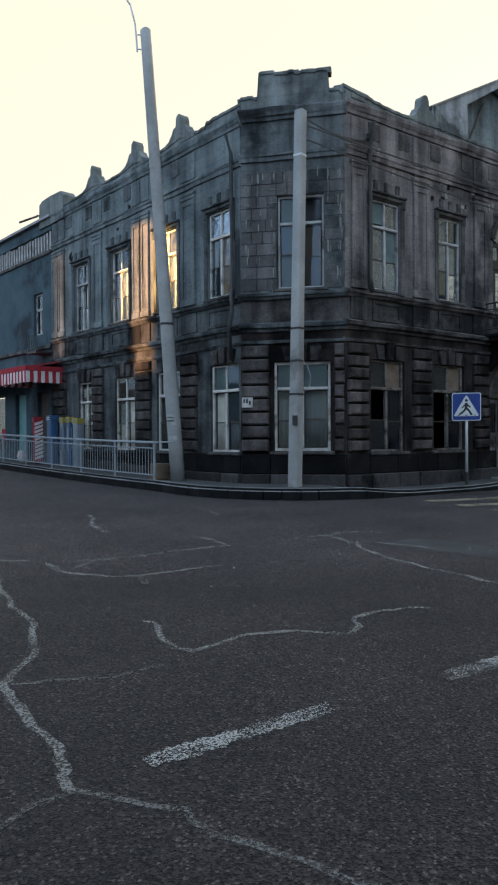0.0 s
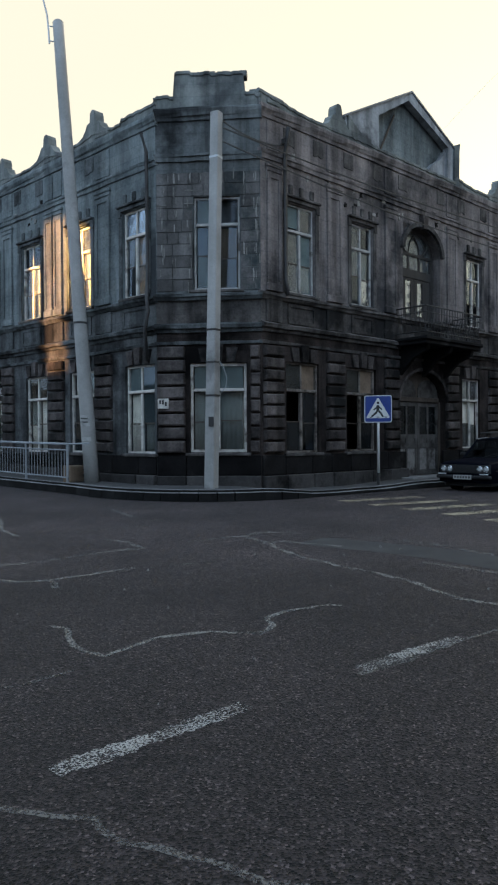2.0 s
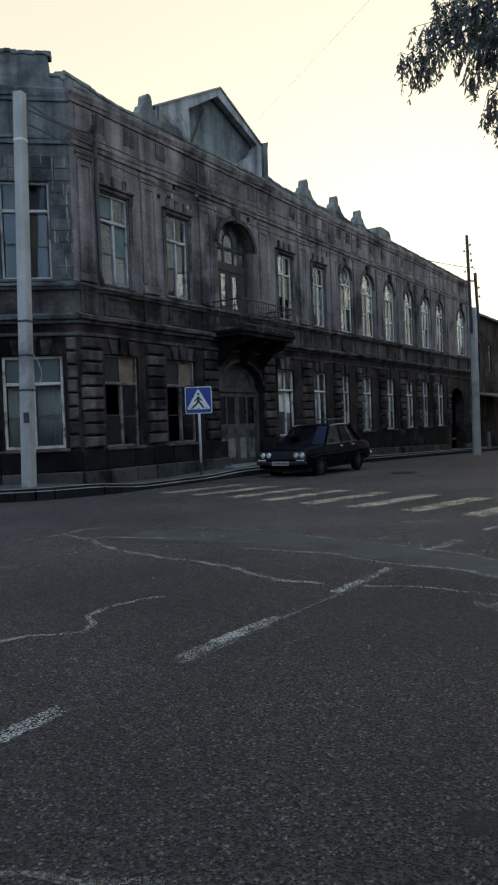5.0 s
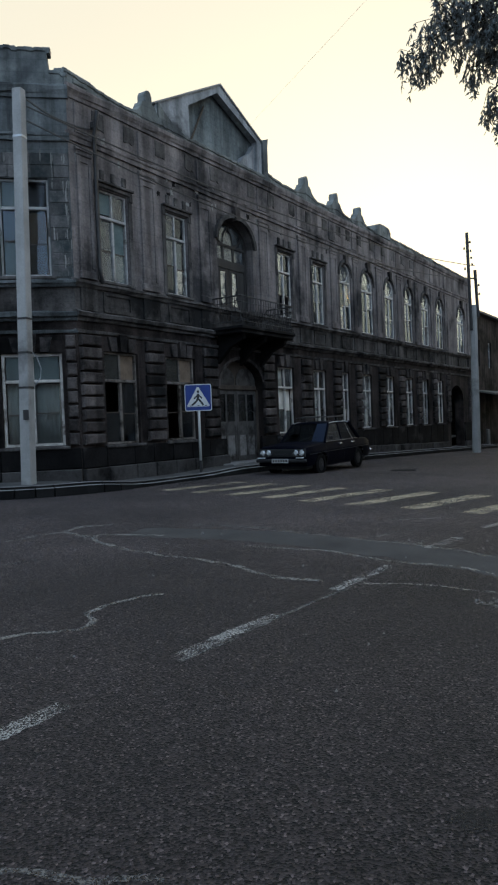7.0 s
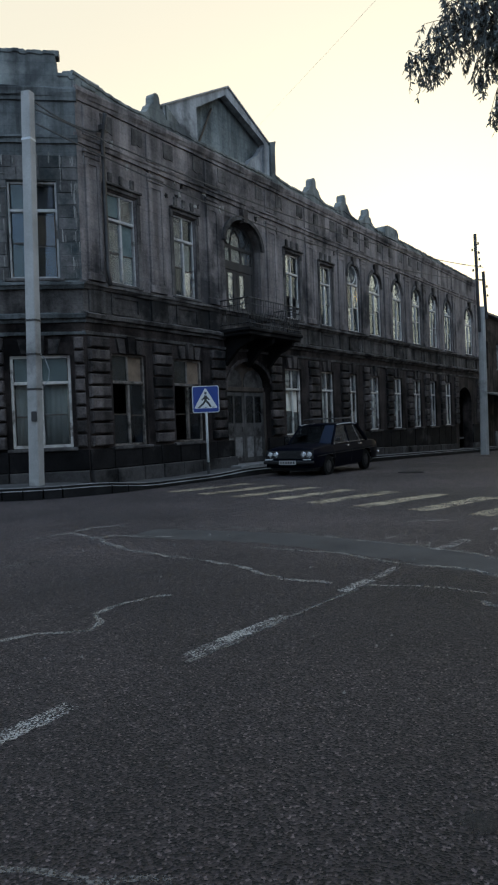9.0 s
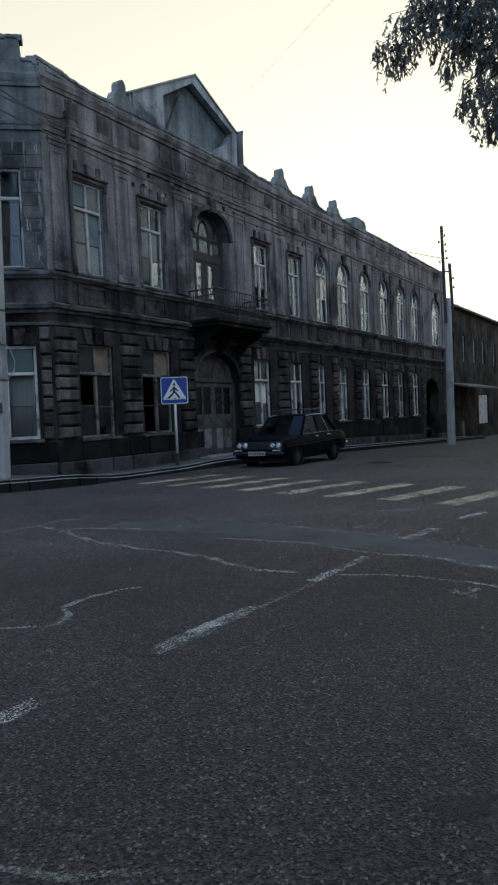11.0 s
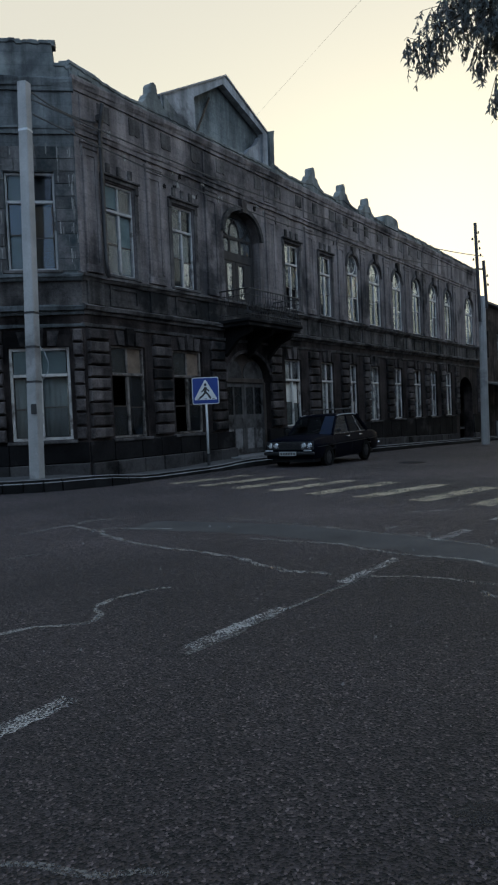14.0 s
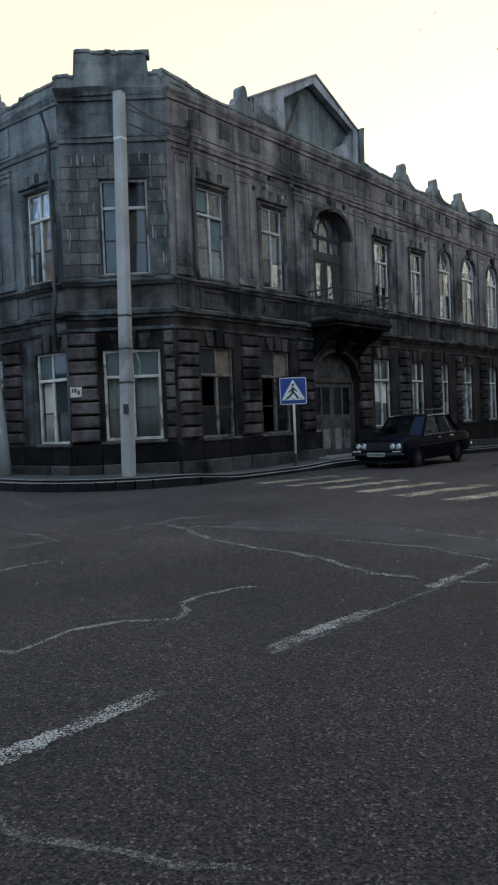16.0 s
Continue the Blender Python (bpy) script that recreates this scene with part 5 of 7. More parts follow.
KERB_BODY = [(0.0, -0.4), (0.0, 0.04), (0.07, 0.04), (0.075, -0.022), (0.165, -0.022), (0.17, -0.4)]
KERB_LIP = [(0.0, 0.0415), (0.0, 0.054), (0.05, 0.054), (0.072, 0.0415)]
KERB_TOP = [(0.077, -0.0205), (0.077, -0.006), (0.15, -0.008), (0.172, -0.0205)]
for p, q in zip(PATH_K, PATH_K[1:]):
    run = q - p
    count = max(1, round(run.length / 1.0))
    for k in range(count):
        a, b = p + run * k / count, p + run * (k + 1) / count
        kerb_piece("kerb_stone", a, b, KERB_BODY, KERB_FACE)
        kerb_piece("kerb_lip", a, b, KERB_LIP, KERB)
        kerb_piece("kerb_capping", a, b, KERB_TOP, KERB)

# grit and small stones lying about on the asphalt
grit = bmesh.new()
rnd = random.Random(8)
for _ in range(130):
    depth = rnd.uniform(2.0, 9.5)
    x, y = rnd.uniform(-0.5, 0.95) * depth, depth
    r = rnd.choice((0.004, 0.004, 0.005, 0.006, 0.008, 0.012)) * (0.7 + depth * 0.1)
    z = land(x, y) + r * 0.5
    top, low = grit.verts.new((x + rnd.uniform(-r, r) * 0.3, y, z + r * 0.8)), []
    for k in range(5):
        a = 1.2566 * k + rnd.uniform(-0.4, 0.4)
        low.append(grit.verts.new((x + r * rnd.uniform(0.7, 1.2) * math.cos(a), y + r * rnd.uniform(0.7, 1.2) * math.sin(a), z - r * 0.55)))
    for k in range(5):
        grit.faces.new((top, low[k], low[(k + 1) % 5]))
tagged(part("grit", grit, PEBBLE), "scattered pale grit and small stones on the asphalt", "grit", kind="stuff")

# ---- street furniture ----
BLACK = surface("black_plastic", (0.008, 0.008, 0.008), (0.025, 0.025, 0.025), rough=0.5, bump=0.05)
PAPER = surface("weathered_paper", (0.18, 0.18, 0.175), (0.46, 0.45, 0.43), rough=0.9, patch=9, grain=40, bump=0.2)
SIGN_BLUE = surface("sign_blue", (0.003, 0.024, 0.15), (0.006, 0.038, 0.22), rough=0.35, patch=3, bump=0.02)
SIGN_WHITE = surface("sign_white", (0.48, 0.48, 0.465), (0.66, 0.66, 0.64), rough=0.35, patch=4, bump=0.02)
STEEL = surface("galvanised_steel", (0.32, 0.33, 0.34), (0.52, 0.53, 0.54), rough=0.45, patch=6, grain=50, bump=0.1, metal=0.4)


def corner_pole():
    """Square concrete pole with cut edges, steel straps and a cable loop."""
    base, top = Vector((0.69, 16.2, 0.1)), Vector((0.86, 16.16, 8.66))
    t = thing("concrete_pole", "tall grey square concrete pole with dark straps", "utility pole", Matrix.Translation(base))
    way = top - base
    bm = bmesh.new()
    rings = []
    for k in range(9):
        f = k / 8
        c, r = way * f, 0.125 - 0.018 * f
        pts = [(r, 0.82 * r), (0.82 * r, r), (-0.82 * r, r), (-r, 0.82 * r), (-r, -0.82 * r), (-0.82 * r, -r), (0.82 * r, -r), (r, -0.82 * r)]
        turn = Matrix.Rotation(radians(-35), 2)
        rings.append([bm.verts.new(c + Vector((*(turn @ Vector(p)), 0))) for p in pts])
    for a, b in zip(rings, rings[1:]):
        for j in range(8):
            bm.faces.new((a[j], a[(j + 1) % 8], b[(j + 1) % 8], b[j]))
    bm.faces.new(rings[-1])
    part("shaft", bm, CONCRETE, t)
    for z in (3.78, 3.05, 2.3, 7.65):
        f = (z - 0.1) / way.z
        bm = bmesh.new()
        r = (0.125 - 0.018 * f) * 1.06
        turn = Matrix.Rotation(radians(-35), 2)
        hoop = [[bm.verts.new(way * f + Vector((*(turn @ Vector(p)), dz))) for p in ((r, 0.82 * r), (0.82 * r, r), (-0.82 * r, r), (-r, 0.82 * r), (-r, -0.82 * r), (-0.82 * r, -r), (0.82 * r, -r), (r, -0.82 * r))] for dz in (-0.022, 0.022)]
        for j in range(8):
            bm.faces.new((hoop[0][j], hoop[0][(j + 1) % 8], hoop[1][(j + 1) % 8], hoop[1][j]))
        bm.faces.new(hoop[0][::-1]), bm.faces.new(hoop[1])
        part("strap", bm, IRON if z < 7 else STEEL, t)
    bm = bmesh.new()
    tube(bm, [(0.2, -0.1, 2.95), (0.28, -0.12, 2.85), (0.36, -0.12, 2.6), (0.34, -0.1, 2.4), (0.22, -0.08, 2.24)], 0.012, 6)
    part("cable_loop", bm, RAIL, t)
    bm = bmesh.new()
    box(bm, -0.06, 0.06, -0.21, -0.17, 1.5, 1.72, 0.01)
    part("notice", bm, BLACK, t, "small dark oval notice")
    return t


corner_pole()


def leaning_pole():
    base, top = Vector((-2.2, 18.25, 0.1)), Vector((-2.92, 18.0, 11.55))
    t = thing("leaning_pole", "leaning round grey concrete lamp pole with torn posters", "utility pole", Matrix.Translation(base))
    way = top - base
    bm = bmesh.new()
    tube(bm, [way * k / 10 for k in range(11)], 0.185, 16, 0.13)
    part("shaft", bm, CONCRETE, t, smooth=True)
    bm = bmesh.new()
    tube(bm, [way + Vector((0.0, 0, 0)), way + Vector((-0.006, 0, 0.05))], 0.132, 16, 0.09)
    part("cap", bm, CONCRETE, t)
    bm = bmesh.new()
    tube(bm, [way + Vector(p) for p in ((-0.2, -0.05, -0.55), (-0.22, -0.06, -0.2), (-0.25, -0.06, 0.15), (-0.36, -0.1, 0.6), (-0.6, -0.15, 0.95), (-1.0, -0.3, 1.15))], 0.022, 6)
    part("lamp_arm", bm, STEEL, t, "thin curved steel lamp arm")
    for z in (-0.48, -0.12):
        bm = bmesh.new()
        tube(bm, [way + Vector((-0.2, -0.05, z)), way + Vector((0.02, 0, z))], 0.018, 6)
        part("clamp", bm, STEEL, t)
    for k, (z, h, mt) in enumerate(((1.65, 0.28, PAPER), (2.05, 0.2, CONCRETE), (1.28, 0.1, PAPER))):
        f = (z - 0.1) / way.z
        bm = bmesh.new()
        r = 0.19 - 0.05 * f
        rows = [[bm.verts.new(way * (f + dz / way.z) + Vector((r * math.cos(a), r * math.sin(a), 0))) for a in (math.radians(-160 + 12 * j) for j in range(9))] for dz in (0, h)]
        for j in range(8):
            bm.faces.new((rows[0][j], rows[0][j + 1], rows[1][j + 1], rows[1][j]))
        ob = part("poster", bm, mt, t, "torn paper poster")
        ob.modifiers.new("thick", "SOLIDIFY").thickness = 0.004
    for k, z in enumerate((1.76, 1.83)):
        f = (z - 0.1) / way.z
        bm = bmesh.new()
        c = way * f
        tube(bm, [c + Vector((0.194 * math.cos(a), 0.194 * math.sin(a), 0.02 * k)) for a in (math.radians(v) for v in (-135, -115, -95, -80))], 0.012, 5)
        part("poster_bar", bm, BLACK, t)
    bm = bmesh.new()
    tube(bm, [way * 0.36 + Vector((0, 0, -0.03)), way * 0.36 + Vector((0, 0, 0.02))], 0.178, 16)
    part("strap", bm, IRON, t)


leaning_pole()


def crossing_sign():
    """Blue square crossing sign on a slim pole; its figure is a plain shape of bars."""
    at = Matrix.Translation((5.17, 18.41, 0.08)) @ Matrix.Rotation(math.atan2(18.41, 5.17) - math.pi / 2 - 0.05, 4, "Z")
    t = thing("crossing_sign", "blue square pedestrian crossing sign on a white pole", "road sign", at)
    bm = bmesh.new()
    tube(bm, [(0, 0.03, 0.32), (0, 0.03, 2.36)], 0.034, 10)
    part("post", bm, SIGN_WHITE, t, smooth=True)
    bm = bmesh.new()
    tube(bm, [(0, 0.03, 0), (0, 0.03, 0.33)], 0.042, 10)
    part("post_foot", bm, BLACK, t, "black painted foot")

    def rounded(half, r, z):
        pts = []
        for cx, cz, a0 in ((1, 1, 0), (-1, 1, 90), (-1, -1, 180), (1, -1, 270)):
            pts += [(cx * (half - r) + r * math.cos(radians(a0 + k * 22.5)), z + cz * (half - r) + r * math.sin(radians(a0 + k * 22.5))) for k in range(5)]
        return pts

    zc = 2.0
    bm = bmesh.new()
    prism(bm, rounded(0.355, 0.05, zc), -0.02, -0.005)
    part("rim", bm, SIGN_WHITE, t, "white rim")
    bm = bmesh.new()
    prism(bm, rounded(0.335, 0.04, zc), -0.024, -0.019)
    part("plate", bm, SIGN_BLUE, t)
    bm = bmesh.new()
    prism(bm, [(-0.29, zc - 0.24), (0.29, zc - 0.24), (0.3, zc - 0.21), (0.02, zc + 0.28), (-0.02, zc + 0.28), (-0.3, zc - 0.21)], -0.028, -0.023)
    part("triangle", bm, SIGN_WHITE, t, "white triangle")
    for line, w in (([(0.0, 0.1), (-0.01, -0.05)], 0.05), ([(0.0, -0.03), (-0.06, -0.11), (-0.17, -0.2)], 0.036), ([(0.0, -0.03), (0.07, -0.11), (0.13, -0.21)], 0.036), ([(0.0, 0.08), (-0.11, -0.03)], 0.026), ([(0.0, 0.08), (0.1, -0.02)], 0.026), ([(-0.22, -0.215), (-0.16, -0.215)], 0.014), ([(-0.03, -0.215), (0.03, -0.215)], 0.014), ([(0.17, -0.215), (0.23, -0.215)], 0.014)):
        bm = bmesh.new()
        tube(bm, [(x, -0.03, zc + z) for x, z in line], w, 4)
        for v in bm.verts:
            v.co.y = -0.03 + (v.co.y + 0.03) * 0.1
        part("pictogram_bar", bm, BLACK, t)
    bm = bmesh.new()
    tube(bm, [(0.0, -0.032, zc + 0.16), (0.0, -0.028, zc + 0.16)], 0.036, 12)
    part("pictogram_dot", bm, BLACK, t)


crossing_sign()


def railing():
    """Steel pedestrian railing along the side street, panel by panel."""
    t = thing("street_railing", "blue-grey painted steel pedestrian railing along the pavement", "railing")
    n_in = 1.17
    spot = lambda s: CORNER + L_WAY * s - L_IN * n_in  # noqa: E731
    ground_at = lambda s: land(*spot(s)) + 0.2  # noqa: E731
    stops = [4.15 + 1.95 * k for k in range(9)]

    def bar(name, a, b, za, zb, r, sides=6):
        bm = bmesh.new()
        tube(bm, [(*spot(a), ground_at(a) + za), (*spot(b), ground_at(b) + zb)], r, sides)
        part(name, bm, RAIL, t)

    for s in stops:
        bar("post", s, s, -0.05, 0.97, 0.032)
    for a, b in zip(stops, stops[1:]):
        bar("top_rail", a, b, 0.97, 0.97, 0.03)
        bar("mid_rail", a, b, 0.82, 0.82, 0.018)
        bar("low_rail", a, b, 0.14, 0.14, 0.018)
        for k in range(1, 14):
            s = a + (b - a) * k / 14
            bar("baluster", s, s, 0.14, 0.82, 0.009, 4)
    bm = bmesh.new()
    a = stops[0]
    tube(bm, [(*spot(a), ground_at(a) + 0.97), (*(spot(a) + Vector((0.62, -0.62))), ground_at(a) + 0.99)], 0.02, 6)
    part("loose_rail", bm, RAIL, t)


railing()

crate_bm = bmesh.new()
box(crate_bm, -0.2, 0.2, -0.16, 0.16, 0, 0.42, 0.015)
crate = thing("wooden_crate", "small battered brown wooden crate by the pole", "crate", Matrix.Translation((-2.72, 18.55, 0.25)) @ Matrix.Rotation(0.8, 4, "Z"))
part("crate_box", crate_bm, BOARD, crate)
for z in (0.08, 0.24, 0.37):
    bm = bmesh.new()
    box(bm, -0.21, 0.21, -0.172, -0.158, z - 0.04, z + 0.04)
    part("slat", bm, BOARD, crate)


def wire(name, a, b, sag, label, r=0.017):
    a, b = Vector(a), Vector(b)
    bm = bmesh.new()
    tube(bm, [a + (b - a) * k / 16 - Vector((0, 0, 4 * sag * (k / 16) * (1 - k / 16))) for k in range(17)], r, 4)
    tagged(part(name, bm, BLACK), label, "wire", group="overhead wires")


wire("overhead_wire", (1.0, 16.1, 8.3), (20.6, 27.0, 8.0), 0.55, "black overhead cable slung from the concrete pole")
wire("overhead_wire", (1.0, 16.12, 8.0), (20.55, 26.95, 7.4), 0.75, "black overhead cable slung from the concrete pole")
wire("overhead_wire", (1.0, 16.1, 8.45), (2.5, 17.1, 8.35), 0.12, "black service cable from pole to wall")

wire("overhead_wire", (7.68, 21.17, 10.35), (4.8, 7.71, 6.67), 0.0, "thin black wire from the dormer over the junction", 0.0014)


def far_pole():
    t = thing("far_pole", "grey concrete pole with insulator-hung iron extension", "utility pole", Matrix.Translation((20.52, 27.15, land(20.52, 27.15) - 0.1)))
    bm = bmesh.new()
    tube(bm, [(0, 0, 0), (0.05, 0, 6.75)], 0.19, 8, 0.15)
    part("shaft", bm, CONCRETE, t)
    for dx, h0, h1 in ((-0.26, 5.6, 9.95), (0.12, 6.2, 8.3)):
        bm = bmesh.new()
        tube(bm, [(dx + 0.1, -0.1, h0), (dx, -0.1, h1)], 0.075, 6)
        part("extension_post", bm, IRON, t)
    for k, (dx, z) in enumerate(((-0.42, 9.2), (-0.08, 9.1), (-0.06, 8.8), (-0.4, 8.3), (-0.02, 8.5), (0.3, 7.6), (0.32, 7.2), (-0.1, 9.5))):
        bm = bmesh.new()
        tube(bm, [(dx, -0.1, z), (dx, -0.1, z + 0.1)], 0.05, 8, 0.03)
        part("insulator", bm, BLACK, t)
    bm = bmesh.new()
    box(bm, -0.3, 0.16, -0.12, -0.06, 7.9, 7.96)
    part("cross_bar", bm, IRON, t)


far_pole()

# ---- parked car ----
CAR_PAINT = surface("dark_navy_car_paint", (0.0012, 0.0017, 0.0042), (0.0022, 0.003, 0.007), rough=0.55, patch=1.5, grain=60, bump=0.0)
CAR_PAINT.node_tree.nodes["Principled BSDF"].inputs["Specular IOR Level"].default_value = 0.03
CHROME = surface("dull_chrome", (0.6, 0.6, 0.6), (0.8, 0.8, 0.8), rough=0.25, bump=0.0, metal=0.9)
CAR_BLACK = surface("black_car_trim", (0.003, 0.003, 0.003), (0.008, 0.008, 0.008), rough=0.7, bump=0.05)
TYRE = surface("tyre_rubber", (0.004, 0.004, 0.004), (0.012, 0.0115, 0.011), rough=0.85, bump=0.1)
LENS = surface("headlight_glass", (0.3, 0.31, 0.31), (0.5, 0.51, 0.51), rough=0.12, bump=0.0)
TAIL_RED = surface("tail_red", (0.1, 0.01, 0.01), (0.16, 0.02, 0.02), rough=0.3, bump=0)
CAR_GLASS = glass("car_glass", tint=(0.2, 0.22, 0.24), rough=0.02, clear=0.98, gloss=0.02)
DOOR_GLASS = glass("car_door_glass", tint=(0.45, 0.48, 0.5), rough=0.04, clear=0.94, gloss=0.14, wavy=0.3)
BLUE_PATCH = surface("blue_screen_patch", (0.001, 0.006, 0.018), (0.002, 0.009, 0.027), rough=0.35, bump=0.0)


def parked_car():
    at = Vector((8.66, 18.6))
    m = Matrix(((-R_WAY.x, -R_IN.x, 0, at.x), (-R_WAY.y, -R_IN.y, 0, at.y), (0, 0, 1, land(*at) - 0.015), (0, 0, 0, 1))) @ Matrix.Rotation(radians(1.1), 4, "Y") @ Matrix.Scale(0.965, 4)
    car = thing("parked_car", "near-black navy boxy old saloon car with roof rack", "car", m)
    sill_z, waist = 0.24, 0.86

    def half_width(x, z):
        """Half the body's width: full at the crease, drawn in towards sill, waist and both ends."""
        w = 0.805 - 0.1 * max(0.0, z - 0.66) / 0.25 - 0.05 * max(0.0, 0.5 - z) / 0.3
        return w - 0.05 * max(0.0, (abs(x) - 1.6) / 0.45) ** 2

    def top_line(x):
        """Height of bonnet, waist and boot lid along the car."""
        if x > 0.85:
            return 0.875 - 0.06 * ((x - 0.85) / 1.15) ** 1.5
        return waist + 0.02 if x > -1.25 else 0.88 - 0.035 * ((-1.25 - x) / 0.85) ** 2

    def low_line(x):
        for c in (1.22, -1.2):
            if abs(x - c) < 0.36:
                return 0.28 + math.sqrt(0.36 ** 2 - (x - c) ** 2) * 1.02
        return sill_z if abs(x) < 1.6 else 0.3

    # body lofted in sections from nose to tail, with wheel arches cut out of its lower edge
    bm = bmesh.new()
    stations = sorted({2.02, 1.98, 1.9, -2.0, -2.08, -2.11} | {1.8 - 0.06 * k for k in range(62)})
    rings = []
    for x in stations:
        t, b = top_line(x), low_line(x)
        if x > 1.95:
            t -= (x - 1.95) * 0.5
        if x < -2.05:
            t -= (-2.05 - x) * 0.6
        zs = [b, b + (0.66 - b) * 0.5, max(b + 0.03, 0.63), max(b + 0.06, 0.68), t - 0.03]
        side = [(half_width(x, z), z) for z in zs]
        ring = [(-w, z) for w, z in side] + [(-side[-1][0] + 0.05, t), (-0.35, t + 0.018), (0.35, t + 0.018), (side[-1][0] - 0.05, t)] + [(w, z) for w, z in reversed(side)]
        rings.append([bm.verts.new((x, y, z)) for y, z in ring])
    for a, b in zip(rings, rings[1:]):
        for j in range(len(a) - 1):
            bm.faces.new((a[j], a[j + 1], b[j + 1], b[j]))
    bm.faces.new(rings[0]), bm.faces.new(rings[-1][::-1])
    bmesh.ops.recalc_face_normals(bm, faces=bm.faces[:])
    body = part("body", bm, CAR_PAINT, car)
    # creases between bonnet, doors and boot
    for side in (-1, 1):
        for x in (0.88, -0.17, -1.0):
            bm = bmesh.new()
            tube(bm, [(x, side * (half_width(x, z) + 0.001), z) for z in (0.3, 0.5, 0.66, 0.83)], 0.006, 4)
            part("door_gap", bm, CAR_BLACK, body)
    bm = bmesh.new()
    box(bm, -1.95, 1.9, -0.66, 0.66, 0.2, 0.3, 0.02)
    part("underbody", bm, CAR_BLACK, car)
    # cabin: roof on slim pillars with a boot behind it
    bm = bmesh.new()
    prof = [(0.33, 1.395), (0.22, 1.43), (-0.05, 1.446), (-0.55, 1.444), (-0.85, 1.425), (-0.97, 1.39)]
    cols = [[bm.verts.new((x, y, z - 0.03 * (abs(y) / 0.58) ** 4)) for y in (-0.58, -0.5, -0.2, 0.2, 0.5, 0.58)] for x, z in prof]
    under = [[bm.verts.new((v.co.x, v.co.y, v.co.z - 0.035)) for v in row] for row in cols]
    for g in (cols, under):
        for a, b in zip(g, g[1:]):
            for j in range(5):
                bm.faces.new((a[j], a[j + 1], b[j + 1], b[j]))
    for j in range(5):
        bm.faces.new((cols[0][j], cols[0][j + 1], under[0][j + 1], under[0][j]))
        bm.faces.new((cols[-1][j], cols[-1][j + 1], under[-1][j + 1], under[-1][j]))
    for j in (0, 5):
        for a in range(5):
            bm.faces.new((cols[a][j], cols[a + 1][j], under[a + 1][j], under[a][j]))
    bmesh.ops.recalc_face_normals(bm, faces=bm.faces[:])
    part("roof", bm, CAR_PAINT, car, smooth=True)
    wy, ry = 0.715, 0.585                          # half widths at waist and roof
    for side in (-1, 1):
        for x0, z0, x1, z1, w in ((0.86, 0.87, 0.31, 1.39, 0.032), (-0.19, 0.88, -0.21, 1.39, 0.026), (-1.36, 0.88, -0.93, 1.39, 0.055)):
            bm = bmesh.new()
            tube(bm, [(x0, side * wy, z0), (x1, side * ry, z1)], w, 6)
            part("pillar", bm, CAR_PAINT, car)
        for x0, x1, t0, t1 in ((0.8, -0.16, 0.27, -0.185), (-0.22, -0.9, -0.235, -0.66), (-0.94, -1.27, -0.69, -0.88)):
            bm = bmesh.new()
            vs = [bm.verts.new((x, side * y, z)) for x, y, z in ((x0, wy, 0.89), (x1, wy, 0.89), (t1, ry, 1.37), (t0, ry, 1.37))]
            bm.faces.new(vs if side < 0 else vs[::-1])
            part("side_window", bm, DOOR_GLASS if x0 > 0 else CAR_GLASS, car).visible_shadow = False
        bm = bmesh.new()
        tube(bm, [(-0.92, side * (wy + 0.006), 0.89), (-0.675, side * (ry + 0.008), 1.38)], 0.012, 4)
        part("quarter_bar", bm, CHROME, car)
        # bright drip rail over the doors and down the rear pillar, bright waist strip
        bm = bmesh.new()
        tube(bm, [(0.34, side * (ry + 0.012), 1.39), (0.0, side * (ry + 0.016), 1.415), (-0.7, side * (ry + 0.016), 1.415), (-0.92, side * (ry + 0.016), 1.385), (-1.13, side * 0.665, 1.14), (-1.3, side * 0.705, 0.95)], 0.016, 5)
        # pale steel for chrome: the rail's sky highlight put into its colour
        part("drip_rail", bm, STEEL, car, "bright drip rail")
        bm = bmesh.new()
        tube(bm, [(0.86, side * (wy + 0.01), 0.885), (-1.36, side * (wy + 0.01), 0.885)], 0.01, 4)
        part("waist_strip", bm, CHROME, car)
        bm = bmesh.new()
        tube(bm, [(1.9, side * 0.8, 0.61), (1.0, side * 0.812, 0.62), (-1.6, side * 0.812, 0.63), (-2.0, side * 0.79, 0.63)], 0.01, 4)
        part("side_strip", bm, CAR_BLACK, car)
        for x in (0.0, -0.84):
            bm = bmesh.new()
            box(bm, x - 0.07, x + 0.07, side * 0.775 - 0.025, side * 0.775 + 0.025, 0.775, 0.805, 0.006)
            part("door_handle", bm, CHROME, car)
        bm = bmesh.new()
        box(bm, 0.62, 0.7, side * 0.83 - 0.08, side * 0.83 + 0.06, 0.95, 1.05, 0.02)
        part("mirror", bm, CAR_BLACK, car)
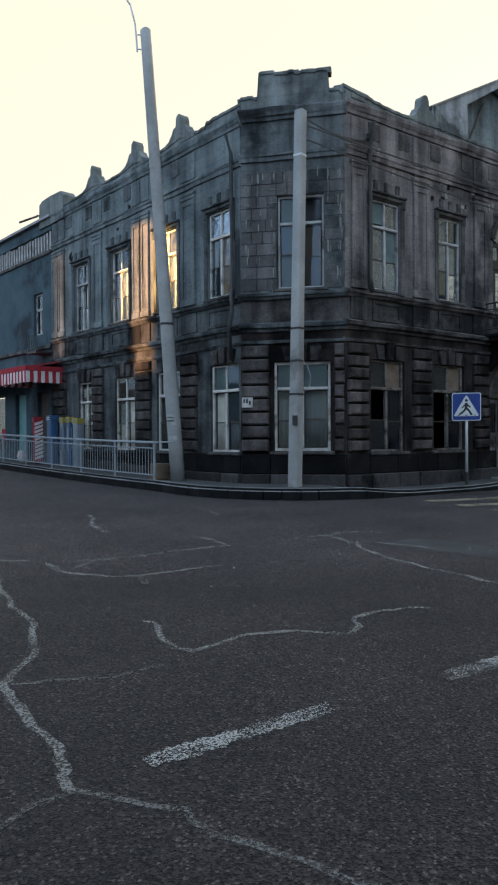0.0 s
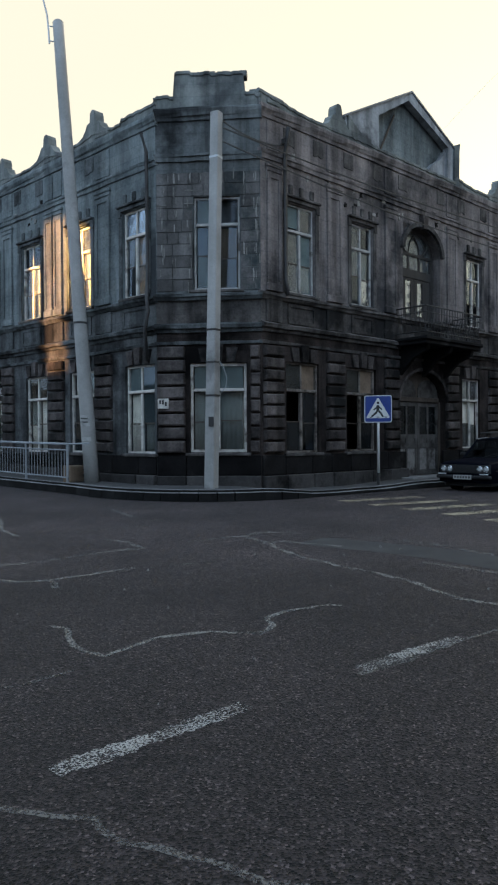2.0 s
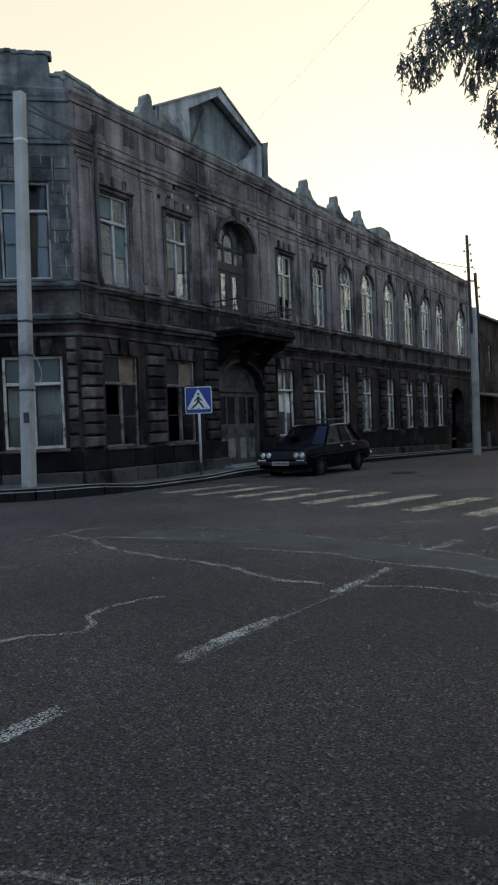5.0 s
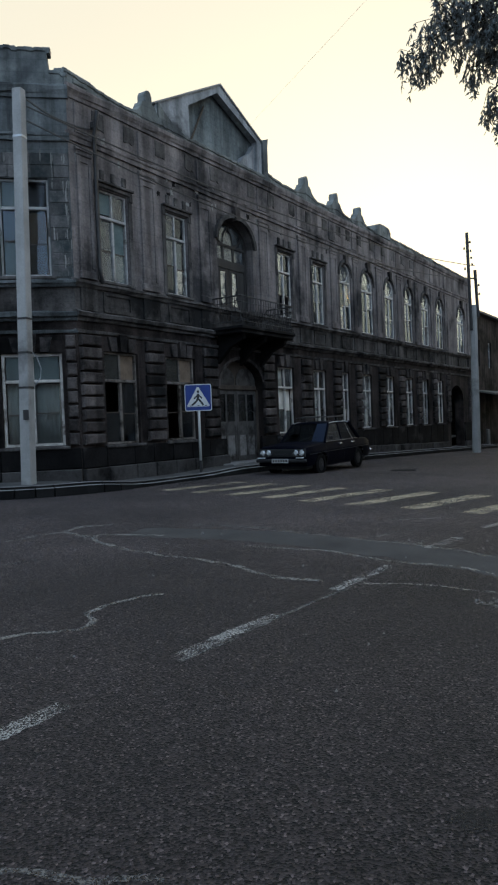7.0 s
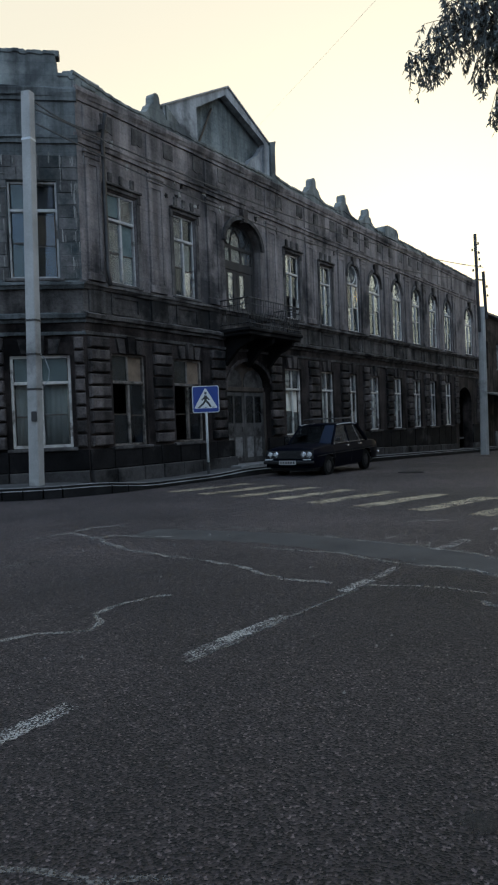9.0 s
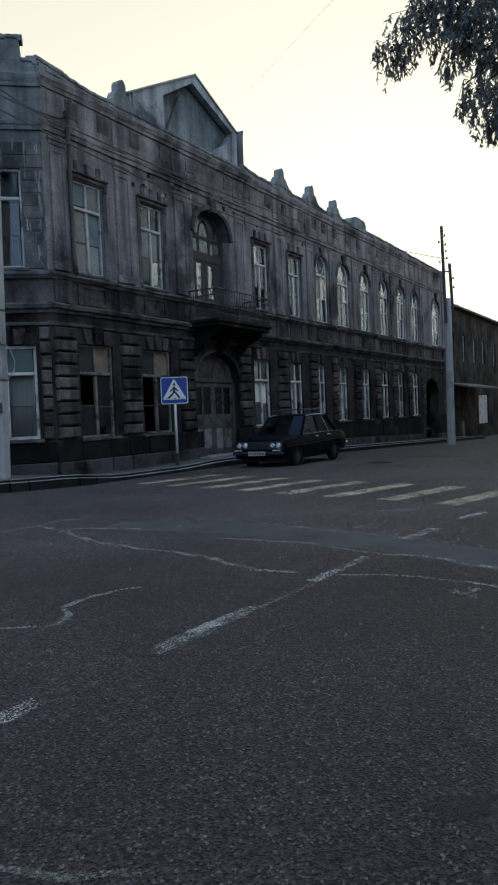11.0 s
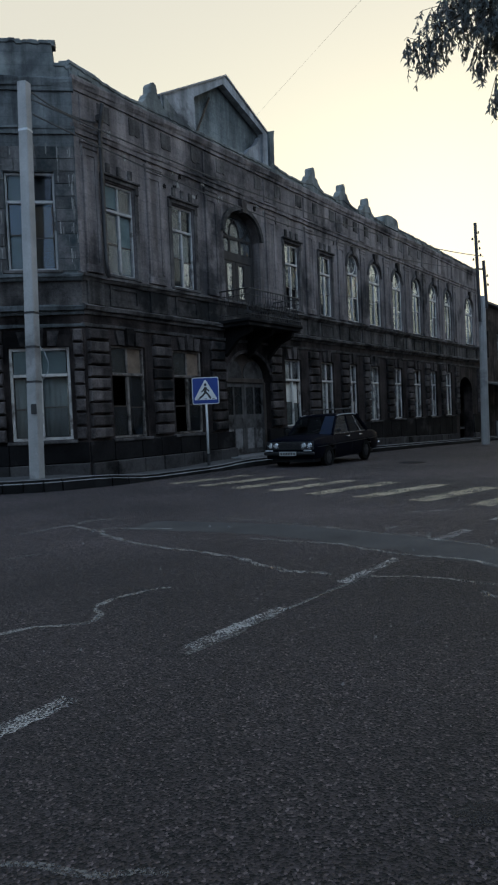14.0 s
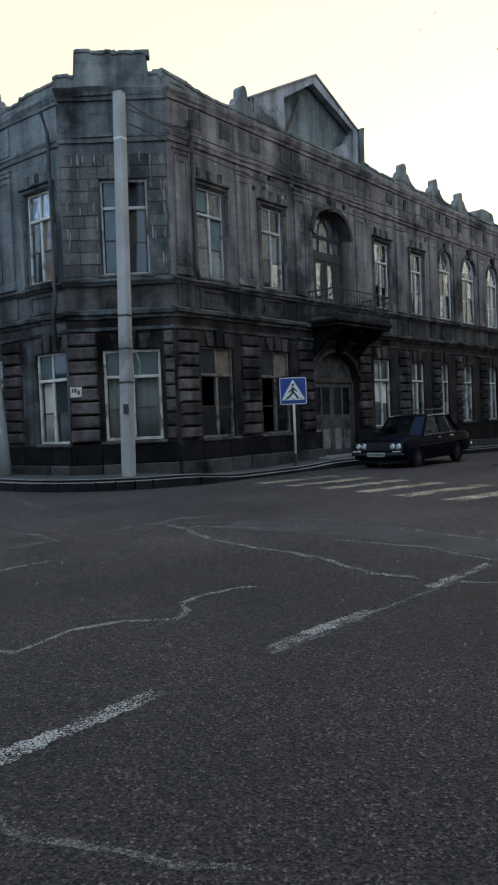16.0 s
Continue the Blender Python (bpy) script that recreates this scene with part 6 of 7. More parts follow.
        for x in (1.22, -1.2):
            w = new("wheel")
            w.parent = car
            w.matrix_local = Matrix.Translation((x, side * 0.7, 0.29))
            for nm, r, d, mt in (("tyre", 0.3, 0.085, TYRE), ("rim", 0.18, 0.078, CAR_BLACK), ("hub_cap", 0.08, 0.09, IRON)):
                bm = bmesh.new()
                prof = [(-d, r * 0.6), (-d, r * 0.92), (-d * 0.75, r), (d * 0.75, r), (d, r * 0.92), (d, r * 0.6)] if nm == "tyre" else [(-d, 0.005), (-d * 0.9, r * 0.7), (-d * 0.8, r), (d * 0.8, r), (d * 0.9, r * 0.7), (d, 0.005)]
                rr = [[bm.verts.new((q * math.cos(a), y, q * math.sin(a))) for y, q in prof] for a in (2 * math.pi * k / 24 for k in range(24))]
                for k in range(24):
                    for j in range(len(prof) - 1):
                        bm.faces.new((rr[k][j], rr[k][j + 1], rr[(k + 1) % 24][j + 1], rr[(k + 1) % 24][j]))
                bmesh.ops.recalc_face_normals(bm, faces=bm.faces[:])
                part(nm, bm, mt, w)
        for y in (0.43, 0.61):
            bm = bmesh.new()
            tube(bm, [(1.98, side * y, 0.66), (2.035, side * y, 0.66), (2.05, side * y, 0.66)], 0.062, 16, 0.04)
            h = part("headlight", bm, LENS, car, "round glass headlight")
            bm = bmesh.new()
            ring = [(2.03, side * y + 0.073 * math.cos(a), 0.66 + 0.073 * math.sin(a)) for a in (2 * math.pi * k / 16 for k in range(17))]
            tube(bm, ring, 0.011, 5)
            part("rim_ring", bm, CHROME, h)
        bm = bmesh.new()
        box(bm, 2.09, 2.15, side * 0.6 - 0.11, side * 0.6 + 0.11, 0.52, 0.55, 0.006)
        part("indicator", bm, LENS, car)
        bm = bmesh.new()
        box(bm, -2.13, -2.08, side * 0.56 - 0.15, side * 0.56 + 0.15, 0.62, 0.76, 0.01)
        part("tail_light", bm, TAIL_RED, car)
    # screens
    for nm, pts in (("windscreen", ((0.84, 0.69, 0.88), (0.84, -0.69, 0.88), (0.33, -0.56, 1.385), (0.33, 0.56, 1.385))), ("rear_window", ((-1.4, -0.67, 0.9), (-1.4, 0.67, 0.9), (-0.97, 0.55, 1.375), (-0.97, -0.55, 1.375)))):
        bm = bmesh.new()
        bm.faces.new([bm.verts.new(p) for p in pts])
        part(nm, bm, CAR_GLASS, car).visible_shadow = False
    # flat blue sheet over one end of the windscreen
    bm = bmesh.new()
    bm.faces.new([bm.verts.new(p) for p in ((0.842, 0.66, 0.885), (0.842, 0.28, 0.885), (0.34, 0.24, 1.38), (0.34, 0.545, 1.38))])
    ob = part("sunstrip", bm, BLUE_PATCH, car, "blue patch on the windscreen")
    ob.modifiers.new("thick", "SOLIDIFY").thickness = 0.003
    for side in (-1, 1):
        bm = bmesh.new()
        tube(bm, [(0.92, side * 0.1, 0.9), (0.68, side * 0.1 + 0.32, 1.03)], 0.007, 4)
        part("wiper", bm, CAR_BLACK, car)
    bm = bmesh.new()
    box(bm, 2.0, 2.03, -0.74, 0.74, 0.55, 0.77, 0.01)
    grille = part("grille_panel", bm, CAR_BLACK, car)
    for k in range(5):
        bm = bmesh.new()
        box(bm, 2.028, 2.038, -0.33, 0.33, 0.585 + k * 0.034, 0.592 + k * 0.034)
        part("grille_slat", bm, IRON, grille)
    for x, nm in ((2.09, "front_bumper"), (-2.15, "rear_bumper")):
        bm = bmesh.new()
        box(bm, x - 0.05, x + 0.05, -0.79, 0.79, 0.41, 0.5, 0.03)
        part(nm, bm, CAR_BLACK if x > 0 else CHROME, car)
    bm = bmesh.new()
    box(bm, 2.142, 2.152, -0.26, 0.26, 0.4, 0.51)
    plate = part("number_plate", bm, PAINT_DIM, car, "dull white number plate")
    for y in (-0.2, -0.12, -0.04, 0.04, 0.12, 0.2):
        bm = bmesh.new()
        box(bm, 2.15, 2.155, y - 0.025, y + 0.025, 0.425, 0.485)
        part("plate_bar", bm, BLACK, plate)
    rack = new("roof_rack")
    rack.parent = car
    for y in (-0.52, 0.52):
        bm = bmesh.new()
        tube(bm, [(0.26, y, 1.56), (-0.8, y, 1.56)], 0.016, 6)
        part("rack_rail", bm, IRON, rack)
    for k in range(6):
        bm = bmesh.new()
        x = 0.22 - 0.195 * k
        tube(bm, [(x, -0.54, 1.43), (x, -0.52, 1.57), (x, 0.52, 1.57), (x, 0.54, 1.43)], 0.013, 6)
        part("rack_bar", bm, IRON, rack)
    for x in (0.15, -0.75):
        for y in (-0.36, 0.36):
            bm = bmesh.new()
            box(bm, x - 0.25, x + 0.25, y - 0.24, y + 0.24, 0.5, 0.62, 0.04)
            box(bm, x - 0.3, x - 0.2, y - 0.24, y + 0.24, 0.55, 1.12, 0.04)
            part("car_seat", bm, CAR_BLACK, car)


parked_car()

# ---- side street: neighbour house, shop awnings, stalls ----
BLUE_WALL = surface("blue_grey_render", (0.033, 0.052, 0.062), (0.082, 0.115, 0.13), patch=0.8, grain=15, bump=0.2, stain=(0.03, 0.035, 0.04), stain_amount=0.4)
RED = surface("red_awning_cloth", (0.22, 0.02, 0.03), (0.36, 0.045, 0.05), rough=0.8, patch=3, bump=0.1)
CREAM = surface("cream_awning_cloth", (0.5, 0.44, 0.42), (0.66, 0.6, 0.56), rough=0.8, patch=3, bump=0.1)
TEAL = surface("teal_paint", (0.08, 0.2, 0.2), (0.16, 0.32, 0.31), rough=0.6, patch=3, bump=0.1)
YELLOW = surface("yellow_panel", (0.2, 0.16, 0.03), (0.34, 0.28, 0.06), rough=0.5, patch=3, bump=0.05)
PANEL_BLUE = surface("blue_panel", (0.02, 0.06, 0.13), (0.04, 0.1, 0.2), rough=0.4, patch=3, bump=0.05)
PANEL_GREY = surface("grey_panel", (0.1, 0.12, 0.14), (0.2, 0.23, 0.25), rough=0.45, patch=3, bump=0.05)

neighbour = thing("neighbour_house", "dark blue-grey old house with timber loggia above shops", "house")
n0, n1 = -24.0, -12.35
shop_open = [(-13.86, -13.12, 5.07, 6.58, None), (-13.6, -12.7, 0.3, 3.0, None), (-15.6, -14.6, 0.3, 3.0, None), (-18.2, -16.6, 0.8, 3.0, None)]
part("wall", wall_mesh(n0, n1, -0.3, 7.9, shop_open, 0.4), BLUE_WALL, neighbour, "blue-grey rendered wall", FACE_L)
for z0, z1, o in ((7.84, 7.95, -0.06), (4.5, 4.62, -0.1)):
    bm = bmesh.new()
    box(bm, n0, n1, o, 0.02, z0, z1, 0.01)
    part("string_course", bm, STONE_TRIM, neighbour, "", FACE_L)
for k in range(48):
    bm = bmesh.new()
    x = n1 - 0.12 - 0.24 * k
    box(bm, x - 0.055, x + 0.055, 0.0, 0.03, 7.95, 8.62 + random.uniform(-0.1, 0.03))
    part("loggia_slat", bm, PAINT_DIM, neighbour, "", FACE_L)
bm = bmesh.new()
box(bm, n0, n1, 1.6, 1.75, 7.4, 9.05)
part("loggia_back", bm, OLD_WOOD, neighbour, "", FACE_L)
bm = bmesh.new()
box(bm, n0, n1, -0.02, 0.06, 8.64, 9.04, 0.01)
part("fascia_board", bm, BLUE_WALL, neighbour, "", FACE_L)
bm = bmesh.new()
prism(bm, [(n0, 9.05), (n1 + 0.1, 9.05), (n1 + 0.1, 9.14), (n0, 9.14)], -0.16, 2.6)
part("roof_eave", bm, SHEET, neighbour, "sheet metal eave", FACE_L)
bm = bmesh.new()
tube(bm, [(-13.2, -0.1, 9.3), (-14.7, -0.15, 9.4)], 0.04, 5)
part("loose_batten", bm, OLD_WOOD, neighbour, "", FACE_L)
for a, b in ((-13.86, -13.12),):
    bm = bmesh.new()
    for x0, x1, z0, z1 in ((a, a + 0.07, 5.07, 6.58), (b - 0.07, b, 5.07, 6.58), (a, b, 6.51, 6.58), (a, b, 5.07, 5.15), ((a + b) / 2 - 0.04, (a + b) / 2 + 0.04, 5.07, 6.0), (a, b, 5.96, 6.05)):
        box(bm, x0 + 0.003, x1 - 0.003, 0.1, 0.16, z0 + 0.003, z1 - 0.003)
    w = part("window", bm, PAINT_DIM, neighbour, "", FACE_L)
    bm = bmesh.new()
    box(bm, a + 0.05, b - 0.05, 0.12, 0.125, 5.1, 6.53)
    part("pane", bm, GLASS_DARK, w).visible_shadow = False
for a, b, mt in ((-13.6, -12.7, OLD_WOOD), (-15.6, -14.6, TEAL)):
    bm = bmesh.new()
    box(bm, a + 0.01, b - 0.01, 0.15, 0.2, 0.32, 2.98)
    for z in (0.6, 1.7):
        box(bm, a + 0.15, b - 0.15, 0.13, 0.15, z, z + 0.9, 0.01)
    part("door", bm, mt, neighbour, "", FACE_L)
bm = bmesh.new()
box(bm, -18.15, -16.65, 0.2, 0.21, 0.85, 2.95)
part("shop_window", bm, GLASS_DARK, neighbour, "", FACE_L)
bm = bmesh.new()
box(bm, -18.15, -16.65, 0.3, 0.34, 0.85, 2.95)
part("shop_blind", bm, OLD_WOOD, neighbour, "dark board behind the shop window", FACE_L)
for x0, z0, mt in ((-17.4, 1.2, RED), (-17.0, 1.9, PANEL_BLUE)):
    bm = bmesh.new()
    box(bm, x0, x0 + 0.34, 0.18, 0.19, z0, z0 + 0.5)
    part("shop_poster", bm, mt, neighbour, "small poster in the shop window", FACE_L)
# small iron balcony beside the house end
bm = bmesh.new()
box(bm, -13.2, -12.4, -0.6, -0.003, 4.3, 4.38)
small_bal = part("small_balcony", bm, IRON, neighbour, "small iron balcony", FACE_L)
for k in range(6):
    bm = bmesh.new()
    tube(bm, [(-13.2 + 0.16 * k, -0.58, 4.38), (-13.2 + 0.16 * k, -0.62, 4.7), (-13.2 + 0.16 * k, -0.58, 4.95)], 0.012, 5)
    part("baluster", bm, IRON, small_bal)


def awning(s0, s1, out, label):
    """Striped box awning: sloped top, scalloped striped valance of single strips."""
    t = thing("shop_awning", label, "awning", FACE_L, group="shop awnings")
    z_top, z_front, drop = 3.98, 3.72, 0.52
    bm = bmesh.new()
    prism(bm, [(0, z_top), (0, z_top - 0.04), (-out, z_front - 0.04), (-out, z_front)], 0, s1 - s0)
    part("top_cloth", bm, RED, t, "faded red top", Matrix.Translation((-s0, 0, 0)) @ Matrix.Rotation(radians(90), 4, "Z") @ Matrix.Rotation(0, 4, "X"))
    runs = [(Vector((-s0, -0.02)), Vector((-s0, -out))), (Vector((-s0, -out)), Vector((-s1, -out))), (Vector((-s1, -out)), Vector((-s1, -0.02)))]
    for p, q in runs:
        d = q - p
        count = max(4, round(d.length / 0.13))
        band = bmesh.new()
        nrm = Vector((d.y, -d.x)).normalized() * 0.012
        for v0, v1, z0, z1 in ((p, q, z_front - 0.14, z_front + 0.03),):
            vs = [band.verts.new((*(v + o), z)) for z in (z0, z1) for v, o in ((v0, -nrm), (v1, -nrm), (v1, nrm), (v0, nrm))]
            for f in ((0, 1, 5, 4), (1, 2, 6, 5), (2, 3, 7, 6), (3, 0, 4, 7), (4, 5, 6, 7), (3, 2, 1, 0)):
                band.faces.new([vs[j] for j in f])
        part("valance_band", band, RED, t)
        for k in range(count):
            a, b = p + d * k / count, p + d * (k + 1) / count
            bm = bmesh.new()
            wave = nrm * (1.2 * math.sin(k * 1.3))
            vs = [bm.verts.new((*(v + wave * w), z)) for v, z, w in ((a, z_front - 0.14, 0), (b, z_front - 0.14, 0), (b, z_front - drop + 0.02, 1), ((a + b) / 2, z_front - drop - 0.02, 1), (a, z_front - drop + 0.02, 1))]
            bm.faces.new(vs)
            ob = part("valance_strip", bm, CREAM if k % 2 else RED, t)
            ob.modifiers.new("thick", "SOLIDIFY").thickness = 0.006
    for s in (s0 + 0.02, s1 - 0.02):
        bm = bmesh.new()
        tube(bm, [(-s, -0.01, z_front - 0.5), (-s, -out + 0.02, z_front - 0.05)], 0.014, 5)
        tube(bm, [(-s, -0.01, z_top - 0.03), (-s, -out + 0.02, z_front - 0.05)], 0.014, 5)
        part("awning_arm", bm, STEEL, t)


awning(11.5, 13.7, 1.35, "red and white striped shop awning on the wall")
awning(14.1, 18.0, 1.2, "red and white striped shop awning on the wall")


def stall(s, off, w, d, h, body, head, front, label, striped=False):
    base = CORNER + L_WAY * s - L_IN * off
    t = thing("street_stall", label, "vending stall", Matrix.Translation((*base, land(*base) + 0.2)) @ Matrix.Rotation(math.atan2(-L_WAY.y, -L_WAY.x), 4, "Z"), group="street stalls")
    bm = bmesh.new()
    box(bm, -w / 2, w / 2, -d / 2, d / 2, 0.06, h, 0.02)
    part("cabinet", bm, body, t)
    for x in (-w / 2 + 0.06, w / 2 - 0.06):
        bm = bmesh.new()
        box(bm, x - 0.03, x + 0.03, -d / 2 + 0.05, d / 2 - 0.05, 0, 0.07)
        part("foot", bm, BLACK, t)
    bm = bmesh.new()
    box(bm, -w / 2 - 0.01, w / 2 + 0.01, -d / 2 - 0.02, d / 2 + 0.01, h - 0.16, h + 0.02, 0.01)
    part("header", bm, head, t)
    for side in (0, 1):
        bm = bmesh.new()
        if side == 0:
            box(bm, -w / 2 + 0.05, w / 2 - 0.05, -d / 2 - 0.012, -d / 2 + 0.01, 0.55, h - 0.3, 0.006)
        else:
            box(bm, w / 2 - 0.01, w / 2 + 0.012, -d / 2 + 0.06, d / 2 - 0.06, 0.55, h - 0.3, 0.006)
        part("front_panel" if side == 0 else "side_panel", bm, front, t)
    if striped:
        for k in range(10):
            bm = bmesh.new()
            z = 0.15 + k * (h - 0.3) / 10
            vs = [(w / 2 + 0.014, -d / 2, z), (w / 2 + 0.014, d / 2, z + 0.1), (w / 2 + 0.014, d / 2, z + 0.19), (w / 2 + 0.014, -d / 2, z + 0.09)]
            a = [bm.verts.new(v) for v in vs]
            b = [bm.verts.new((v[0] - 0.01, v[1], v[2])) for v in vs]
            bm.faces.new(a), bm.faces.new(b[::-1])
            for j in range(4):
                bm.faces.new((a[j], b[j], b[(j + 1) % 4], a[(j + 1) % 4]))
            part("stripe", bm, SIGN_WHITE, t)
    for k in range(2):
        bm = bmesh.new()
        box(bm, -w * 0.3, w * 0.3, -d / 2 - 0.028, -d / 2 - 0.018, h - 0.12 + 0.06 * k, h - 0.09 + 0.06 * k)
        part("text_bar", bm, PANEL_BLUE if head is not PANEL_BLUE else SIGN_WHITE, t)


stall(9.6, 0.45, 0.32, 0.24, 1.58, PANEL_GREY, YELLOW, PANEL_GREY, "grey street stall cabinet with yellow header and panel")
stall(10.18, 0.45, 0.2, 0.16, 1.62, PANEL_BLUE, YELLOW, PANEL_GREY, "blue street stall cabinet with yellow header")
stall(10.66, 0.45, 0.22, 0.16, 1.6, PANEL_GREY, YELLOW, PANEL_BLUE, "grey and blue stall cabinet with yellow header")
stall(11.4, 0.48, 0.32, 0.26, 1.66, PANEL_BLUE, PANEL_BLUE, PANEL_BLUE, "bright blue stall cabinet beside the shop door")
stall(12.15, 0.66, 0.16, 0.3, 1.6, RED, RED, RED, "red and white diagonal striped stall board", True)

bag = bmesh.new()
bmesh.ops.create_icosphere(bag, subdivisions=2, radius=0.14)
for v in bag.verts:
    v.co.z = v.co.z * 1.5 + 0.26
    v.co += v.normal * 0.05 * noise.noise(v.co * 5)
    v.co.z = max(v.co.z, 0)
b_at = CORNER + L_WAY * 12.75 - L_IN * 1.0
tagged(part("goods_sack", bag, CREAM, None, "", Matrix.Translation((*b_at, land(*b_at) + 0.2)), smooth=True), "pale full sack standing on the pavement by the stalls", "sack")


# ---- far end of the main street ----
def far_house():
    t = thing("far_house", "dark two-storey house with hipped eave at the street end", "house")
    face = FACE_R @ Matrix.Translation((R_END + 0.05, 0.6, 0))
    ops = [(3.2, 4.0, 4.4, 6.1, None), (6.0, 6.8, 4.4, 6.1, None), (8.8, 9.6, 4.4, 6.1, None), (11.4, 12.2, 4.4, 6.1, None), (15.0, 15.8, 4.4, 6.1, None), (10.0, 13.0, 0.0, 2.2, None)]
    part("wall", wall_mesh(0.2, 17.5, -1.6, 7.7, ops, 0.4), STONE_WARM, t, "", face)
    bm = bmesh.new()
    box(bm, 17.1, 17.5, 0.4, 7, -1.6, 7.7)
    part("end_wall", bm, STONE_WARM, t, "", face)
    bm = bmesh.new()
    box(bm, -0.1, 17.9, -0.35, 7, 7.7, 7.85, 0.02)
    part("eave", bm, DARK_SHEET, t, "", face)
    bm = bmesh.new()
    prism(bm, [(-0.1, 7.85), (17.9, 7.85), (15.0, 8.5), (2.5, 8.5)], 1.0, 5.5)
    part("roof", bm, SHEET, t, "", face)
    for a, b in ((3.2, 4.0), (6.0, 6.8), (8.8, 9.6), (11.4, 12.2), (15.0, 15.8)):
        bm = bmesh.new()
        for x0, x1, z0, z1 in ((a, a + 0.07, 4.4, 6.1), (b - 0.07, b, 4.4, 6.1), (a, b, 6.02, 6.1), (a, b, 4.4, 4.48), ((a + b) / 2 - 0.04, (a + b) / 2 + 0.04, 4.4, 6.1), (a, b, 5.5, 5.58)):
            box(bm, x0 + 0.003, x1 - 0.003, 0.12, 0.18, z0 + 0.003, z1 - 0.003)
        w = part("window", bm, PAINT_DIM, t, "", face)
        bm = bmesh.new()
        box(bm, a + 0.05, b - 0.05, 0.15, 0.155, 4.45, 6.05)
        part("pane", bm, GLASS_DARK, w).visible_shadow = False
    bm = bmesh.new()
    box(bm, 10.05, 12.95, 0.1, 0.16, 0.05, 2.15)
    part("shop_front", bm, PAINT, t, "pale shop front panel", face)
    bm = bmesh.new()
    prism(bm, [(0, 2.9), (0, 2.8), (1.5, 2.5), (1.5, 2.6)], 0, 8.0)
    part("porch_roof", bm, DARK_SHEET, t, "sheet metal porch roof", face @ Matrix.Translation((9.5, 0, 0)) @ Matrix.Rotation(radians(-90), 4, "Z") @ Matrix.Scale(-1, 4, (0, 1, 0)))
    for x in (1.2, 5.0, 16.5):
        bm = bmesh.new()
        box(bm, x, x + 0.5, -0.12, 0.02, -1.4, 0.35, 0.03)
        part("buttress", bm, KERB, t, "", face)


far_house()


def shed(s, off, w, d, h, wall, label):
    base = CORNER + R_WAY * s + R_IN * off
    m = Matrix(((R_WAY.x, R_IN.x, 0, base.x), (R_WAY.y, R_IN.y, 0, base.y), (0, 0, 1, land(*base) - 0.1), (0, 0, 0, 1)))
    t = thing("far_shop", label, "house", m)
    part("wall", wall_mesh(0, w, 0, h, [(w * 0.15, w * 0.35, 0.9, 2.2, None), (w * 0.55, w * 0.75, 0, 2.2, None)], 0.3), wall, t)
    bm = bmesh.new()
    box(bm, 0, w, 0.32, d, 0, h - 0.05)
    part("rear_block", bm, wall, t)
    bm = bmesh.new()
    prism(bm, [(-0.3, h), (w + 0.3, h), (w / 2, h + 1.1)], -0.4, d + 0.2)
    part("roof", bm, SHEET, t)
    bm = bmesh.new()
    box(bm, w * 0.55 + 0.01, w * 0.75 - 0.01, 0.1, 0.15, 0, 2.18)
    part("door", bm, PAINT_DIM, t)


shed(51.0, 0.2, 7.0, 5.0, 2.9, STONE_WARM, "small low shop with sheet roof at the street end")
shed(60.0, 0.5, 9.0, 6.0, 3.6, BLUE_WALL, "small plastered house with sheet roof far down the street")
shed(72.0, -3.0, 12.0, 8.0, 5.0, STONE_WARM, "distant house closing the street")

# ---- tree over the street, unseen blocks added to close the place and limit sky ----
BARK = surface("dark_bark", (0.02, 0.017, 0.014), (0.08, 0.07, 0.06), rough=0.95, patch=4, grain=30, bump=0.8, stretch=(1, 1, 0.3))
# leaf colour lightened and greyed for the haze over the tree
LEAF = surface("hazed_green_leaf", (0.07, 0.085, 0.088), (0.15, 0.17, 0.172), rough=0.55, patch=6, grain=20, bump=0.0)


def backlit(m, amount):
    """Lets part of the light through thin leaves."""
    n, l = m.node_tree.nodes, m.node_tree.links
    b, out = n["Principled BSDF"], n["Material Output"]
    tl, mx = n.new("ShaderNodeBsdfTranslucent"), n.new("ShaderNodeMixShader")
    l.new(b.inputs["Base Color"].links[0].from_socket, tl.inputs["Color"])
    mx.inputs[0].default_value = amount
    l.new(b.outputs[0], mx.inputs[1])
    l.new(tl.outputs[0], mx.inputs[2])
    l.new(mx.outputs[0], out.inputs["Surface"])


backlit(LEAF, 0.45)


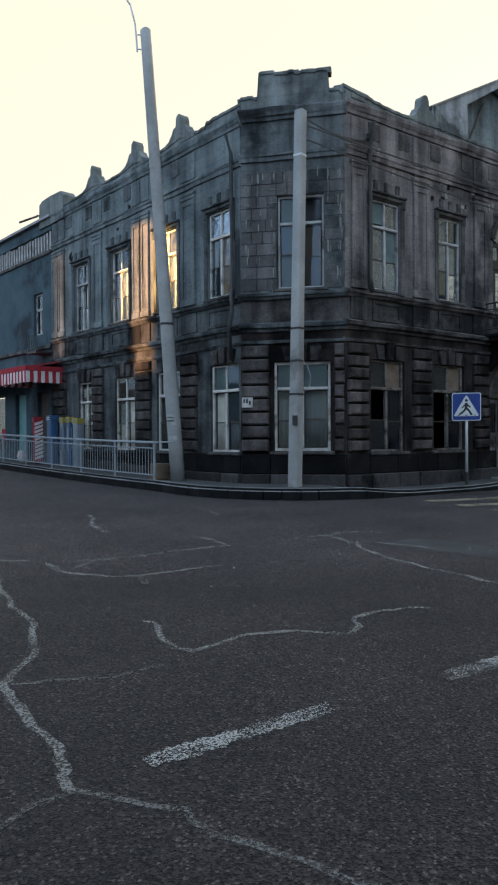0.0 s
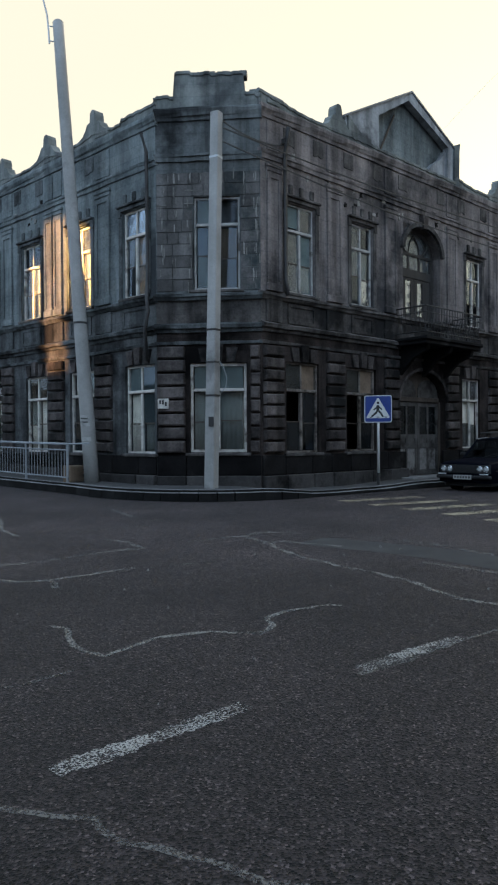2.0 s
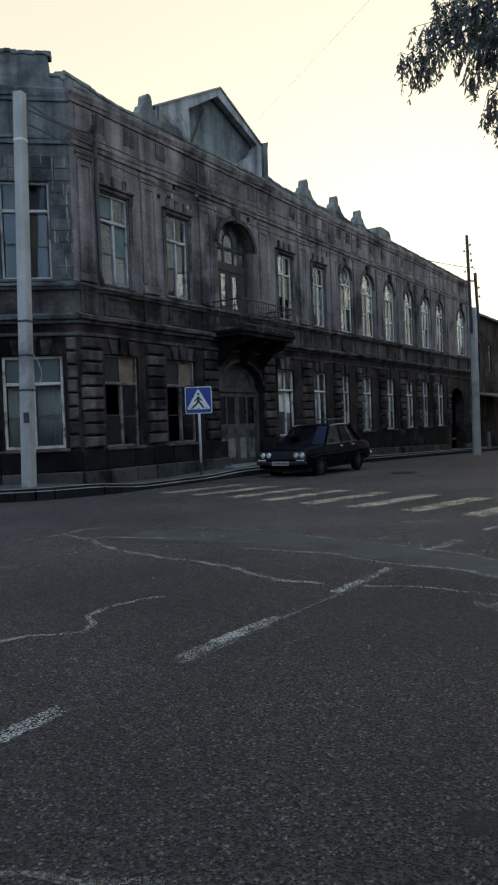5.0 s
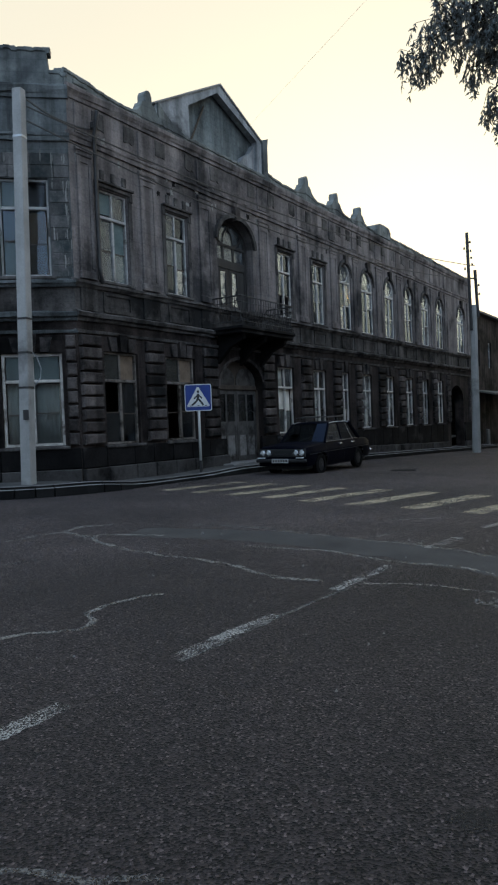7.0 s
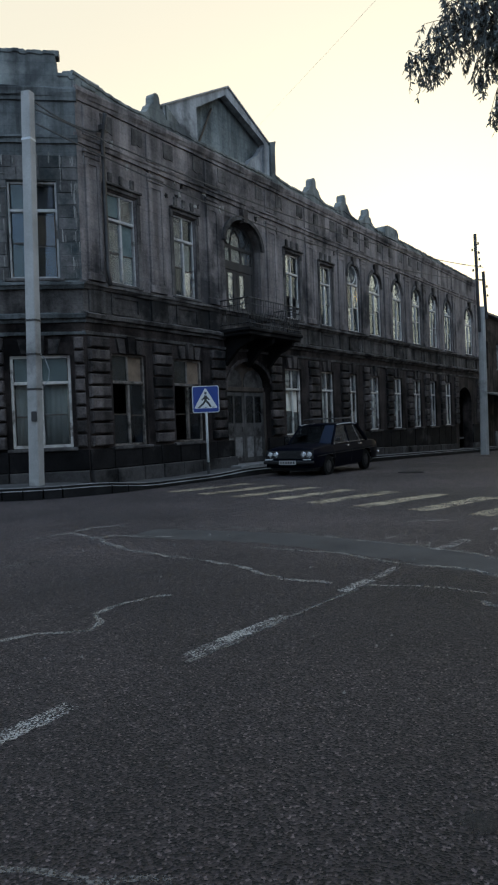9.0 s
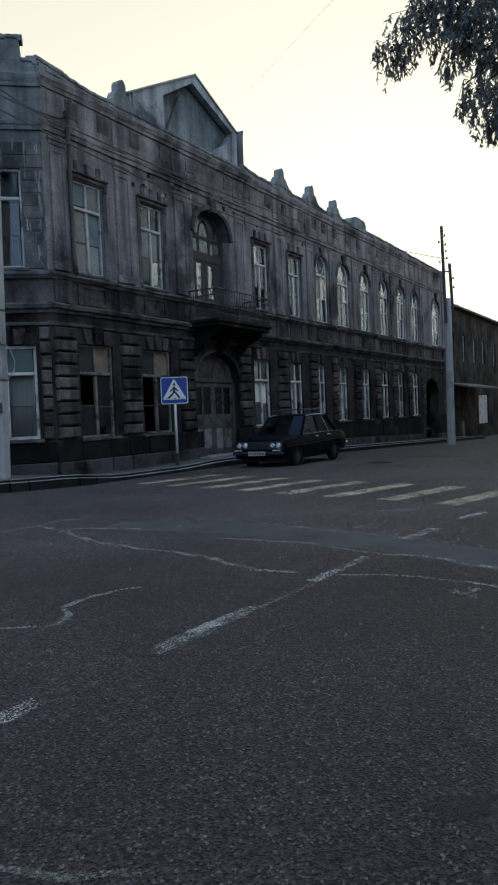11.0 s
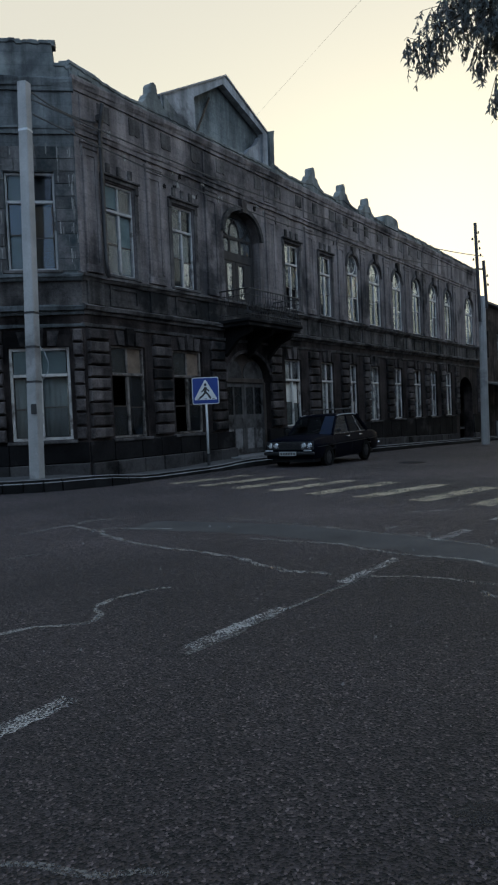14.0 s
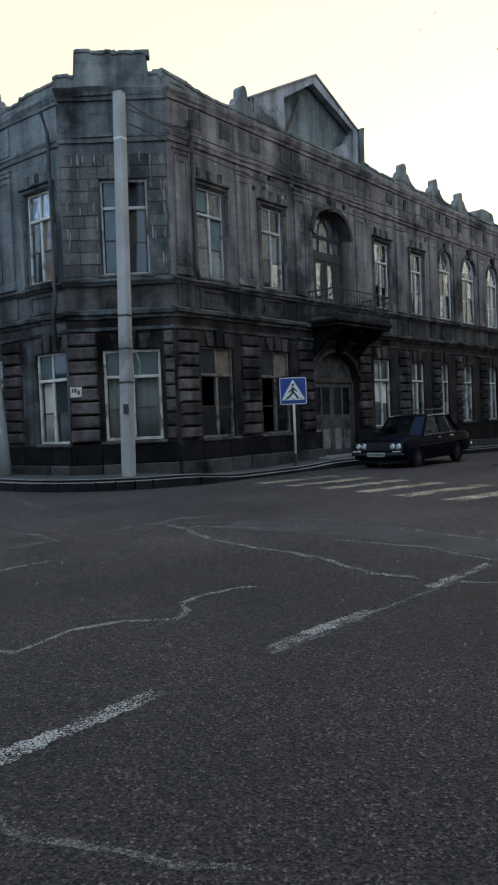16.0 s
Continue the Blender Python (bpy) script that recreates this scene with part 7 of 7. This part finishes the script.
def tree():
    rnd = random.Random(21)
    base = Vector((8.6, 3.6, land(8.6, 3.6) - 0.05))
    t = thing("street_tree", "tall street tree with drooping dark green leafy branches", "tree", Matrix.Translation(base))
    bm = bmesh.new()
    tube(bm, [(0, 0, 0), (0.02, 0.05, 1.2), (-0.08, 0.1, 2.6), (-0.25, 0.25, 4.2), (-0.35, 0.4, 5.8)], 0.24, 12, 0.13)
    part("trunk", bm, BARK, t, smooth=True)
    # clumps: place, spread, twigs
    clumps = [((4.37, 6.80, 5.12), 0.22, 26), ((4.51, 6.71, 5.29), 0.26, 34), ((4.65, 6.62, 5.47), 0.28, 30), ((4.61, 6.65, 5.65), 0.25, 20), ((4.86, 6.47, 5.56), 0.32, 60), ((4.97, 6.38, 5.33), 0.3, 60), ((5.03, 6.34, 5.13), 0.22, 36), ((4.88, 6.46, 4.95), 0.14, 10),
              ((5.17, 6.23, 5.45), 0.35, 70), ((5.12, 6.27, 4.96), 0.28, 22), ((5.24, 6.17, 4.73), 0.3, 20), ((5.34, 6.08, 5.01), 0.4, 40), ((5.48, 5.96, 5.24), 0.45, 56), ((5.51, 5.93, 4.76), 0.4, 40), ((4.98, 6.38, 4.66), 0.16, 9), ((5.06, 6.32, 4.56), 0.2, 14), ((5.16, 6.24, 4.45), 0.22, 30), ((5.22, 6.19, 4.3), 0.2, 32), ((5.36, 6.07, 4.4), 0.26, 28), ((5.44, 5.99, 4.28), 0.25, 26)]
    clumps += [((5.48, 5.96, 4.45), 0.3, 34), ((5.62, 5.83, 4.55), 0.5, 46), ((5.75, 5.7, 4.89), 0.6, 50), ((5.0, 6.4, 5.95), 0.4, 50), ((5.4, 6.1, 5.7), 0.5, 60), ((6.3, 5.4, 5.1), 0.6, 40),
               ((6.0, 5.8, 6.2), 0.7, 44), ((6.9, 4.9, 6.2), 0.8, 36), ((7.6, 4.2, 6.8), 0.9, 36), ((8.6, 4.6, 6.4), 0.9, 36), ((9.4, 3.4, 6.2), 0.9, 36), ((8.4, 2.6, 6.0), 0.9, 36), ((7.0, 5.8, 7.2), 0.8, 34), ((8.3, 3.8, 7.6), 0.9, 34)]
    twigs, leaves = bmesh.new(), bmesh.new()

    def leaf(p, way, size):
        way = way.normalized()
        side = way.cross(Vector((rnd.uniform(-1, 1), rnd.uniform(-1, 1), rnd.uniform(-0.3, 0.3)))).normalized() * size * 0.16
        up = side.cross(way).normalized() * size * 0.08
        a, b, c, d = p, p + way * size * 0.45 + side, p + way * size, p + way * size * 0.45 - side
        m = p + way * size * 0.5 - up
        v = [leaves.verts.new(q) for q in (a, b, c, d, m)]
        for f in ((0, 1, 4), (1, 2, 4), (2, 3, 4), (3, 0, 4)):
            leaves.faces.new([v[i] for i in f])

    hub = Vector((-0.35, 0.4, 5.6))
    for centre, spread, count in clumps:
        c = Vector(centre) - base + Vector((0.13, -0.1, 0.04))
        bm = bmesh.new()
        mid = (hub + c) / 2 + Vector((0, 0, 0.55))
        tube(bm, [hub, hub + (mid - hub) * 0.5 + Vector((0, 0, 0.2)), mid, (mid + c) / 2 + Vector((0, 0, 0.18)), c], 0.05, 7, 0.008)
        part("limb", bm, BARK, t, smooth=True)
        for _ in range(count):
            p = c + Vector([max(-0.95, min(0.95, rnd.gauss(0, 0.5))) for _ in range(3)]) * spread * 0.95
            way = Vector((p.x - c.x, p.y - c.y, 0)) * 0.2 + Vector((rnd.uniform(-0.08, 0.08), rnd.uniform(-0.08, 0.08), -0.16))
            length = rnd.uniform(0.1, 0.26)
            q1, q2 = p + way.normalized() * length * 0.5, p + way.normalized() * length * 0.5 + (way.normalized() + Vector((0, 0, -0.6))).normalized() * length * 0.5
            tube(twigs, [c + (p - c) * 0.2 + Vector((0, 0, 0.06)), p, q1, q2], 0.0045, 3, 0.002)
            for k in range(18):
                f = rnd.uniform(0, 1)
                s = p + (q1 - p) * f * 2 if f < 0.5 else q1 + (q2 - q1) * (f * 2 - 1)
                leaf(s, Vector((rnd.uniform(-0.5, 0.5), rnd.uniform(-0.5, 0.5), rnd.uniform(-1.5, -0.2))), rnd.uniform(0.05, 0.075))
    tagged(part("twig_growth", twigs, BARK, t), kind="stuff")
    tagged(part("crown", leaves, LEAF, t), kind="stuff")


tree()

CLOSING = surface("dull_block_plaster", (0.09, 0.094, 0.1), (0.2, 0.205, 0.212), patch=0.5, grain=10, bump=0.2)


def closing_wall(name, a, b, z, thick=4.0):
    """Plain unseen block added to close the junction and shape its sky light."""
    a, b = Vector(a), Vector(b)
    d = (b - a).normalized()
    n_out = Vector((d.y, -d.x)) * thick
    bm = bmesh.new()
    vs = [bm.verts.new((*p, h)) for h in (-2.0, z) for p in (a, b, b + n_out, a + n_out)]
    for f in ((0, 1, 5, 4), (1, 2, 6, 5), (2, 3, 7, 6), (3, 0, 4, 7), (4, 5, 6, 7), (3, 2, 1, 0)):
        bm.faces.new([vs[j] for j in f])
    bmesh.ops.recalc_face_normals(bm, faces=bm.faces[:])
    return tagged(part(name, bm, CLOSING), "plain unseen block added to close the junction", "wall", kind="structure")


closing_wall("wall_south", (28, -16), (-20, -16), 8.5)
closing_wall("wall_west", (-17, -12), (-17.5, 12.5), 4.6)
w_at = lambda s, o: CORNER + L_WAY * s - L_IN * o  # noqa: E731
closing_wall("wall_northwest", w_at(3.0, 14.0) + Vector((-3.4, 0)), w_at(40, 15.0), 4.2)
e_at = lambda s, o: CORNER + R_WAY * s - R_IN * o  # noqa: E731
closing_wall("wall_east", e_at(60, 13.5), e_at(8, 13.5), 8.0)
closing_wall("wall_southeast", e_at(-2, 16) + Vector((8, -2)), Vector((28, -14)), 6.5)

# ---- stone pieces of the house front: rusticated blocks, quoins, plinth ----
random.seed(5)


def block_mesh(name, w, h, deep, material, cut=0.03):
    """Pillow-faced ashlar block, its back in the wall."""
    me = bpy.data.meshes.new(name)
    x, z = w / 2, h / 2
    vs = [(-x, 0.02, -z), (x, 0.02, -z), (x, 0.02, z), (-x, 0.02, z), (-x, -deep + cut, -z), (x, -deep + cut, -z), (x, -deep + cut, z), (-x, -deep + cut, z),
          (-x + cut, -deep, -z + cut), (x - cut, -deep, -z + cut), (x - cut, -deep, z - cut), (-x + cut, -deep, z - cut)]
    fs = [(8, 9, 10, 11)] + [(i, (i + 1) % 4, 4 + (i + 1) % 4, 4 + i) for i in range(4)] + [(4 + i, 4 + (i + 1) % 4, 8 + (i + 1) % 4, 8 + i) for i in range(4)]
    me.from_pydata(vs, [], fs)
    me.materials.append(material)
    return me


def stack(face, a, b, z0, z1, count, deep=0.1, name="block", material=None):
    pitch = (z1 - z0) / count
    mesh = block_mesh(name, b - a, pitch - 0.045, deep, material or STONE_BLOCK)
    for k in range(count):
        jig = pose((a + b) / 2 + random.uniform(-0.01, 0.01), random.uniform(-0.012, 0.012), z0 + (k + 0.5) * pitch, random.uniform(-1, 1), random.uniform(-0.6, 0.6), random.uniform(-1, 1))
        piece(name, mesh, house, face @ jig)


for a, b in R_PIL[1:]:
    stack(FACE_R, a - 0.05, b + 0.05, 0.98, 3.53, 9)
stack(FACE_R, 1.36, 1.98, 0.98, 3.53, 9, 0.12)
stack(FACE_R, 6.3, 6.72, 0.98, 3.53, 9, 0.06)
for a, b in L_PIL[:1] + [(6.1, 6.75)] + L_PIL[3:4] + [(11.3, 12.25)]:
    stack(FACE_L, -b - 0.05, -a + 0.05, 0.98, 3.53, 9)
stack(FACE_C, 0.03, 0.68, 0.98, 3.53, 8, 0.12)
stack(FACE_C, 2.24, CUT - 0.03, 0.98, 3.53, 8, 0.12)
# mottled ashlar round the upper corner window, course by course
for k in range(10):
    z0 = 4.82 + k * 0.28
    for a, b in ((0.02, C_UP[0] - 0.02), (C_UP[1] + 0.02, CUT - 0.02)) if z0 < 7.05 else ((0.02, CUT - 0.02),):
        x = a
        while x < b - 0.02:
            w = min(random.choice((0.26, 0.38, 0.5, 0.6)), b - x)
            if b - x - w < 0.18:
                w = b - x
            mesh = block_mesh("ashlar_stone", w - 0.01, 0.27, 0.014 + random.uniform(-0.006, 0.012), ASHLAR, 0.008)
            piece("ashlar_stone", mesh, house, FACE_C @ Matrix.Translation((x + w / 2, 0, z0 + 0.14)))
            x += w
# plinth courses
for face, a, b, slope in ((FACE_R, 1.3, R_END, -0.026), (FACE_L, -L_END, -2.1, -0.03), (FACE_C, 0.0, CUT, 0.0)):
    x = a
    while x < b - 0.05:
        w = min(random.uniform(0.7, 1.15), b - x)
        if b - x - w < 0.3:
            w = b - x
        if not (face is FACE_R and (6.8 < x + w / 2 < 9.1 or 28.0 < x + w / 2 < 30.7)):
            low = 0.0
            if face is FACE_R:
                low = -0.026 * max(0, x - 8)
            if face is FACE_L:
                low = 0.034 * max(0, -x - 4.5)
            h = 0.62 - low if face is FACE_R else 0.55 - 0.2 * low
            mesh = block_mesh("plinth_stone", w - 0.02, 0.36, 0.13 + random.uniform(-0.015, 0.02), BASE_STONE, 0.02)
            piece("plinth_stone", mesh, house, face @ Matrix.Translation((x + w / 2, 0, low + 0.27)))
            mesh = block_mesh("plinth_stone", w - 0.015, max(0.2, 0.93 - low - 0.46), 0.05 + random.uniform(-0.01, 0.012), SOOT_BLACK, 0.014)
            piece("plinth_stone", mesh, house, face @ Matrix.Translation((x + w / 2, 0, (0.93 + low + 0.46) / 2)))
        x += w

# scabs of old lime plaster and burst stone on the upper storey
def scab(rnd, face, x, z, w, h, proud, material):
    """A small, irregular plate of plaster left on the stone."""
    bm = bmesh.new()
    jag = lambda d: d * rnd.uniform(-0.28, 0.28)  # noqa: E731
    ring = [(x + fx * w + jag(w), z + fz * h + jag(h) * 0.6) for fx, fz in ((-0.5, -0.5), (0.0, -0.42), (0.5, -0.5), (0.4, 0.0), (0.5, 0.5), (0.05, 0.4), (-0.5, 0.5), (-0.42, 0.05))]
    prism(bm, ring, -proud, 0.01)
    part("plaster_scab", bm, material, house, "", face)


LIME = surface("old_lime_plaster", (0.11, 0.108, 0.1), (0.27, 0.26, 0.24), patch=6, grain=30, bump=0.5, piece=0.3)
rnd = random.Random(17)
for k in range(62):
    # toothed remains beside the window and at both corners of the cut front, a row above the lintel
    x = rnd.choice((0.16, 0.46, 0.8, 2.12, 2.42, CUT - 0.14)) + rnd.uniform(-0.05, 0.05) if k < 52 else 0.3 + (k - 52) * 0.26
    z = 4.95 + rnd.randrange(10) * 0.28 + rnd.uniform(-0.06, 0.06) if k < 52 else 7.5 + rnd.uniform(-0.04, 0.04)
    w, h = (rnd.uniform(0.014, 0.04), rnd.uniform(0.1, 0.3)) if rnd.random() < 0.82 else (rnd.uniform(0.1, 0.28), rnd.uniform(0.012, 0.028))
    scab(rnd, FACE_C, x, z, w, h, 0.034, LIME)
# black plates among these imitate the dark of holes in the stone
for _ in range(30):
    scab(rnd, FACE_R, rnd.uniform(1.7, 14.0), rnd.uniform(7.35, 8.2), rnd.uniform(0.05, 0.16), rnd.uniform(0.06, 0.2), 0.016, LIME if rnd.random() < 0.4 else SOOT_BLACK)
for _ in range(24):
    scab(rnd, FACE_L, -rnd.uniform(2.5, 11.5), rnd.uniform(7.3, 8.2), rnd.uniform(0.05, 0.16), rnd.uniform(0.06, 0.2), 0.016, LIME if rnd.random() < 0.4 else SOOT_BLACK)

# loose and overhanging stones on the broken corner attic, and a strip of sheet sticking out
rnd = random.Random(4)
for x0, x1, z0, z1 in ((2.0, 2.18, 9.84, 9.985), (2.24, 2.45, 9.36, 9.53), (0.86, 1.0, 9.88, 9.975), (1.0, 1.18, 9.88, 9.99), (1.26, 1.44, 9.88, 9.985), (1.6, 1.8, 9.88, 9.98)):
    bm = bmesh.new()
    box(bm, x0, x1, -0.02, 0.26, z0, z1, 0.018)
    for v in bm.verts:
        v.co += Vector((rnd.uniform(-0.012, 0.012), 0, rnd.uniform(-0.012, 0.012)))
    part("broken_stone", bm, STONE_TOP, house, "", FACE_C)
bm = bmesh.new()
prism(bm, [(1.5, 9.38), (2.05, 9.36), (2.06, 9.39), (1.5, 9.42)], -0.04, 0.14)
part("sheet_strip", bm, SHEET, house, "bent strip of roof sheet", FACE_R)
